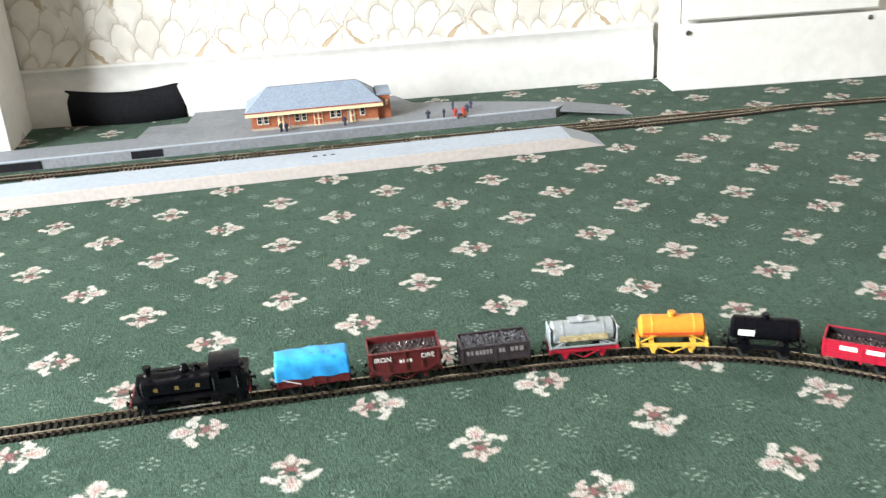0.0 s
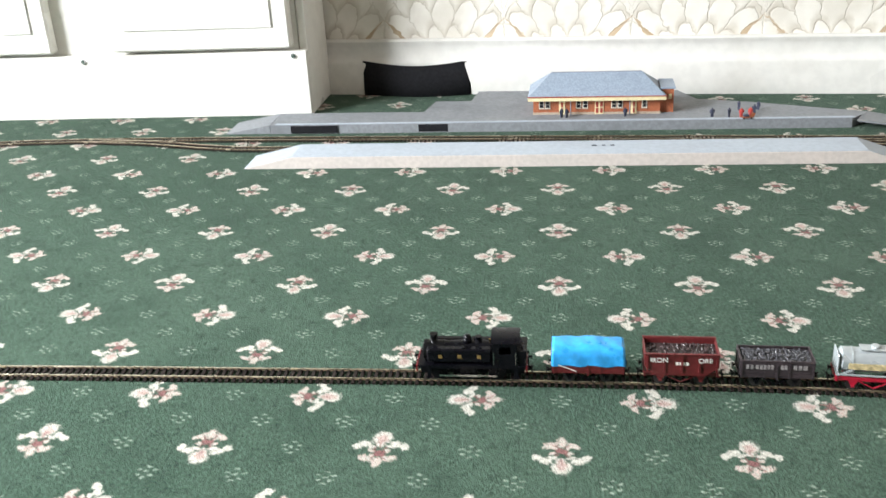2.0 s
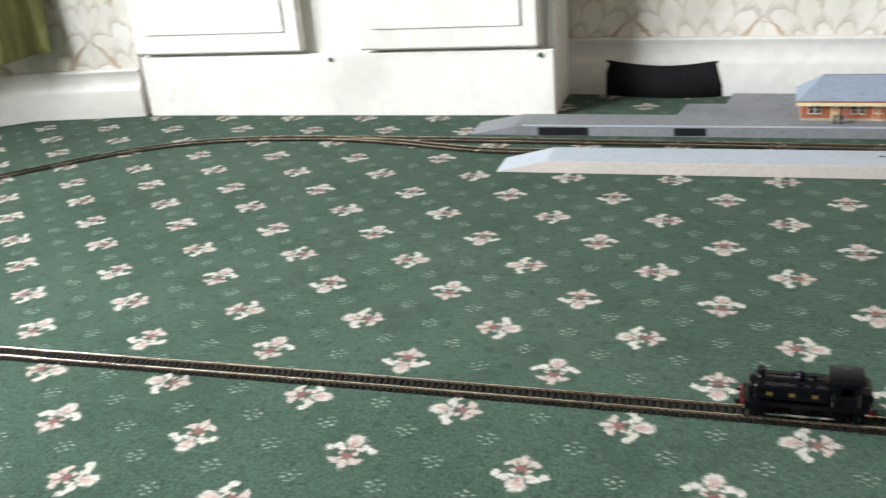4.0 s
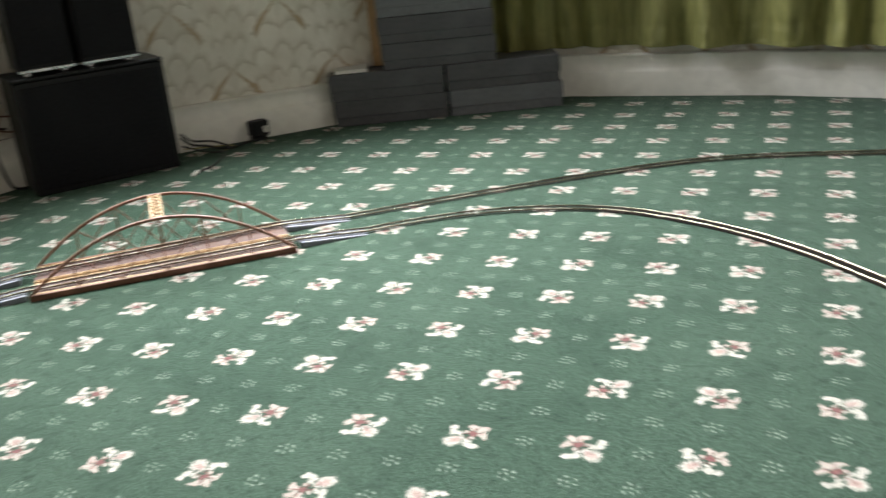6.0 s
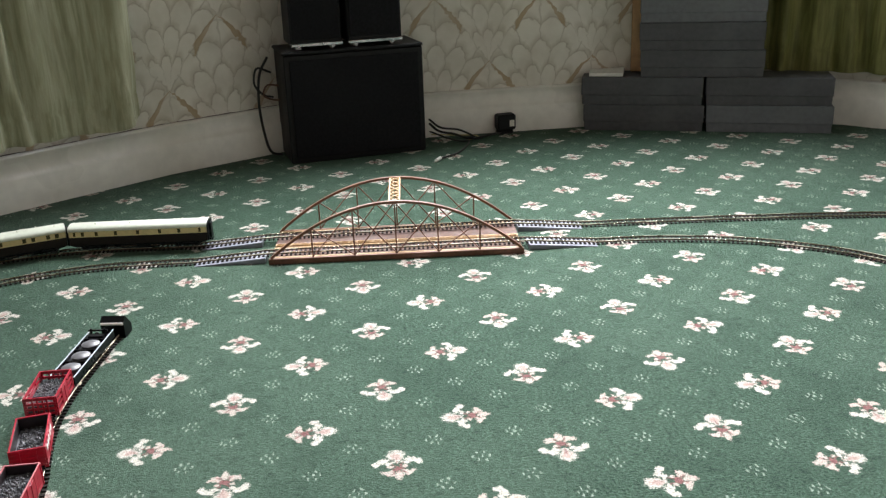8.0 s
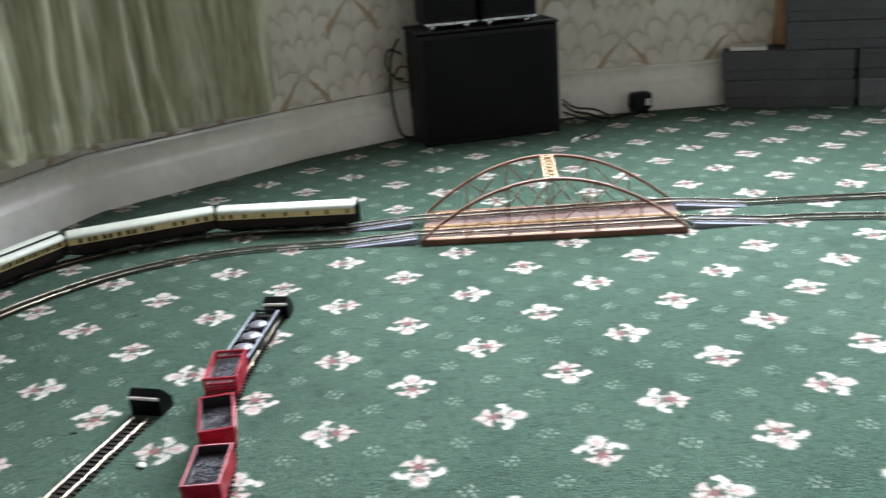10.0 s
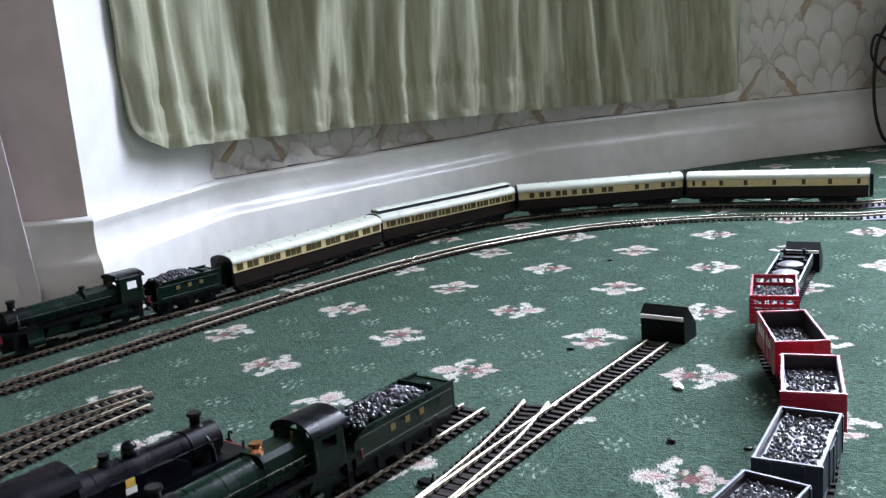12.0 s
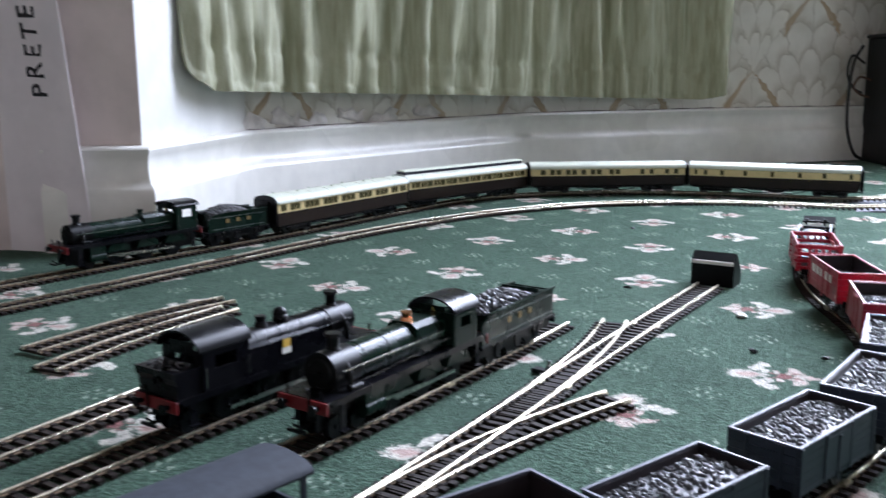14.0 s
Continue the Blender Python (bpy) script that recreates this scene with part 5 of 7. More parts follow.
    return root


def loco(name, label, group, m, L, drivers, rdrive, boiler_r, boiler_z, boiler, cab, paint, front=None, leading=(), trailing=(), tanks=None, bunker=None, firebox=None, copper=False, crest=False, marks=(), dome=True, cylinders=True, arch=0.0048, cab_drop=0.0, bunker_rise=0.007):
    """A steam engine. boiler: from, to along x (smokebox at the front end); cab: back, front; tanks: 'pannier', 'side' or none."""
    root = thing(name, label, "model engine", group, m=m)
    zp = rdrive * 2 + 0.0025  # running plate
    hw = 0.0165
    x0, x1 = -L / 2, L / 2
    bm = BM()
    box(bm, x0, x1, -hw, hw, zp - 0.0010, zp + 0.0006)
    for sy in (-1, 1):
        box(bm, x0 + 0.003, x1 - 0.003, *sorted((sy * (hw - 0.0008), sy * hw)), zp - 0.0030, zp - 0.0010)
    part("running_plate", bm, BLACK, root)
    bm = BM()
    for sy in (-1, 1):
        box(bm, x0 + 0.002, x1 - 0.002, *sorted((sy * 0.0052, sy * 0.0062)), 0.0060, zp - 0.001)
    part("frames", bm, BLACK, root)
    for x, xx in ((x0, x0 - 0.0016), (x1, x1 + 0.0016)):
        bm = BM()
        box(bm, *sorted((x, xx)), -hw, hw, zp - 0.0062, zp + 0.0004, 0.0003)
        part("buffer_beam", bm, RED, root, "red buffer beam")
    buffers(root, L / 2 + 0.0016, zp - 0.0030, half=0.0105)
    couplings(root, L / 2)
    # boiler, smokebox and mountings
    b0, b1 = boiler
    sm = b1 - 0.021
    bm = BM()
    rod(bm, (b0, 0, boiler_z), (sm, 0, boiler_z), boiler_r * 1.06, boiler_r, n=30)
    bl = part("boiler", bm, paint, root, smooth="turned")
    for k in range(4):
        x = b0 + (sm - b0) * (0.15 + 0.26 * k)
        bm = BM()
        r = boiler_r * (1.06 - 0.06 * (x - b0) / (sm - b0)) + 0.0003
        rod(bm, (x - 0.0005, 0, boiler_z), (x + 0.0005, 0, boiler_z), r, n=30)
        part("boiler_band", bm, paint, bl, smooth="turned")
    bm = BM()
    rod(bm, (sm, 0, boiler_z), (b1, 0, boiler_z), boiler_r + 0.0006, n=30)
    sb = part("smokebox", bm, SMOKE, root, "matt black smokebox", smooth="turned")
    bm = BM()
    rod(bm, (b1, 0, boiler_z), (b1 + 0.0012, 0, boiler_z), boiler_r * 0.80, boiler_r * 0.70, n=26)
    rod(bm, (b1 + 0.0012, 0, boiler_z), (b1 + 0.0030, 0, boiler_z), 0.0012, n=8)
    bar(bm, (b1 + 0.0024, -0.004, boiler_z), (b1 + 0.0024, 0.004, boiler_z), 0.0006, 0.0008)
    part("smokebox_door", bm, SMOKE, sb)
    bm = BM()
    box(bm, sm + 0.003, b1 - 0.002, -0.0085, 0.0085, zp, boiler_z - boiler_r * 0.6)
    part("saddle", bm, SMOKE, sb)
    cz = boiler_z + boiler_r
    bm = BM()
    xc = (sm + b1) / 2
    rod(bm, (xc, 0, cz - 0.001), (xc, 0, cz + 0.0016), 0.0048, 0.0034, n=18)
    rod(bm, (xc, 0, cz + 0.0016), (xc, 0, cz + 0.0085), 0.0032, 0.0036, n=18)
    ch = part("chimney", bm, SMOKE, root, smooth="turned")
    bm = BM()
    rod(bm, (xc, 0, cz + 0.0072), (xc, 0, cz + 0.0090), 0.0046, 0.0042, n=18)
    part("chimney_cap", bm, SMOKE, ch, smooth="turned")
    if dome:
        bm = BM()
        xd = b0 + (sm - b0) * 0.52
        rod(bm, (xd, 0, cz - 0.001), (xd, 0, cz + 0.004), 0.0048, 0.0044, n=18)
        bmesh.ops.create_uvsphere(bm, u_segments=18, v_segments=8, radius=0.0044, matrix=Matrix.Translation((xd, 0, cz + 0.004)))
        part("dome", bm, paint, root, smooth=True)
    bm = BM()
    xv = b0 + (sm - b0) * 0.30
    rod(bm, (xv, 0, cz - 0.001), (xv, 0, cz + 0.0030), 0.0046, 0.0030, n=16)
    rod(bm, (xv, 0, cz + 0.0030), (xv, 0, cz + 0.0062), 0.0028, 0.0034, n=16)
    part("safety_valve_cover", bm, COPPER if copper else paint, root, "bright copper safety valve cover" if copper else "", smooth="turned")
    if firebox:
        f0, f1 = firebox
        w = boiler_r * 1.0
        bm = BM()
        prof = [(-w * 1.02, zp + 0.002), (w * 1.02, zp + 0.002), (w * 1.06, boiler_z + w * 0.3), (w * 0.98, boiler_z + w * 0.82), (w * 0.72, boiler_z + w * 1.10), (-w * 0.72, boiler_z + w * 1.10), (-w * 0.98, boiler_z + w * 0.82), (-w * 1.06, boiler_z + w * 0.3)]
        prism(bm, prof, f0, f1, "x")
        part("firebox", bm, paint, root)
    # cab
    c0, c1 = cab
    ch0, cz1 = zp, boiler_z + boiler_r + 0.0065 - cab_drop
    for sy in (-1, 1):
        bm = BM()
        y = sorted((sy * (hw - 0.0002), sy * (hw - 0.0012)))
        wz0, wz1 = ch0 + (cz1 - ch0) * 0.52, ch0 + (cz1 - ch0) * 0.84
        xa, xb = c0 + (c1 - c0) * 0.25, c0 + (c1 - c0) * 0.72
        for bx0, bx1, bz0, bz1 in ((c0, c1, ch0, wz0), (c0, xa, wz0, wz1), (xb, c1, wz0, wz1), (c0, c1, wz1, cz1)):
            box(bm, bx0, bx1, *y, bz0, bz1)
        part("cab_side", bm, paint, root)
    for x in (c1, c0) if bunker or tanks else (c1,):
        bm = BM()
        t = 0.0010
        for y0, y1, a, b in ((-hw + 0.0013, hw - 0.0013, ch0, boiler_z), (-hw + 0.0013, -0.0095, boiler_z, cz1), (0.0095, hw - 0.0013, boiler_z, cz1), (-0.0022, 0.0022, boiler_z, cz1), (-0.0095, 0.0095, cz1 - 0.0032, cz1 + arch * 0.4)):
            box(bm, x - t / 2, x + t / 2, y0, y1, a, b)
        part("cab_front" if x == c1 else "cab_back", bm, paint, root)
    bm = BM()
    prof = [(math.sin(a) * (hw + 0.0008), cz1 + arch - (1 - math.cos(a)) * (arch + 0.0004)) for a in [radians(-86 + 10.75 * k) for k in range(17)]]
    prism(bm, prof + [(y * 0.95, z - 0.0010) for y, z in prof[::-1]], c0 - 0.003, c1 + 0.0015, "x")
    part("cab_roof", bm, BLACK, root, smooth="turned")
    if tanks == "pannier":
        for sy in (-1, 1):
            bm = BM()
            box(bm, b0 + 0.001, b1 - 0.004, *sorted((sy * 0.0065, sy * 0.0152)), boiler_z - boiler_r * 0.75, boiler_z + boiler_r * 0.85, 0.0016)
            tk = part("pannier_tank", bm, paint, root)
            bm = BM()
            rod(bm, (b0 + 0.03, sy * 0.011, boiler_z + boiler_r * 0.85), (b0 + 0.03, sy * 0.011, boiler_z + boiler_r * 0.85 + 0.0012), 0.0026, n=14)
            part("tank_filler", bm, paint, tk)
    if tanks == "side":
        for sy in (-1, 1):
            bm = BM()
            xe = c1 + (b1 - c1) * 0.60
            prism(bm, [(c1 + 0.0006, zp + 0.0006), (xe + 0.010, zp + 0.0006), (xe + 0.010, zp + 0.009), (xe, boiler_z + boiler_r * 0.35), (c1 + 0.0006, boiler_z + boiler_r * 0.45)], *sorted((sy * 0.0095, sy * (hw - 0.0004))), "y")
            tk = part("side_tank", bm, paint, root)
            if crest:
                bm = BM()
                box(bm, (c1 + xe) / 2 - 0.0028, (c1 + xe) / 2 + 0.0028, *sorted((sy * (hw - 0.0003), sy * (hw + 0.0001))), zp + 0.0105, zp + 0.0150)
                part("crest", bm, GOLD, tk, "small yellow crest")
                bm = BM()
                box(bm, (c1 + xe) / 2 - 0.0034, (c1 + xe) / 2 + 0.0034, *sorted((sy * (hw - 0.0003), sy * (hw + 0.00005))), zp + 0.0066, zp + 0.0102)
                part("crest", bm, LETTER, tk, "pale lower half of the crest")
    if bunker:
        bm = BM()
        prism(bm, [(x0 + 0.001, zp + 0.0006), (c0 - 0.0006, zp + 0.0006), (c0 - 0.0006, boiler_z + bunker_rise), (x0 - 0.001, boiler_z + bunker_rise), (x0 - 0.001, boiler_z + 0.001), (x0 + 0.001, boiler_z - 0.003)], -hw + 0.0010, hw - 0.0010, "y")
        bk = part("bunker", bm, paint, root)
        bm = BM()
        lumps(bm, x0 + 0.002, c0 - 0.003, -hw + 0.004, hw - 0.004, boiler_z + bunker_rise, 26, 0.0013, 0.001)
        tagged(part("coal", bm, COAL, bk), kind="stuff")
        bm = BM()
        rod(bm, (x0 - 0.003, 0, boiler_z - 0.002), (x0 - 0.0005, 0, boiler_z - 0.002), 0.0016, n=10)
        part("lamp_iron", bm, BLACK, bk)
    # wheels and rods
    for k, x in enumerate(drivers):
        for sy in (-1, 1):
            bm = BM()
            rod(bm, (x, sy * 0.0066, rdrive), (x, sy * 0.0090, rdrive), rdrive, n=28)
            rod(bm, (x, sy * 0.0060, rdrive), (x, sy * 0.0068, rdrive), rdrive * 1.07, n=28)
            rod(bm, (x, sy * 0.0090, rdrive), (x, sy * 0.0096, rdrive), rdrive * 0.86, n=28)
            rod(bm, (x, sy * 0.0096, rdrive), (x, sy * 0.0108, rdrive), rdrive * 0.22, n=12)
            part("driving_wheel", bm, BLACK, root, smooth="turned")
            bm = BM()
            prism(bm, [(x + rdrive * 1.15 * math.cos(a), rdrive + rdrive * 1.15 * math.sin(a)) for a in [radians(12 + 13 * j) for j in range(13)]], *sorted((sy * 0.0088, sy * (hw - 0.002))), "y")
            if not tanks:
                part("splasher", bm, paint, root)
            else:
                bm.free()
    for sy in (-1, 1):
        bm = BM()
        for xa, xb in zip(drivers, drivers[1:]):
            bar(bm, (xa, sy * 0.0114, rdrive - 0.003), (xb, sy * 0.0114, rdrive - 0.003), 0.0010, 0.0022)
        part("coupling_rod", bm, STEEL, root)
        if cylinders:
            xcyl = max(drivers) + rdrive + 0.012
            bm = BM()
            rod(bm, (xcyl - 0.008, sy * 0.0125, 0.0112), (xcyl + 0.008, sy * 0.0125, 0.0112), 0.0046, n=18)
            box(bm, xcyl - 0.008, xcyl + 0.008, *sorted((sy * 0.0085, sy * 0.0160)), 0.0125, zp - 0.0008)
            part("cylinder", bm, paint, root)
            bm = BM()
            bar(bm, (xcyl - 0.008, sy * 0.0128, 0.0112), (drivers[len(drivers) // 2], sy * 0.0128, rdrive - 0.002), 0.0010, 0.0020)
            part("connecting_rod", bm, STEEL, root)
        bm = BM()
        bar(bm, (b0, sy * (boiler_r + 0.0016), boiler_z + 0.002), (b1 - 0.004, sy * (boiler_r + 0.0016), boiler_z + 0.002), 0.0005, 0.0005)
        if tanks != "pannier":
            part("handrail", bm, STEEL, root)
        else:
            bm.free()
        if marks:
            bm = BM()
            for a, b, z, h in marks:
                box(bm, a, b, *sorted((sy * (0.0152 if tanks == "pannier" else hw), sy * (0.0156 if tanks == "pannier" else hw + 0.0003))), z, z + h)
            part("lettering", bm, GOLD_SHADED if tanks == "pannier" else GOLD, root)
    if leading or trailing:
        wheels(root, (*leading, *trailing), 0.0062, BLACK)
    # fittings
    for sy in (-1, 1):
        if cylinders:
            bm = BM()
            tube(bm, smooth_line([(xc, sy * boiler_r * 0.70, boiler_z + boiler_r * 0.55), (xc + 0.001, sy * (boiler_r + 0.0015), boiler_z - 0.001), (xc + 0.001, sy * 0.0125, zp + 0.0008)], 0.002), 0.0017, 10)
            part("steam_pipe", bm, SMOKE, root, smooth=True)
        if tanks != "pannier":
            for k in range(3):
                x = b0 + (b1 - b0) * (0.18 + 0.36 * k)
                bm = BM()
                rod(bm, (x, sy * (boiler_r - 0.0005), boiler_z + 0.002), (x, sy * (boiler_r + 0.0022), boiler_z + 0.002), 0.00045, 0.0007, 8)
                part("handrail_knob", bm, STEEL, root)
        for x in (c0 + 0.0012, c1 - 0.0012):
            bm = BM()
            rod(bm, (x, sy * (hw + 0.0007), zp + 0.003), (x, sy * (hw + 0.0007), zp + (cz1 - zp) * 0.62), 0.00035, n=6)
            part("cab_handrail", bm, STEEL, root)
        bm = BM()
        bar(bm, (x1 - 0.0005, sy * 0.0115, zp + 0.0004), (x1 - 0.0005, sy * 0.0115, zp + 0.0052), 0.0006, 0.0012)
        part("lamp_iron", bm, BLACK, root)
        if not tanks:
            bm = BM()
            box(bm, b1 - 0.016, b1 - 0.006, *sorted((sy * 0.0118, sy * 0.0158)), zp + 0.0006, zp + 0.0036, 0.0006)
            part("sand_box", bm, BLACK, root)
            bm = BM()
            bar(bm, (c1, sy * 0.0134, zp + 0.0065), (x1 - 0.026, sy * 0.0134, zp + 0.0030), 0.0007, 0.0011)
            part("reach_rod", bm, BLACK, root)
    for x in (x0 - 0.0022, x1 + 0.0022):
        bm = BM()
        tube(bm, smooth_line([(x, 0.0052, zp - 0.010), (x, 0.0052, zp + 0.0046), (x * 1.012, 0.0052, zp + 0.0064), (x * 1.03, 0.0052, zp + 0.0046)], 0.0015), 0.0007, 8)
        part("vacuum_pipe", bm, SMOKE, root)
    bm = BM()
    rod(bm, (c1 + 0.0030, 0.0026, cz - 0.0010), (c1 + 0.0030, 0.0026, cz + 0.0046), 0.0007, 0.0010, 10)
    part("whistle", bm, BRASS, root, "small brass whistle")
    for sy in (-1, 1):
        for x in (x0 + 0.010, x1 - 0.012):
            bm = BM()
            bar(bm, (x, sy * (hw - 0.001), zp), (x, sy * (hw - 0.001), 0.006), 0.004, 0.0008, up=(0, 1, 0))
            bar(bm, (x, sy * hw, 0.007), (x, sy * hw, 0.0064), 0.006, 0.003, up=(0, 1, 0))
            part("step", bm, BLACK, root)
    return root


def tender(name, label, group, m, paint, L=0.080, H=0.019, marks=True):
    root = thing(name, label, "model tender", group, m=m)
    zp = 0.0165
    bm = BM()
    box(bm, -L / 2, L / 2, -0.0165, 0.0165, zp - 0.002, zp)
    part("running_plate", bm, BLACK, root)
    for sy in (-1, 1):
        bm = BM()
        prism(bm, [(-L / 2 + 0.001, zp), (L / 2 - 0.001, zp), (L / 2 - 0.001, zp + H - 0.006), (L / 2 - 0.010, zp + H), (-L / 2 + 0.001, zp + H)], *sorted((sy * 0.0148, sy * 0.0157)), "y")
        sd = part("side_sheet", bm, paint, root)
        bm = BM()
        bar(bm, (-L / 2, sy * 0.0160, zp + H + 0.0003), (L / 2 - 0.010, sy * 0.0160, zp + H + 0.0003), 0.0022, 0.0010)
        part("flare", bm, paint, sd)
        bm = BM()
        for z in (zp + 0.0025, zp + H - 0.0045):
            box(bm, -L / 2 + 0.004, L / 2 - 0.006, *sorted((sy * 0.0157, sy * 0.0159)), z, z + 0.0005)
        part("lining", bm, PALELINE, sd)
        if marks:
            bm = BM()
            for x in (-0.014, 0.0, 0.014):
                box(bm, x - 0.0022, x + 0.0022, *sorted((sy * 0.0157, sy * 0.0160)), zp + 0.0085, zp + 0.0125)
            part("lettering", bm, GOLD_SHADED, sd)
        bm = BM()
        box(bm, -L / 2 + 0.002, L / 2 - 0.002, *sorted((sy * 0.0115, sy * 0.0130)), 0.0080, zp - 0.002)
        for x in (-0.026, 0.0, 0.026):
            box(bm, x - 0.003, x + 0.003, *sorted((sy * 0.0130, sy * 0.0145)), 0.0050, 0.0130)
        part("frame", bm, BLACK, root)
    for x in (-L / 2 + 0.001, L / 2 - 0.012):
        bm = BM()
        box(bm, x - 0.0005, x + 0.0005, -0.0148, 0.0148, zp, zp + H - 0.001)
        part("end_panel", bm, paint, root)
    bm = BM()
    box(bm, -L / 2 + 0.002, L / 2 - 0.013, -0.0146, 0.0146, zp, zp + H - 0.0018)
    part("water_tank", bm, paint, root)
    bm = BM()
    lumps(bm, -L / 2 + 0.024, L / 2 - 0.010, -0.0128, 0.0128, zp + H - 0.0005, 300, 0.0021, 0.0062)
    tagged(part("coal", bm, COAL, root, "heap of shiny black coal"), kind="stuff")
    bm = BM()
    box(bm, -L / 2 + 0.0205, -L / 2 + 0.0215, -0.0145, 0.0145, zp + H - 0.004, zp + H + 0.003)
    part("coal_plate", bm, paint, root)
    bm = BM()
    rod(bm, (-L / 2 + 0.014, 0, zp + H - 0.0022), (-L / 2 + 0.014, 0, zp + H - 0.001), 0.0062, 0.0060, n=18)
    bmesh.ops.create_uvsphere(bm, u_segments=18, v_segments=8, radius=0.006, matrix=Matrix.Translation((-L / 2 + 0.014, 0, zp + H - 0.001)) @ Matrix.Diagonal((1, 1, 0.35, 1)))
    part("water_filler", bm, paint, root)
    bm = BM()
    box(bm, -L / 2 - 0.0014, -L / 2, -0.0165, 0.0165, zp - 0.006, zp)
    part("buffer_beam", bm, BLACK, root)
    wheels(root, (-0.026, 0.0, 0.026), 0.0078, BLACK)
    buffers(root, L / 2, 0.0135, half=0.0105)
    couplings(root, L / 2, (-1,))
    return root

# ---- bridge, station and platforms ----
def girder_bridge():
    """A bow-string girder bridge for two tracks."""
    root = thing("girder_bridge", "brown plastic bow-string girder bridge with tan deck carrying two tracks", "model bridge", m=pose(-1.829, -1.032, 0, 0, 0, 83.54))
    L, W, H, n = 0.418, 0.148, 0.099, 6
    arch = [(L * k / 28, 0.010 + (H - 0.010) * (1 - (2 * k / 28 - 1) ** 2)) for k in range(29)]

    def top(x):
        return 0.010 + (H - 0.010) * (1 - (2 * x / L - 1) ** 2)

    for y in (0.0, W):
        bm = BM()
        box(bm, -0.004, L + 0.004, y - 0.0030, y + 0.0030, 0.0, 0.0095, 0.0006)
        gd = part("girder", bm, GIRDER, root, "bow-string side girder")
        bm = BM()
        swept(bm, [(x, y, z) for x, z in arch], 0.0062, 0.0040)
        part("top_chord", bm, GIRDER, gd)
        for k in range(1, n):
            x = L * k / n
            bm = BM()
            bar(bm, (x, y, 0.009), (x, y, top(x)), 0.0022, 0.0026, up=(0, 1, 0))
            part("upright", bm, GIRDER, gd)
        for k in range(1, n - 1):
            xa, xb = L * k / n, L * (k + 1) / n
            bm = BM()
            bar(bm, (xa, y - 0.0006, 0.010), (xb, y - 0.0006, top(xb)), 0.0016, 0.0022, up=(0, 1, 0))
            part("brace", bm, GIRDER, gd)
            bm = BM()
            bar(bm, (xa, y + 0.0008, top(xa)), (xb, y + 0.0008, 0.010), 0.0016, 0.0022, up=(0, 1, 0))
            part("brace", bm, GIRDER, gd)
    bm = BM()
    box(bm, -0.002, L + 0.002, 0.0034, W - 0.0034, 0.0030, 0.0072)
    part("deck", bm, PLATE, root, "dark brown deck plate")
    # tan openwork walkways between and beside the tracks
    for y0, y1 in ((0.0045, 0.0085), (0.0500, 0.0560), (0.0640, 0.0740), (0.1380, 0.1430)):
        bm = BM()
        for y in (y0, (y0 + y1) / 2 - 0.0006, y1 - 0.0012):
            box(bm, 0.0, L, y, y + 0.0012, 0.0074, 0.0094)
        for k in range(31):
            x = L * k / 30
            box(bm, x - 0.0012, x + 0.0012, y0, y1, 0.0074, 0.0090)
        part("walkway", bm, DECK, root, "tan openwork walkway")
    # lattice portal over the middle
    xm = L * 0.5
    bm = BM()
    for dx in (-0.0085, 0.0085):
        bar(bm, (xm + dx, 0.0, H), (xm + dx, W, H), 0.0026, 0.0030)
    for k in range(7):
        ya, yb = W * k / 7, W * (k + 1) / 7
        bar(bm, (xm - 0.0085, ya, H), (xm + 0.0085, yb, H), 0.0018, 0.0024)
        bar(bm, (xm + 0.0085, ya, H), (xm - 0.0085, yb, H), 0.0018, 0.0026)
    part("portal", bm, DECK, root, "tan lattice portal joining the arches")


girder_bridge()


def ramp(line, s0, s1, z0, z1):
    bm = BM()
    n = 8
    rings = []
    for k in range(n + 1):
        s = s0 + (s1 - s0) * k / n
        p, h = line.at(s), line.heading(s)
        w = 0.021
        z = z0 + (z1 - z0) * k / n
        rings.append([bm.verts.new((p.x - math.sin(h) * o, p.y + math.cos(h) * o, zz)) for o, zz in ((-w, 0.0), (w, 0.0), (w, z + 0.0004), (-w, z + 0.0004))])
    for a, b in zip(rings, rings[1:]):
        for i in range(4):
            bm.faces.new((a[i], a[(i + 1) % 4], b[(i + 1) % 4], b[i]))
    bm.faces.new(rings[0][::-1])
    bm.faces.new(rings[-1])
    tagged(link("track_ramp", bm, RAMP), "tapered grey plastic ramp under the track beside the bridge", "track ramp", "bridge ramps")


for line in (INNER, OUTER):
    x = -1.86 if line is INNER else -1.94
    ramp(line, line.near(x, -1.045), line.near(x, -1.158), LIFT, 0.0)
    ramp(line, line.near(x + 0.05, -0.482), line.near(x + 0.04, -0.597), 0.0, LIFT)

PLAT = 0.018


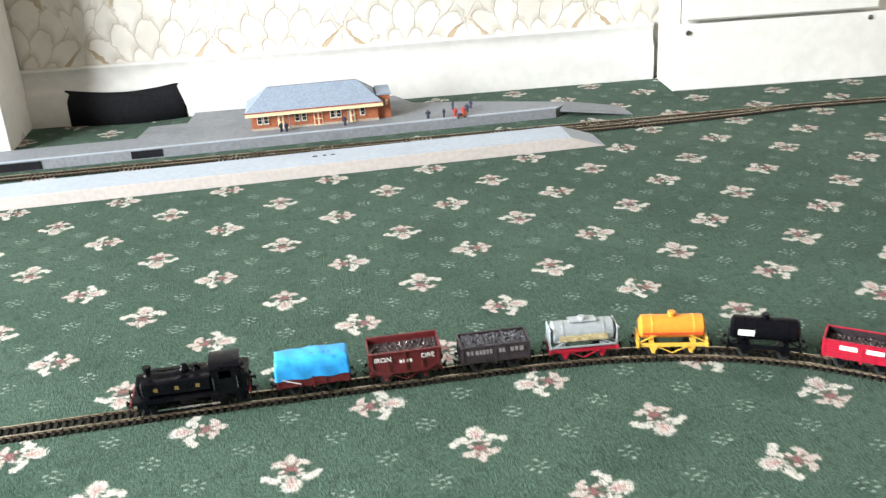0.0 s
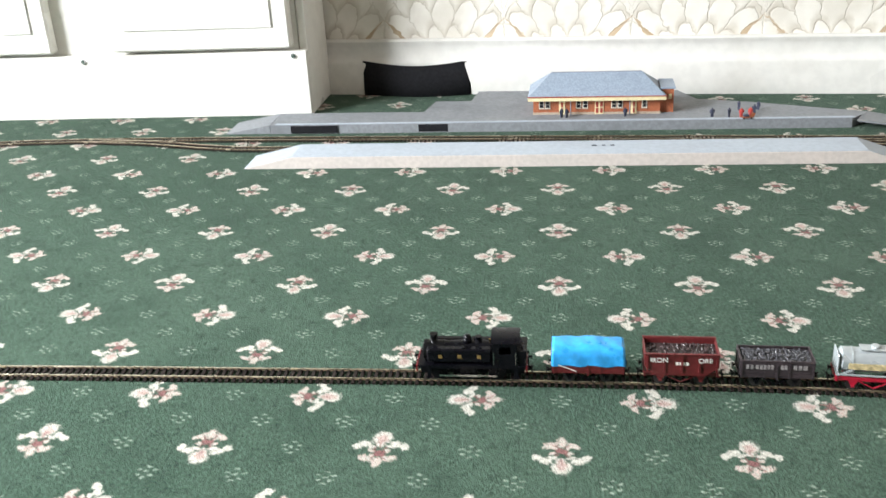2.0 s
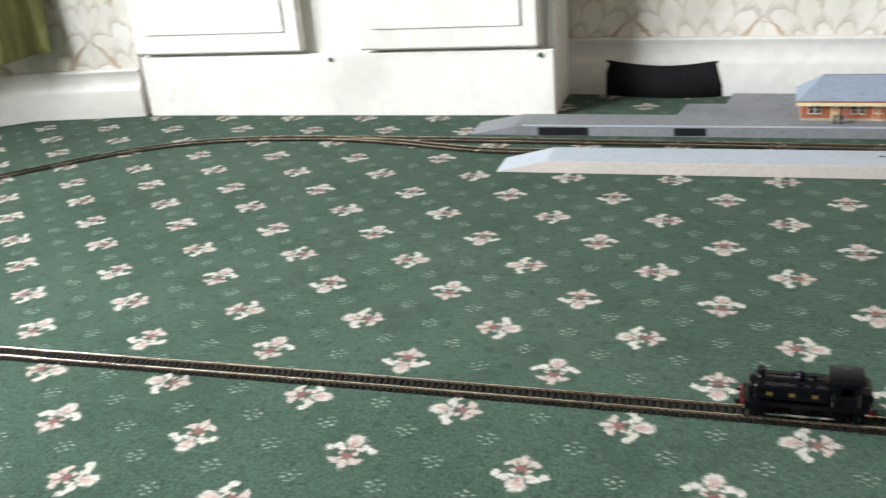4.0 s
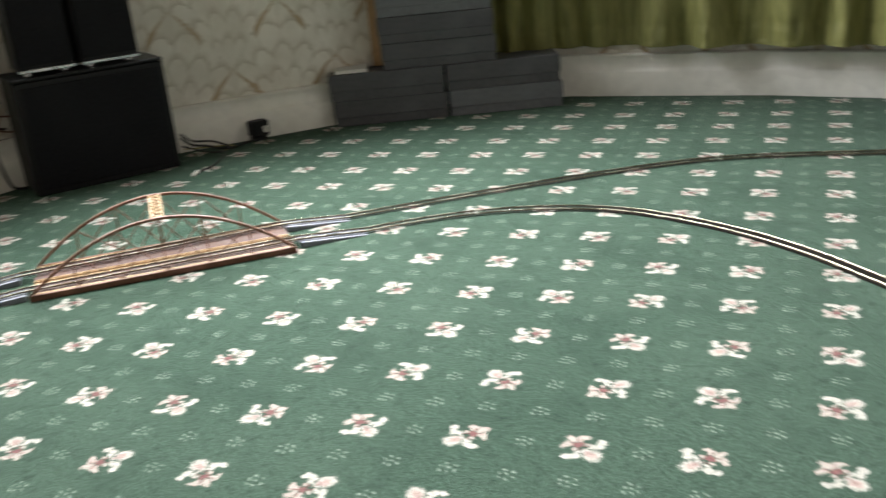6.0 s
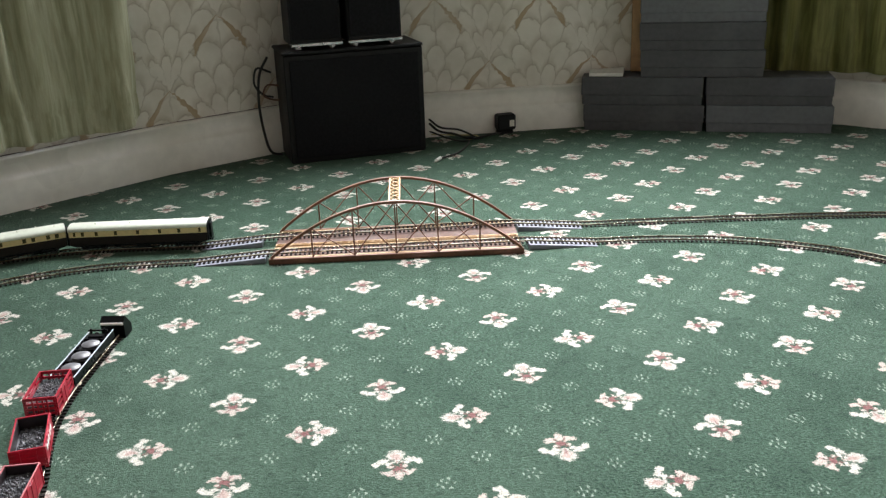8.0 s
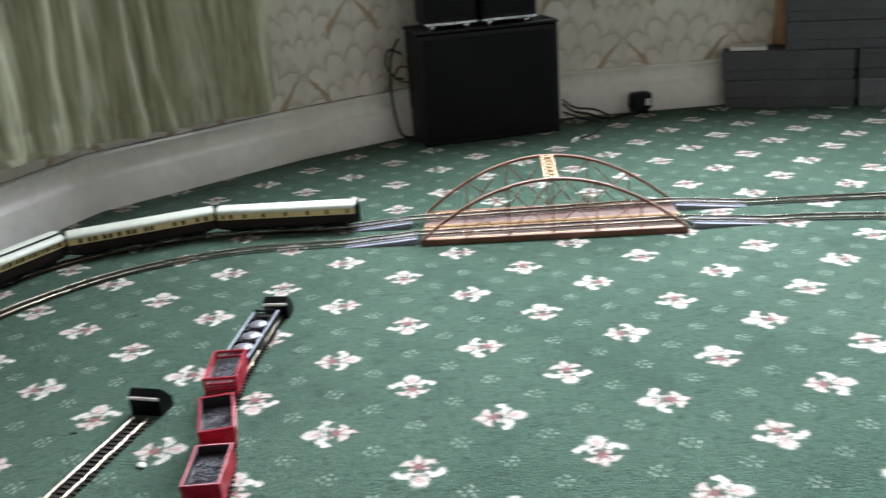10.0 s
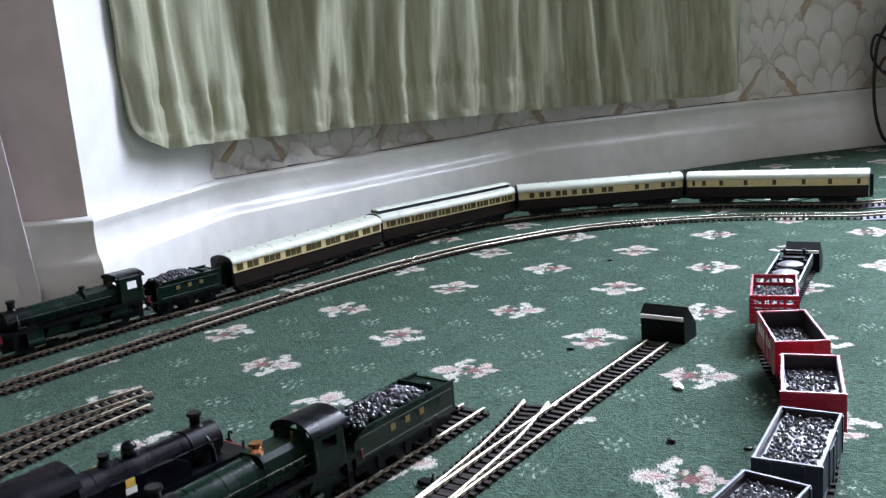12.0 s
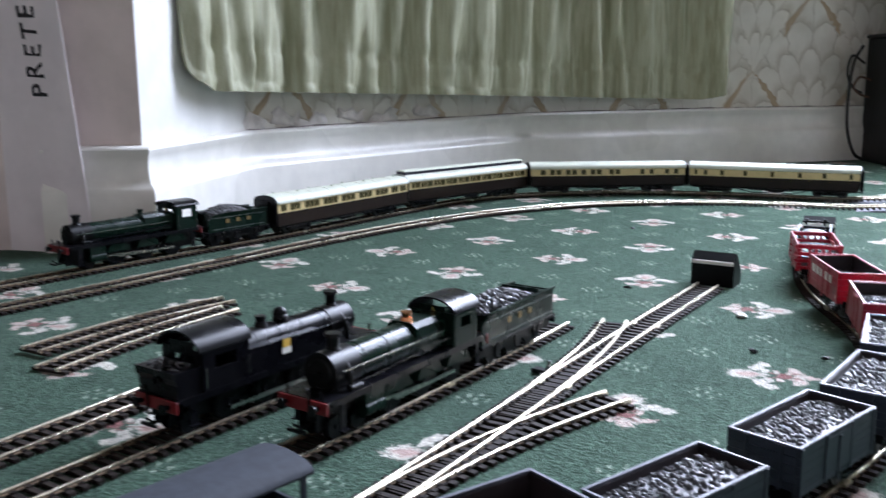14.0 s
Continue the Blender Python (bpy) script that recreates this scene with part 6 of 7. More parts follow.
def platform():
    root = thing("station_platform", "grey card model platform with sloping ends", "model platform")
    bm = BM()
    prism(bm, [(-0.49, 0.952), (0.62, 0.942), (0.66, 0.985), (0.47, 1.065), (0.36, 1.10), (0.33, 1.175), (-0.09, 1.195), (-0.10, 1.115), (-0.175, 1.115), (-0.19, 1.035), (-0.49, 1.04)], 0.0, PLAT)
    part("platform_top", bm, SLATE, root)
    bm = BM()
    prism(bm, [(-0.585, 0.0005), (-0.491, 0.0005), (-0.491, PLAT)], 0.953, 1.04, "y")
    part("ramp", bm, SLATE, root)
    bm = BM()
    vs = [bm.verts.new(v) for v in ((0.625, 0.930, PLAT), (0.765, 0.908, 0.002), (0.762, 0.975, 0.002), (0.655, 0.990, PLAT), (0.625, 0.930, PLAT - 0.003), (0.765, 0.908, 0.0), (0.762, 0.975, 0.0), (0.655, 0.990, PLAT - 0.003))]
    for f in ((0, 1, 2, 3), (7, 6, 5, 4), (0, 4, 5, 1), (1, 5, 6, 2), (2, 6, 7, 3), (3, 7, 4, 0)):
        bm.faces.new([vs[n] for n in f])
    part("ramp", bm, SLATE, root)
    bm = BM()
    box(bm, -0.485, 0.62, 0.9495, 0.9555, PLAT + 0.0002, PLAT + 0.0016, m=pose(0, 0, 0, 0, 0, -0.4))
    part("edging", bm, PALECARD, root, "paler coping along the platform edge")
    for x0, x1 in ((-0.447, -0.352), (-0.190, -0.132)):
        bm = BM()
        box(bm, x0, x1, 0.9485, 0.9515, 0.002, 0.0165)
        part("patch", bm, BLACKCARD, root, "black card patch on the platform face")
    root2 = thing("bay_platform", "pale grey card platform strip with tan edge", "model platform")
    bm = BM()
    prism(bm, [(-0.478, 0.0003), (0.652, 0.0003), (0.59, 0.0215), (-0.388, 0.0215)], 0.738, 0.812, "y")
    part("platform_top", bm, PALECARD, root2)
    bm = BM()
    prism(bm, [(-0.478, 0.0003), (0.652, 0.0003), (0.59, 0.0208), (-0.388, 0.0208)], 0.7345, 0.7375, "y")
    part("edging", bm, TAN, root2, "tan card front edge")
    for x, w, z in ((0.140, 0.012, 0.0), (0.158, 0.008, 0.0), (0.172, 0.010, 0.0)):
        bm = BM()
        box(bm, x, x + w * 0.7, 0.780, 0.784, 0.0216, 0.0226, 0.0004)
        part("scrap", bm, BLACKCARD, root2, "small dark scrap on the platform")


platform()


def station():
    root = thing("station_building", "red brick card station building with grey slate hipped roof", "model building", m=pose(0, 0, PLAT, 0, 0, -1.2))
    X0, X1, Y0, Y1, H = 0.012, 0.256, 1.000, 1.085, 0.0375
    bm = BM()
    box(bm, X0, X1, Y0, Y1, 0.0, H)
    wl = part("wall", bm, BRICK, root, "red brick wall")
    bm = BM()
    box(bm, X0 - 0.001, X1 + 0.001, Y0 - 0.001, Y1 + 0.001, 0.0, 0.0045)
    part("plinth", bm, STONE, root, "pale stone plinth")
    bm = BM()
    e, z0, zr = 0.010, H, 0.074
    a = [(X0 - e, Y0 - 0.012, z0), (X1 + e, Y0 - 0.012, z0), (X1 + e, Y1 + e, z0), (X0 - e, Y1 + e, z0), (X0 + 0.034, (Y0 + Y1) / 2, zr), (X1 - 0.034, (Y0 + Y1) / 2, zr)]
    vs = [bm.verts.new(v) for v in a]
    for f in ((0, 1, 5, 4), (1, 2, 5), (2, 3, 4, 5), (3, 0, 4), (3, 2, 1, 0)):
        bm.faces.new([vs[n] for n in f])
    rf = part("roof", bm, ROOFSLATE, root, "blue grey slate hipped roof")
    bm = BM()
    rod(bm, (X0 + 0.034, (Y0 + Y1) / 2, zr), (X1 - 0.034, (Y0 + Y1) / 2, zr), 0.0010, n=8)
    part("ridge", bm, RAMP, rf)
    bm = BM()
    box(bm, X0 - e, X1 + e, Y0 - 0.0130, Y0 - 0.0121, H - 0.0075, H - 0.0005)
    part("canopy_board", bm, CREAMCARD, root, "cream canopy valance")
    bm = BM()
    box(bm, X0 - e - 0.001, X1 + e + 0.001, Y0 - 0.0140, Y0 - 0.0120, H - 0.0003, H + 0.0014)
    part("gutter", bm, REDTRIM, root, "dark red gutter")
    for x in (0.028, 0.040, 0.100, 0.113, 0.168, 0.180, 0.226):
        bm = BM()
        box(bm, x - 0.0052, x + 0.0052, Y0 - 0.0012, Y0 + 0.0005, 0.0125, 0.0275)
        wn = part("window", bm, FRAMECARD, root)
        bm = BM()
        for dz in (0.0, 0.0068):
            box(bm, x - 0.0036, x + 0.0036, Y0 - 0.0018, Y0 - 0.0011, 0.0140 + dz, 0.0198 + dz)
        part("pane", bm, PANE, wn)
        bm = BM()
        box(bm, x - 0.0056, x + 0.0056, Y0 - 0.0022, Y0 - 0.0002, 0.0112, 0.0124)
        part("sill", bm, STONE, wn)
    for x, w in ((0.068, 0.006), (0.140, 0.0085), (0.206, 0.0055)):
        bm = BM()
        box(bm, x - w, x + w, Y0 - 0.0014, Y0 + 0.0005, 0.0008, 0.0275)
        dr = part("door", bm, CREAMCARD, root)
        for dx in (-w / 2, w / 2) if w > 0.006 else (0.0,):
            bm = BM()
            box(bm, x + dx - w * 0.30, x + dx + w * 0.30, Y0 - 0.0020, Y0 - 0.0013, 0.003, 0.0130)
            box(bm, x + dx - w * 0.30, x + dx + w * 0.30, Y0 - 0.0020, Y0 - 0.0013, 0.0150, 0.0250)
            part("panel", bm, REDTRIM, dr)
    for x in (0.085, 0.198):
        bm = BM()
        rod(bm, (x, Y0 - 0.010, 0.0), (x, Y0 - 0.010, H - 0.002), 0.0011, n=8)
        part("canopy_post", bm, RAMP, root)
    bm = BM()
    box(bm, X1 + 0.0005, X1 + 0.026, Y0 + 0.010, Y1 - 0.008, 0.0, 0.046)
    wg = part("wing", bm, BRICK, root, "brick side wing with flat roof")
    bm = BM()
    box(bm, X1 + 0.0005, X1 + 0.029, Y0 + 0.007, Y1 - 0.005, 0.0462, 0.0492)
    part("wing_roof", bm, ROOFSLATE, wg)
    for x in (X1 + 0.009, X1 + 0.019):
        bm = BM()
        box(bm, x - 0.003, x + 0.003, Y0 + 0.0088, Y0 + 0.0099, 0.026, 0.036)
        part("window", bm, CREAMCARD, wg)


station()


def figure(x, y, mat, label, turn, h=0.0175):
    bm = BM()
    for o in (-0.0016, 0.0016):
        rod(bm, (o, 0, 0), (o * 0.8, 0, h * 0.48), 0.0014, 0.0017, 8)
    rod(bm, (0, 0, h * 0.46), (0, 0, h * 0.83), 0.0027, 0.0034, 10)
    rod(bm, (0.0035, 0, h * 0.80), (0.0044, 0.0006, h * 0.46), 0.0011, 0.0009, 8)
    rod(bm, (-0.0035, 0, h * 0.80), (-0.0044, 0.0006, h * 0.46), 0.0011, 0.0009, 8)
    bmesh.ops.create_uvsphere(bm, u_segments=10, v_segments=8, radius=h * 0.085, matrix=Matrix.Translation((0, 0, h * 0.92)))
    ob = link("model_figure", bm, mat)
    ob.matrix_world = pose(x, y, PLAT, 0, 0, turn)
    tagged(ob, label, "model figure", "figures on the platform")


for x, y, mt, tn in ((0.371, 0.965, FIGDARK, 10), (0.402, 0.963, FIGDARK, 60), (0.428, 1.012, FIGDARK, 100), (0.424, 0.961, FIGRED, 200), (0.441, 0.964, FIGRED, 20), (0.464, 1.010, FIGDARK, 300), (0.452, 0.985, FIGDARK, 140), (0.088, 0.978, FIGDARK, 45), (0.098, 0.976, FIGDARK, 220), (0.210, 0.978, FIGDARK, 30)):
    figure(x, y, mt, "tiny red painted platform figure" if mt is FIGRED else "tiny dark painted platform figure", tn)

trolley = thing("luggage_trolley", "tiny red brown luggage trolley beside the platform figures", "model trolley", m=pose(0.432, 0.948, PLAT, 0, 0, 12))
bm = BM()
box(bm, -0.010, 0.010, -0.0042, 0.0042, 0.0030, 0.0044)
part("deck", bm, BRICK, trolley)
bm = BM()
box(bm, -0.006, 0.003, -0.0032, 0.0032, 0.0045, 0.0085, 0.0006)
part("parcel", bm, FIGDARK, trolley, "dark parcel")
for x in (-0.007, 0.007):
    for y in (-0.0046, 0.0046):
        bm = BM()
        rod(bm, (x, y - 0.0004, 0.0017), (x, y + 0.0004, 0.0017), 0.0017, n=14)
        part("wheel", bm, WHEEL, trolley)
bm = BM()
bar(bm, (0.0100, 0, 0.0042), (0.0135, 0, 0.0105), 0.0007, 0.0060)
part("handle", bm, BRICK, trolley)

# loose branches of the points, and spare curved track
POINT_A = Line([(-0.93, -1.504), (-1.00, -1.482), (-1.067, -1.464), (-1.136, -1.448), (-1.196, -1.442)])
POINT_B = Line([(-0.83, -1.537), (-0.905, -1.508), (-0.973, -1.470), (-1.027, -1.430)])
SPARE_A = Line([(-0.992, -1.790), (-1.030, -1.784), (-1.075, -1.774), (-1.120, -1.760), (-1.162, -1.745)])
SPARE_B = Line([(-1.022, -1.824), (-1.065, -1.812), (-1.110, -1.796), (-1.150, -1.778), (-1.185, -1.757)])
for line in (POINT_A, POINT_B):
    lay_track(line, 0.0, line.length, "diverging branch of a set of model points", "points", lambda p: -0.0004)
lay_track(SPARE_A, 0.0, SPARE_A.length, "spare curved track piece lying loose on the carpet", "spare track", joiner=True)
lay_track(SPARE_B, 0.0, SPARE_B.length, "spare curved track piece lying loose on the carpet", "spare track", lambda p: 0.0012)


def buffer_stop(m, label, w=0.019):
    root = thing("buffer_stop", label, "buffer stop", "buffer stops", m=m)
    bm = BM()
    prism(bm, [(-0.020, 0.0), (0.006, 0.0), (0.006, 0.024), (-0.002, 0.030), (-0.020, 0.012)], -w, w, "y")
    part("body", bm, SMOKE, root, "black plastic block")
    bm = BM()
    box(bm, 0.0062, 0.0080, 0.0005 - w, w - 0.0005, 0.0200, 0.0232)
    part("beam", bm, LETTER, root, "white beam")
    return root


buffer_stop(pose(-1.352, -1.364, 0.0, 0, 0, -18), "black plastic buffer stop with white beam at the siding end")
buffer_stop(pose(-1.590, -1.243, 0.0, 0, 0, -11), "black plastic buffer stop behind the rake of wagons", 0.0165)

# crumbs of coal and paper on the carpet
CRUMB = random.Random(21)
for x, y, r, mt in ((-1.146, -1.345, 0.0030, SMOKE), (-1.141, -1.299, 0.0024, SMOKE), (-1.640, -1.448, 0.0024, SMOKE), (-1.321, -1.439, 0.0026, SMOKE), (-1.240, -1.347, 0.0042, LETTER)):
    bm = BM()
    bmesh.ops.create_icosphere(bm, subdivisions=2, radius=1.0, matrix=pose(0, 0, r * 0.4, 0, 0, CRUMB.uniform(0, 180)) @ Matrix.Diagonal((r * 1.4, r * 0.8, r * 0.45, 1)))
    for v in bm.verts:
        v.co *= 1.0 + 0.35 * noise.noise(v.co * 700)
    ob = link("paper_scrap" if mt is LETTER else "coal_crumb", bm, mt)
    ob.matrix_world = pose(x, y, 0.0)
    tagged(ob, "small torn white paper scrap on the carpet" if mt is LETTER else "tiny black crumb of coal on the carpet", "scrap" if mt is LETTER else "crumb", "" if mt is LETTER else "coal crumbs")
lever = thing("point_lever", "small black plastic lever beside the points", "point lever", m=pose(-1.066, -1.479, 0.0, 0, 0, 65))
bm = BM()
box(bm, -0.008, 0.008, -0.0035, 0.0035, 0.0004, 0.0034, 0.0008)
part("base", bm, SMOKE, lever)
bm = BM()
bar(bm, (0.002, 0.0, 0.0034), (0.0045, 0.0, 0.0098), 0.0016, 0.0012)
part("handle", bm, SMOKE, lever)

# ---- goods train on the inner track ----
s = INNER.near(-0.002, 0.035)
loco("pannier_tank_engine", "black pannier tank engine with brass plates on the inner track", "goods train", INNER.vehicle(s, 0.05, RAIL_TOP, back=True), 0.112, (-0.026, 0.004, 0.034), 0.0088, 0.0098, 0.0305,
     (-0.022, 0.050), (-0.047, -0.022), BLACK, tanks="pannier", bunker=True, cylinders=False, marks=[(-0.010, -0.006, 0.0285, 0.004), (0.010, 0.014, 0.0285, 0.004), (0.030, 0.034, 0.0285, 0.004)])
step = 0.0925
s0 = INNER.near(0.1095, 0.035)


def goods(k, base=0.038):
    return INNER.vehicle(s0 - step * k, base, RAIL_TOP, back=True)


tarped_wagon(goods(0), "goods train")
hopper_wagon(goods(1), "goods train")
open_wagon("coal_wagon", "dark umber open wagon with coal and pale lettering", "goods train", goods(2), WAGON_DARK, load=COAL, loadz=0.92, marks=[(-0.030, -0.0275), (-0.026, -0.0235), (-0.021, -0.018), (-0.017, -0.0145), (-0.0135, -0.011), (-0.010, -0.0075), (-0.0065, -0.004), (0.003, 0.0055), (0.0065, 0.009), (0.015, 0.018), (0.0195, 0.0225), (0.024, 0.028)], ink=surface("worn grey lettering", (0.24, 0.22, 0.22), 0.6, grain=300, vary=0.35, bump=0.0))
tank_wagon("tank_wagon", "silver tank wagon with red underframe", "goods train", goods(3), SILVER, SILVER, marks=[(-0.025, 0.025)], mark_mat=BEIGE, sole=WAGON_RED, walk=True, mark_z=(-0.0050, 0.0016))
tank_wagon("tank_wagon", "orange tank wagon with yellow frame", "goods train", goods(4), ORANGE, YELLOW, marks=[(-0.0305, 0.0305)], mark_mat=SIGNAL, mark_z=(-0.0042, -0.0016))
tank_wagon("tank_wagon", "black tank wagon with a white panel", "goods train", goods(5), BLACK, BLACK, marks=[(0.010, 0.026)], mark_mat=LETTER)
open_wagon("open_wagon", "red brown open wagon", "goods train", goods(6), WAGON_RED, marks=[(-0.02, -0.004), (0.004, 0.020)], load=ORE, loadz=0.6)
open_wagon("open_wagon", "grey green seven-plank open wagon", "goods train", goods(7), WAGON_GREEN, H=0.019, planks=7, marks=[(-0.024, -0.012)])
open_wagon("open_wagon", "dark grey open wagon", "goods train", goods(8), WAGON_GREEN, load=COAL, loadz=0.9, marks=[(-0.02, 0.01)])

# ---- passenger train on the outer track ----
gap = OUTER.near(-1.690, -1.752)
pitch = 0.250
top = RAIL_TOP


def train(sv, base):
    return OUTER.vehicle(sv, base, top + bridge_lift(OUTER.at(sv)), back=True)


MANY = [(-0.47 + 0.0245 * k + (0.006 if k % 4 == 0 else 0.0), 0.0042) for k in range(39)]
FEW = [(-0.44, 0.006), (-0.38, 0.006), (-0.28, 0.006), (-0.22, 0.006), (-0.06, 0.007), (-0.02, 0.007), (0.06, 0.007), (0.10, 0.007), (0.16, 0.007), (0.22, 0.007), (0.26, 0.007), (0.32, 0.007), (0.36, 0.007), (0.42, 0.007)]
VAN = [(-0.45, 0.004), (-0.30, 0.005), (-0.16, 0.005), (0.0, 0.005), (0.16, 0.005), (0.30, 0.005), (0.40, 0.005), (0.46, 0.004)]
coach("passenger_coach", "chocolate and cream coach with pale ribbed roof", "passenger train", train(gap + pitch / 2, 0.16))
coach("passenger_coach", "chocolate and cream clerestory coach with dark roof strip", "passenger train", train(gap - pitch / 2, 0.16), clerestory=True, pattern=MANY)
coach("passenger_coach", "chocolate and cream brake coach with pale roof", "passenger train", train(gap - pitch * 1.5, 0.16), pattern=FEW)
coach("passenger_coach", "chocolate and cream full brake coach with white roof", "passenger train", train(gap - pitch * 2.5, 0.16), pattern=VAN)
sl = gap + pitch
tender("engine_tender", "dark green tender heaped with coal", "passenger train", train(sl + 0.046, 0.04), GREEN)
loco("express_engine", "dark green six-coupled tender engine with black smokebox", "passenger train", train(sl + 0.170, 0.07), 0.150, (-0.045, -0.012, 0.021), 0.0112, 0.0100, 0.0330,
     (-0.040, 0.066), (-0.071, -0.046), GREEN, leading=(0.050,), firebox=(-0.046, -0.012), dome=False)

# ---- engines standing on the sidings ----
loco("tank_engine", "black side tank engine with yellow crest and red buffer beam", "standing engines", ENGINE_ROAD.vehicle(ENGINE_ROAD.near(-0.980, -1.628), 0.06, RAIL_TOP), 0.158, (-0.040, -0.012, 0.016, 0.044), 0.0095, 0.0098, 0.0325,
     (-0.026, 0.0655), (-0.0615, -0.0295), BLACK, tanks="side", bunker=True, crest=True, leading=(0.070,), trailing=(-0.066,), arch=0.0098, cab_drop=0.0052, bunker_rise=0.004)
loco("tender_engine", "dark green tender engine with copper safety valve and red buffer beam", "standing engines", SHED_ROAD.vehicle(SHED_ROAD.near(-0.982, -1.554), 0.06, RAIL_TOP, back=True), 0.150, (-0.046, -0.016, 0.014), 0.0108, 0.0104, 0.0335,
     (-0.036, 0.062), (-0.0625, -0.0390), GREEN, leading=(0.043, 0.061), firebox=(-0.040, -0.008), dome=False, copper=True, arch=0.0085, cab_drop=0.0055)
tender("engine_tender", "dark green tender heaped with shiny coal", "standing engines", SHED_ROAD.vehicle(SHED_ROAD.near(-1.0985, -1.512), 0.04, RAIL_TOP, back=True), GREEN, L=0.099)
brake_van(STOP_ROAD.vehicle(STOP_ROAD.near(-0.760, -1.568), 0.06, RAIL_TOP), "standing engines")

# ---- rake of wagons in the siding ----
RAKE_AT = (-1.372, -1.261, -1.1635, -1.073, -0.988, -0.914, -0.836, -0.760)


def rake(k, base=0.037):
    x = RAKE_AT[k + 2]
    return RAKE_ROAD.vehicle(min((n * 0.001 for n in range(int(RAKE_ROAD.length * 1000))), key=lambda s: abs(RAKE_ROAD.at(s).x - x)), base, RAIL_TOP)


low_wagon(RAKE_ROAD.vehicle(RAKE_ROAD.near(-1.487, -1.2635), 0.095, RAIL_TOP), "wagon rake")
open_wagon("open_wagon", "bright red slotted coke wagon with coal", "wagon rake", rake(-2), WAGON_RED, L=0.068, W=0.0350, H=0.0215, planks=7, slots=True, load=COAL, loadz=0.55)
open_wagon("open_wagon", "bright red open wagon, half empty", "wagon rake", rake(-1), WAGON_RED, L=0.072, W=0.0335, H=0.0215, load=COAL, loadz=0.40, edge=WAGON_RED, marks=[(-0.026, -0.020), (-0.016, -0.010), (-0.006, 0.0), (0.005, 0.011), (0.015, 0.021)])
open_wagon("open_wagon", "bright red open wagon half full of coal", "wagon rake", rake(0), WAGON_RED, L=0.067, W=0.0335, H=0.0215, load=COAL, loadz=0.58, edge=surface("scuffed pink wagon rim", (0.42, 0.12, 0.13), 0.5, grain=200, vary=0.1))
for k in (1, 2, 3, 4):
    open_wagon("open_wagon", "grey open wagon heaped with shiny coal", "wagon rake", rake(k), WAGON_GREY, L=0.070, W=0.0315, H=0.0195, planks=5, load=COAL, loadz=0.84, edge=surface("pale wagon rim", (0.115, 0.118, 0.145), 0.55, grain=200, vary=0.08, spec=0.3) if k == 1 else bpy.data.materials["pale wagon rim"], count=420, lump=0.0012)
open_wagon("open_wagon", "tall dark blue grey open wagon, nearly empty", "wagon rake", rake(5), NAVY, L=0.070, W=0.030, H=0.035, planks=9, load=COAL, loadz=0.20, count=60, edge=bpy.data.materials["pale wagon rim"])

# ---- things round the room ----
def storage_box(m, L, D, H, mat, label):
    root = thing("storage_box", label, "storage box", "stacked boxes", m=m)
    bm = BM()
    box(bm, 0.002, L - 0.002, 0.002, D - 0.002, 0.0, H - 0.003, 0.0012)
    part("tray", bm, mat, root)
    bm = BM()
    box(bm, 0.0, L, 0.0, D, H * 0.34, H, 0.0016)
    part("lid", bm, mat, root)


bang = math.degrees(math.atan2(0.565, 0.22))
bd = Vector((0.22, 0.565, 0)).normalized()
bo = Vector((-2.640, -0.252, 0))


def at_boxes(s, z, back=0.0, tilt=0.0):
    p = bo + bd * s + Vector((-bd.y, bd.x, 0)) * back
    return pose(p.x, p.y, z, 0, 0, bang + tilt)


for s, z, mt, H, tl in ((0.0, 0.0, GREYBOX, 0.0665, 0.3), (0.304, 0.0, GREYBOX2, 0.0665, -0.4), (-0.006, 0.067, GREYBOX, 0.0685, -0.3), (0.300, 0.067, GREYBOX, 0.0685, 0.2)):
    storage_box(at_boxes(s, z, 0.0, tl), 0.299, 0.115, H, mt, "paler grey card storage box under the stack" if mt is GREYBOX2 else "dark grey card storage box in the lower stack")
for k, dx in enumerate((0.0, -0.004, -0.004, 0.002, -0.003)):
    storage_box(at_boxes(0.138 + dx, 0.136 + 0.0665 * k, 0.004, (-1) ** k * 0.6), 0.298, 0.115, 0.066, GREYBOX2 if k >= 2 else GREYBOX, "dark grey card storage box stacked on two others" if k < 2 else "paler grey card storage box on the stack")
bm = BM()
box(bm, 0.0, 0.085, 0.0, 0.10, 0.0, 0.009, 0.001)
ob = link("paper_pad", bm, surface("white paper", (0.72, 0.70, 0.66), 0.7, grain=80, vary=0.04))
ob.matrix_world = at_boxes(0.012, 0.1365, 0.008)
tagged(ob, "thin white paper pad lying on the grey boxes", "paper pad")
bm = BM()
box(bm, 0.0, 0.035, 0.0, 0.02, 0.0, 0.50, 0.002)
ob = link("wooden_batten", bm, surface("pale wood", (0.46, 0.27, 0.13), 0.55, grain=40, vary=0.15))
ob.matrix_world = at_boxes(0.112, 0.137, 0.085)
tagged(ob, "pale wooden batten standing on a grey box", "batten")


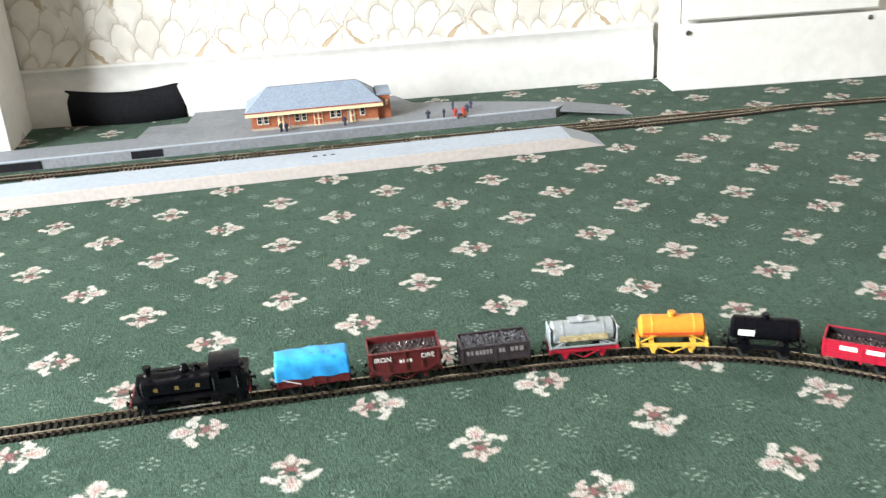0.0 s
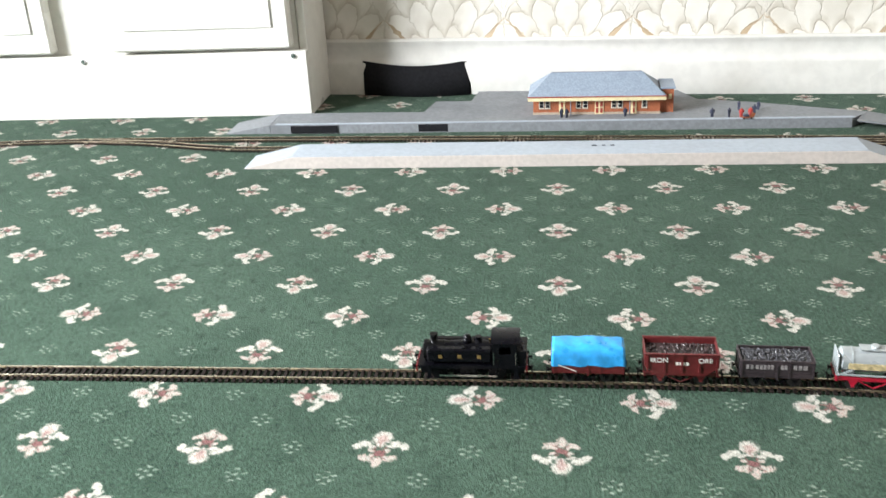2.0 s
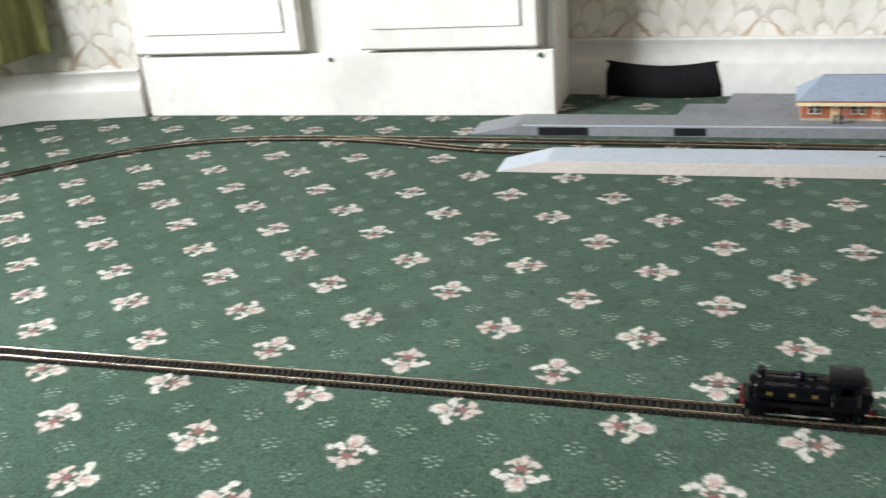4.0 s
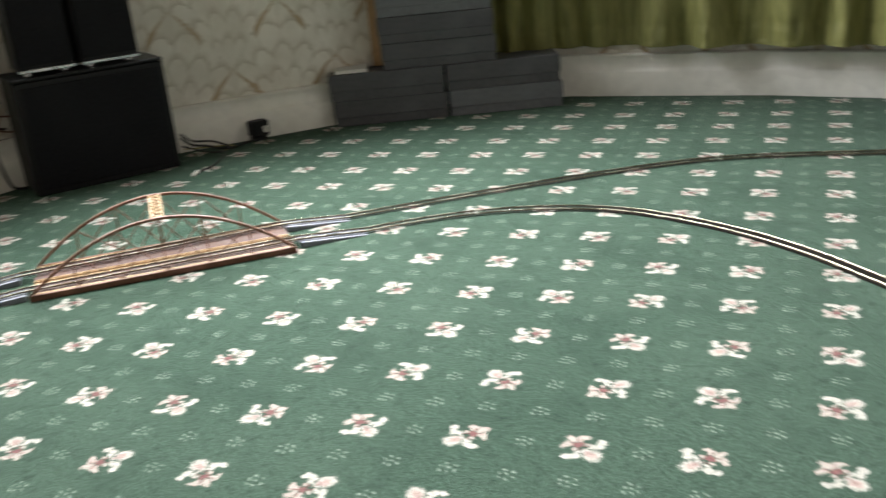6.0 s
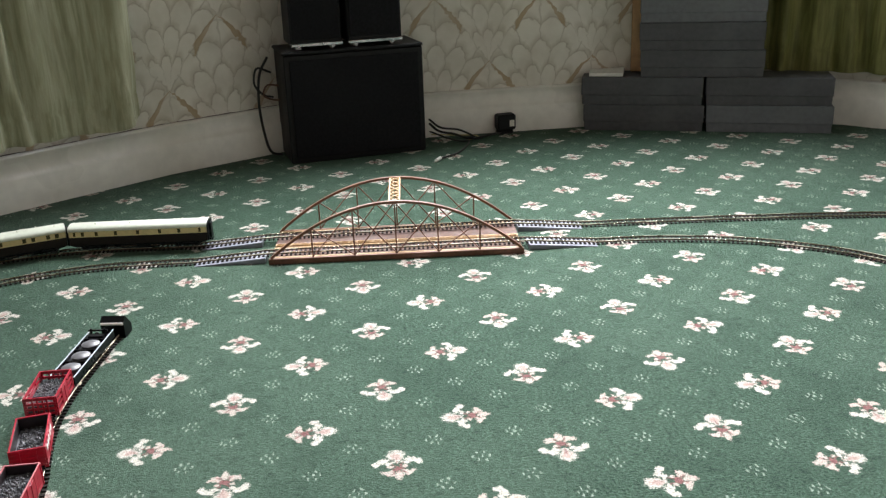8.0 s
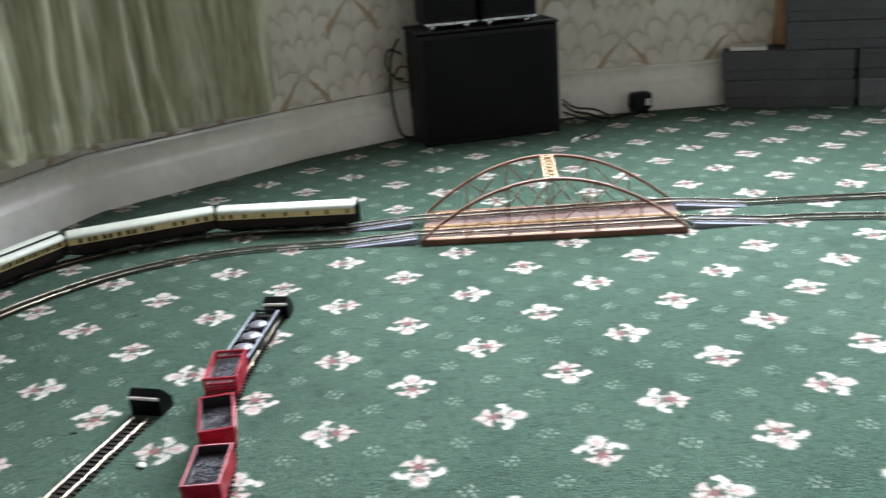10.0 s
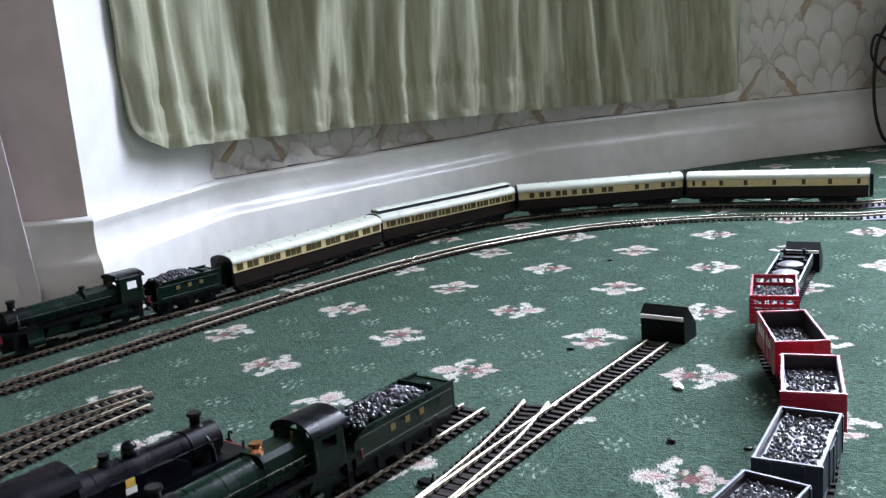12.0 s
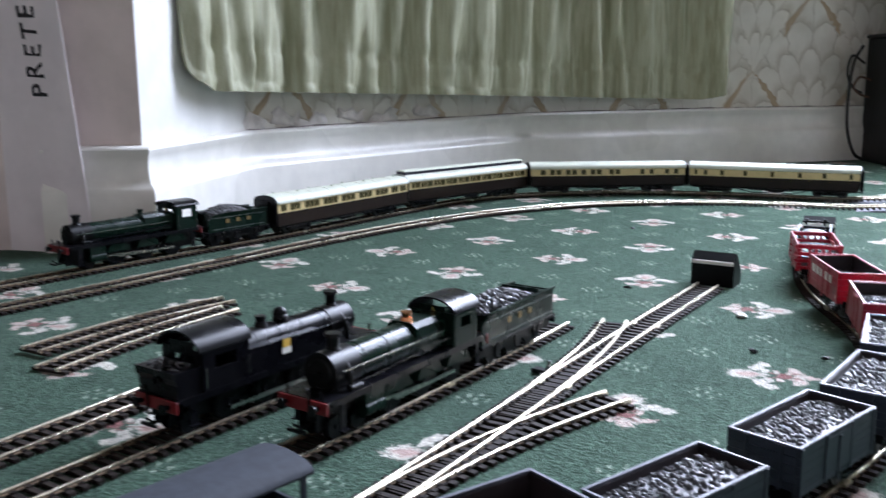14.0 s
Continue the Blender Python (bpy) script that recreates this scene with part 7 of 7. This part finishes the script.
def hifi():
    root = thing("speaker_cabinet", "large black wooden loudspeaker cabinet on the carpet", "loudspeaker", m=pose(-2.543, -0.674, 0, 0, 0, -81.0))
    W, D, H = 0.326, 0.148, 0.250
    bm = BM()
    box(bm, 0.0, W, -D, 0.0, 0.0, H, 0.003, m=pose(0, 0, 0))
    part("body", bm, BLACKWOOD, root)
    bm = BM()
    box(bm, 0.012, W - 0.012, 0.0004, 0.006, 0.012, H - 0.012, 0.002)
    part("grille", bm, BLACKCARD, root, "black cloth grille")
    bm = BM()
    box(bm, -0.001, W + 0.004, -D - 0.001, 0.003, H + 0.0005, H + 0.008, 0.002)
    part("top_board", bm, BLACKWOOD, root)
    z = H + 0.0085
    for x0, x1, lift in ((0.045, 0.172, 0.016), (0.186, 0.304, 0.008)):
        sub = thing("hifi_speaker", "black shelf loudspeaker with a silver lower edge", "loudspeaker", "pair of small speakers", m=pose(-2.543, -0.674, z, 0, 0, -81.0))
        bm = BM()
        box(bm, x0, x1, -0.118, -0.012, 0.010, 0.30, 0.003)
        part("body", bm, BLACKWOOD, sub)
        bm = BM()
        box(bm, x0 + 0.004, x1 - 0.004, -0.0118, -0.006, 0.022, 0.295, 0.002)
        part("grille", bm, BLACKCARD, sub)
        bm = BM()
        box(bm, x0, x1, -0.0118, -0.004, 0.008, 0.0150, 0.001)
        part("trim", bm, CHROME, sub, "silver lower trim")
        for xx in (x0 + 0.02, x1 - 0.02):
            bm = BM()
            rod(bm, (xx, -0.03, 0.0), (xx, -0.03, 0.010), 0.008, n=14)
            rod(bm, (xx, -0.10, 0.0), (xx, -0.10, 0.010), 0.008, n=14)
            part("foot", bm, CHROME, sub)


hifi()

def cable(name, pts, r, label, mat=None):
    bm = BM()
    tube(bm, smooth_line(pts, 0.006), r)
    tagged(link(name, bm, mat or CABLE, smooth=True), label, "cable", "loose cables")


cable("cable", [(-2.60, -1.035, 0.235), (-2.575, -1.055, 0.20), (-2.565, -1.062, 0.14), (-2.575, -1.058, 0.07), (-2.56, -1.045, 0.02), (-2.585, -1.020, 0.004)], 0.0032, "black cable looping down the side of the speaker cabinet")
cable("cable", [(-2.60, -1.03, 0.20), (-2.565, -1.060, 0.215), (-2.560, -1.068, 0.18), (-2.585, -1.05, 0.15), (-2.61, -1.03, 0.14)], 0.0026, "short looped cable behind the speaker cabinet")
cable("cable", [(-2.610, -0.655, 0.05), (-2.585, -0.635, 0.035), (-2.575, -0.600, 0.028), (-2.600, -0.570, 0.012), (-2.615, -0.540, 0.004), (-2.640, -0.500, 0.004), (-2.655, -0.460, 0.006)], 0.003, "black mains cable between speaker and adapter")
cable("cable", [(-2.610, -0.655, 0.03), (-2.565, -0.610, 0.018), (-2.570, -0.580, 0.010), (-2.590, -0.560, 0.005), (-2.545, -0.575, 0.003), (-2.480, -0.610, 0.003), (-2.440, -0.655, 0.003)], 0.0022, "thin cable trailing over the carpet")
cable("cable", [(-2.620, -0.650, 0.02), (-2.590, -0.600, 0.022), (-2.600, -0.550, 0.016), (-2.625, -0.530, 0.004), (-2.600, -0.570, 0.003)], 0.0016, "thin yellowish cable beside the speaker", surface("pale yellow cable", (0.42, 0.36, 0.14), 0.5))
cable("cable", [(-2.610, -1.010, 0.165), (-2.588, -1.040, 0.172), (-2.580, -1.050, 0.150), (-2.600, -1.030, 0.135), (-2.615, -1.005, 0.13)], 0.0022, "brown twin flex bunched beside the speaker cabinet", surface("brown flex", (0.16, 0.085, 0.06), 0.55))
cable("cable", [(-2.612, -0.655, 0.06), (-2.580, -0.632, 0.045), (-2.566, -0.590, 0.040), (-2.572, -0.555, 0.022), (-2.600, -0.545, 0.010), (-2.632, -0.565, 0.004)], 0.0026, "looped black lead lying beside the speaker")
bm = BM()
rod(bm, (-2.440, -0.655, 0.0045), (-2.418, -0.668, 0.0045), 0.0042, n=12)
rod(bm, (-2.418, -0.668, 0.0045), (-2.410, -0.673, 0.0045), 0.0022, n=12)
tagged(link("plug", bm, LETTER), "small white jack plug on the end of a cable", "plug")
adapter = thing("mains_adapter", "black mains adapter against the skirting board", "mains adapter", m=pose(-2.672, -0.455, 0.0, 0, 0, 8))
bm = BM()
box(bm, -0.004, 0.030, -0.024, 0.024, 0.012, 0.052, 0.004)
part("body", bm, BLACKWOOD, adapter)
bm = BM()
box(bm, -0.004, 0.020, -0.020, 0.020, 0.0, 0.0118, 0.002)
part("base", bm, BLACKWOOD, adapter)
bm = BM()
box(bm, 0.0305, 0.0325, 0.006, 0.018, 0.022, 0.038)
part("label_plate", bm, LETTER, adapter, "pale label")

# curved strip of black paper standing behind the station
bm = BM()
n, rows = 40, []
for k in range(n + 1):
    u = k / n
    x = -0.356 + 0.244 * u
    y = 1.248 + 0.012 * math.cos(u * math.pi) * 0.6 - 0.020 * math.sin(u * math.pi)
    dip = 0.0085 * math.sin(u * math.pi) + (0.004 * (u - 0.93) / 0.07 if u > 0.93 else 0.0)
    h = 0.0765 - dip
    rows.append([bm.verts.new((x, y + 0.006 * z / 0.07, z)) for z in (0.0, h * 0.5, h)])
for a, b in zip(rows, rows[1:]):
    for i in range(2):
        bm.faces.new((a[i], b[i], b[i + 1], a[i + 1]))
ob = tagged(link("paper_strip", bm, BLACKCARD, smooth=True), "curled strip of black paper standing against the wall", "paper strip")
mod = ob.modifiers.new("thickness", "SOLIDIFY")
mod.thickness = 0.0015

# a second, lower sheet behind the first
bm = BM()
rows = []
for k in range(11):
    u = k / 10
    x = -0.374 + 0.150 * u
    y = 1.268 + 0.002 * u
    rows.append([bm.verts.new((x, y + 0.004 * z / 0.07, z)) for z in (0.0, 0.034, 0.0700 - 0.004 * u)])
for a, b in zip(rows, rows[1:]):
    for i in range(2):
        bm.faces.new((a[i], b[i], b[i + 1], a[i + 1]))
ob = tagged(link("paper_strip", bm, BLACKCARD), "short black paper sheet standing behind a longer one", "paper strip")
mod = ob.modifiers.new("thickness", "SOLIDIFY")
mod.thickness = 0.0015


# packing boards by the wall return
def packing_board(x, low, high, top, label, thick=0.014, text=None, ledge=None):
    """A leaning board. low and high: its two edges at the floor and at the top, along the wall."""
    root = thing("packing_board", label, "packing board", "packing boards", m=pose(x, low[0], 0, 0, 0, -90))
    a0, b0 = 0.0, low[0] - low[1]
    a1, b1 = low[0] - high[0], low[0] - high[1]
    bm = BM()
    prism(bm, [(a0, 0.0), (b0, 0.0), (b1, top), (a1, top)], 0.0, thick, "y")
    part("board", bm, CARD, root)
    if ledge:
        bm = BM()
        box(bm, a0 + 0.004, b0 - 0.006, thick + 0.0004, thick + 0.030, 0.0, ledge, 0.003)
        part("lower_flap", bm, CARD, root)
    if text:
        curve = bpy.data.curves.new("handwriting", "FONT")
        curve.body, curve.size, curve.extrude, curve.offset, curve.shear = text, 0.028, 0.0003, 0.0003, 0.14
        curve.space_character = 1.32
        tmp = bpy.data.objects.new("handwriting", curve)
        mesh = bpy.data.meshes.new_from_object(tmp)
        bpy.data.objects.remove(tmp)
        rnd = random.Random(5)
        for v in mesh.vertices:  # an unsteady pen
            c = v.co
            n = int(c.x / 0.021)
            c.y = c.y * (0.90 + 0.16 * ((n * 7) % 5) / 4) + 0.0016 * math.sin(n * 2.3)
            c.x = c.x + 0.0009 * math.sin(c.y * 300 + n)
        mesh.materials.clear()
        mesh.materials.append(surface("black marker ink", (0.012, 0.012, 0.016), 0.6, grain=200, vary=0.2))
        ob = new("handwriting", mesh)
        ob.parent = root
        ob.matrix_local = pose(0.043, thick + 0.0006, 0.163, 0, 5.5, 0) @ Matrix(((0, 1, 0, 0), (0, 0, 1, 0), (1, 0, 0, 0), (0, 0, 0, 1)))
        tagged(ob, "handwritten black marker word")


packing_board(-1.352, (-1.993, -2.115), (-2.052, -2.092), 0.62, "tall tapering packing board with a handwritten word", thick=0.0012, text="PRETEND")
packing_board(-1.345, (-2.121, -2.40), (-2.105, -2.38), 0.90, "wide pale packing board leaning by the wall", ledge=0.104)
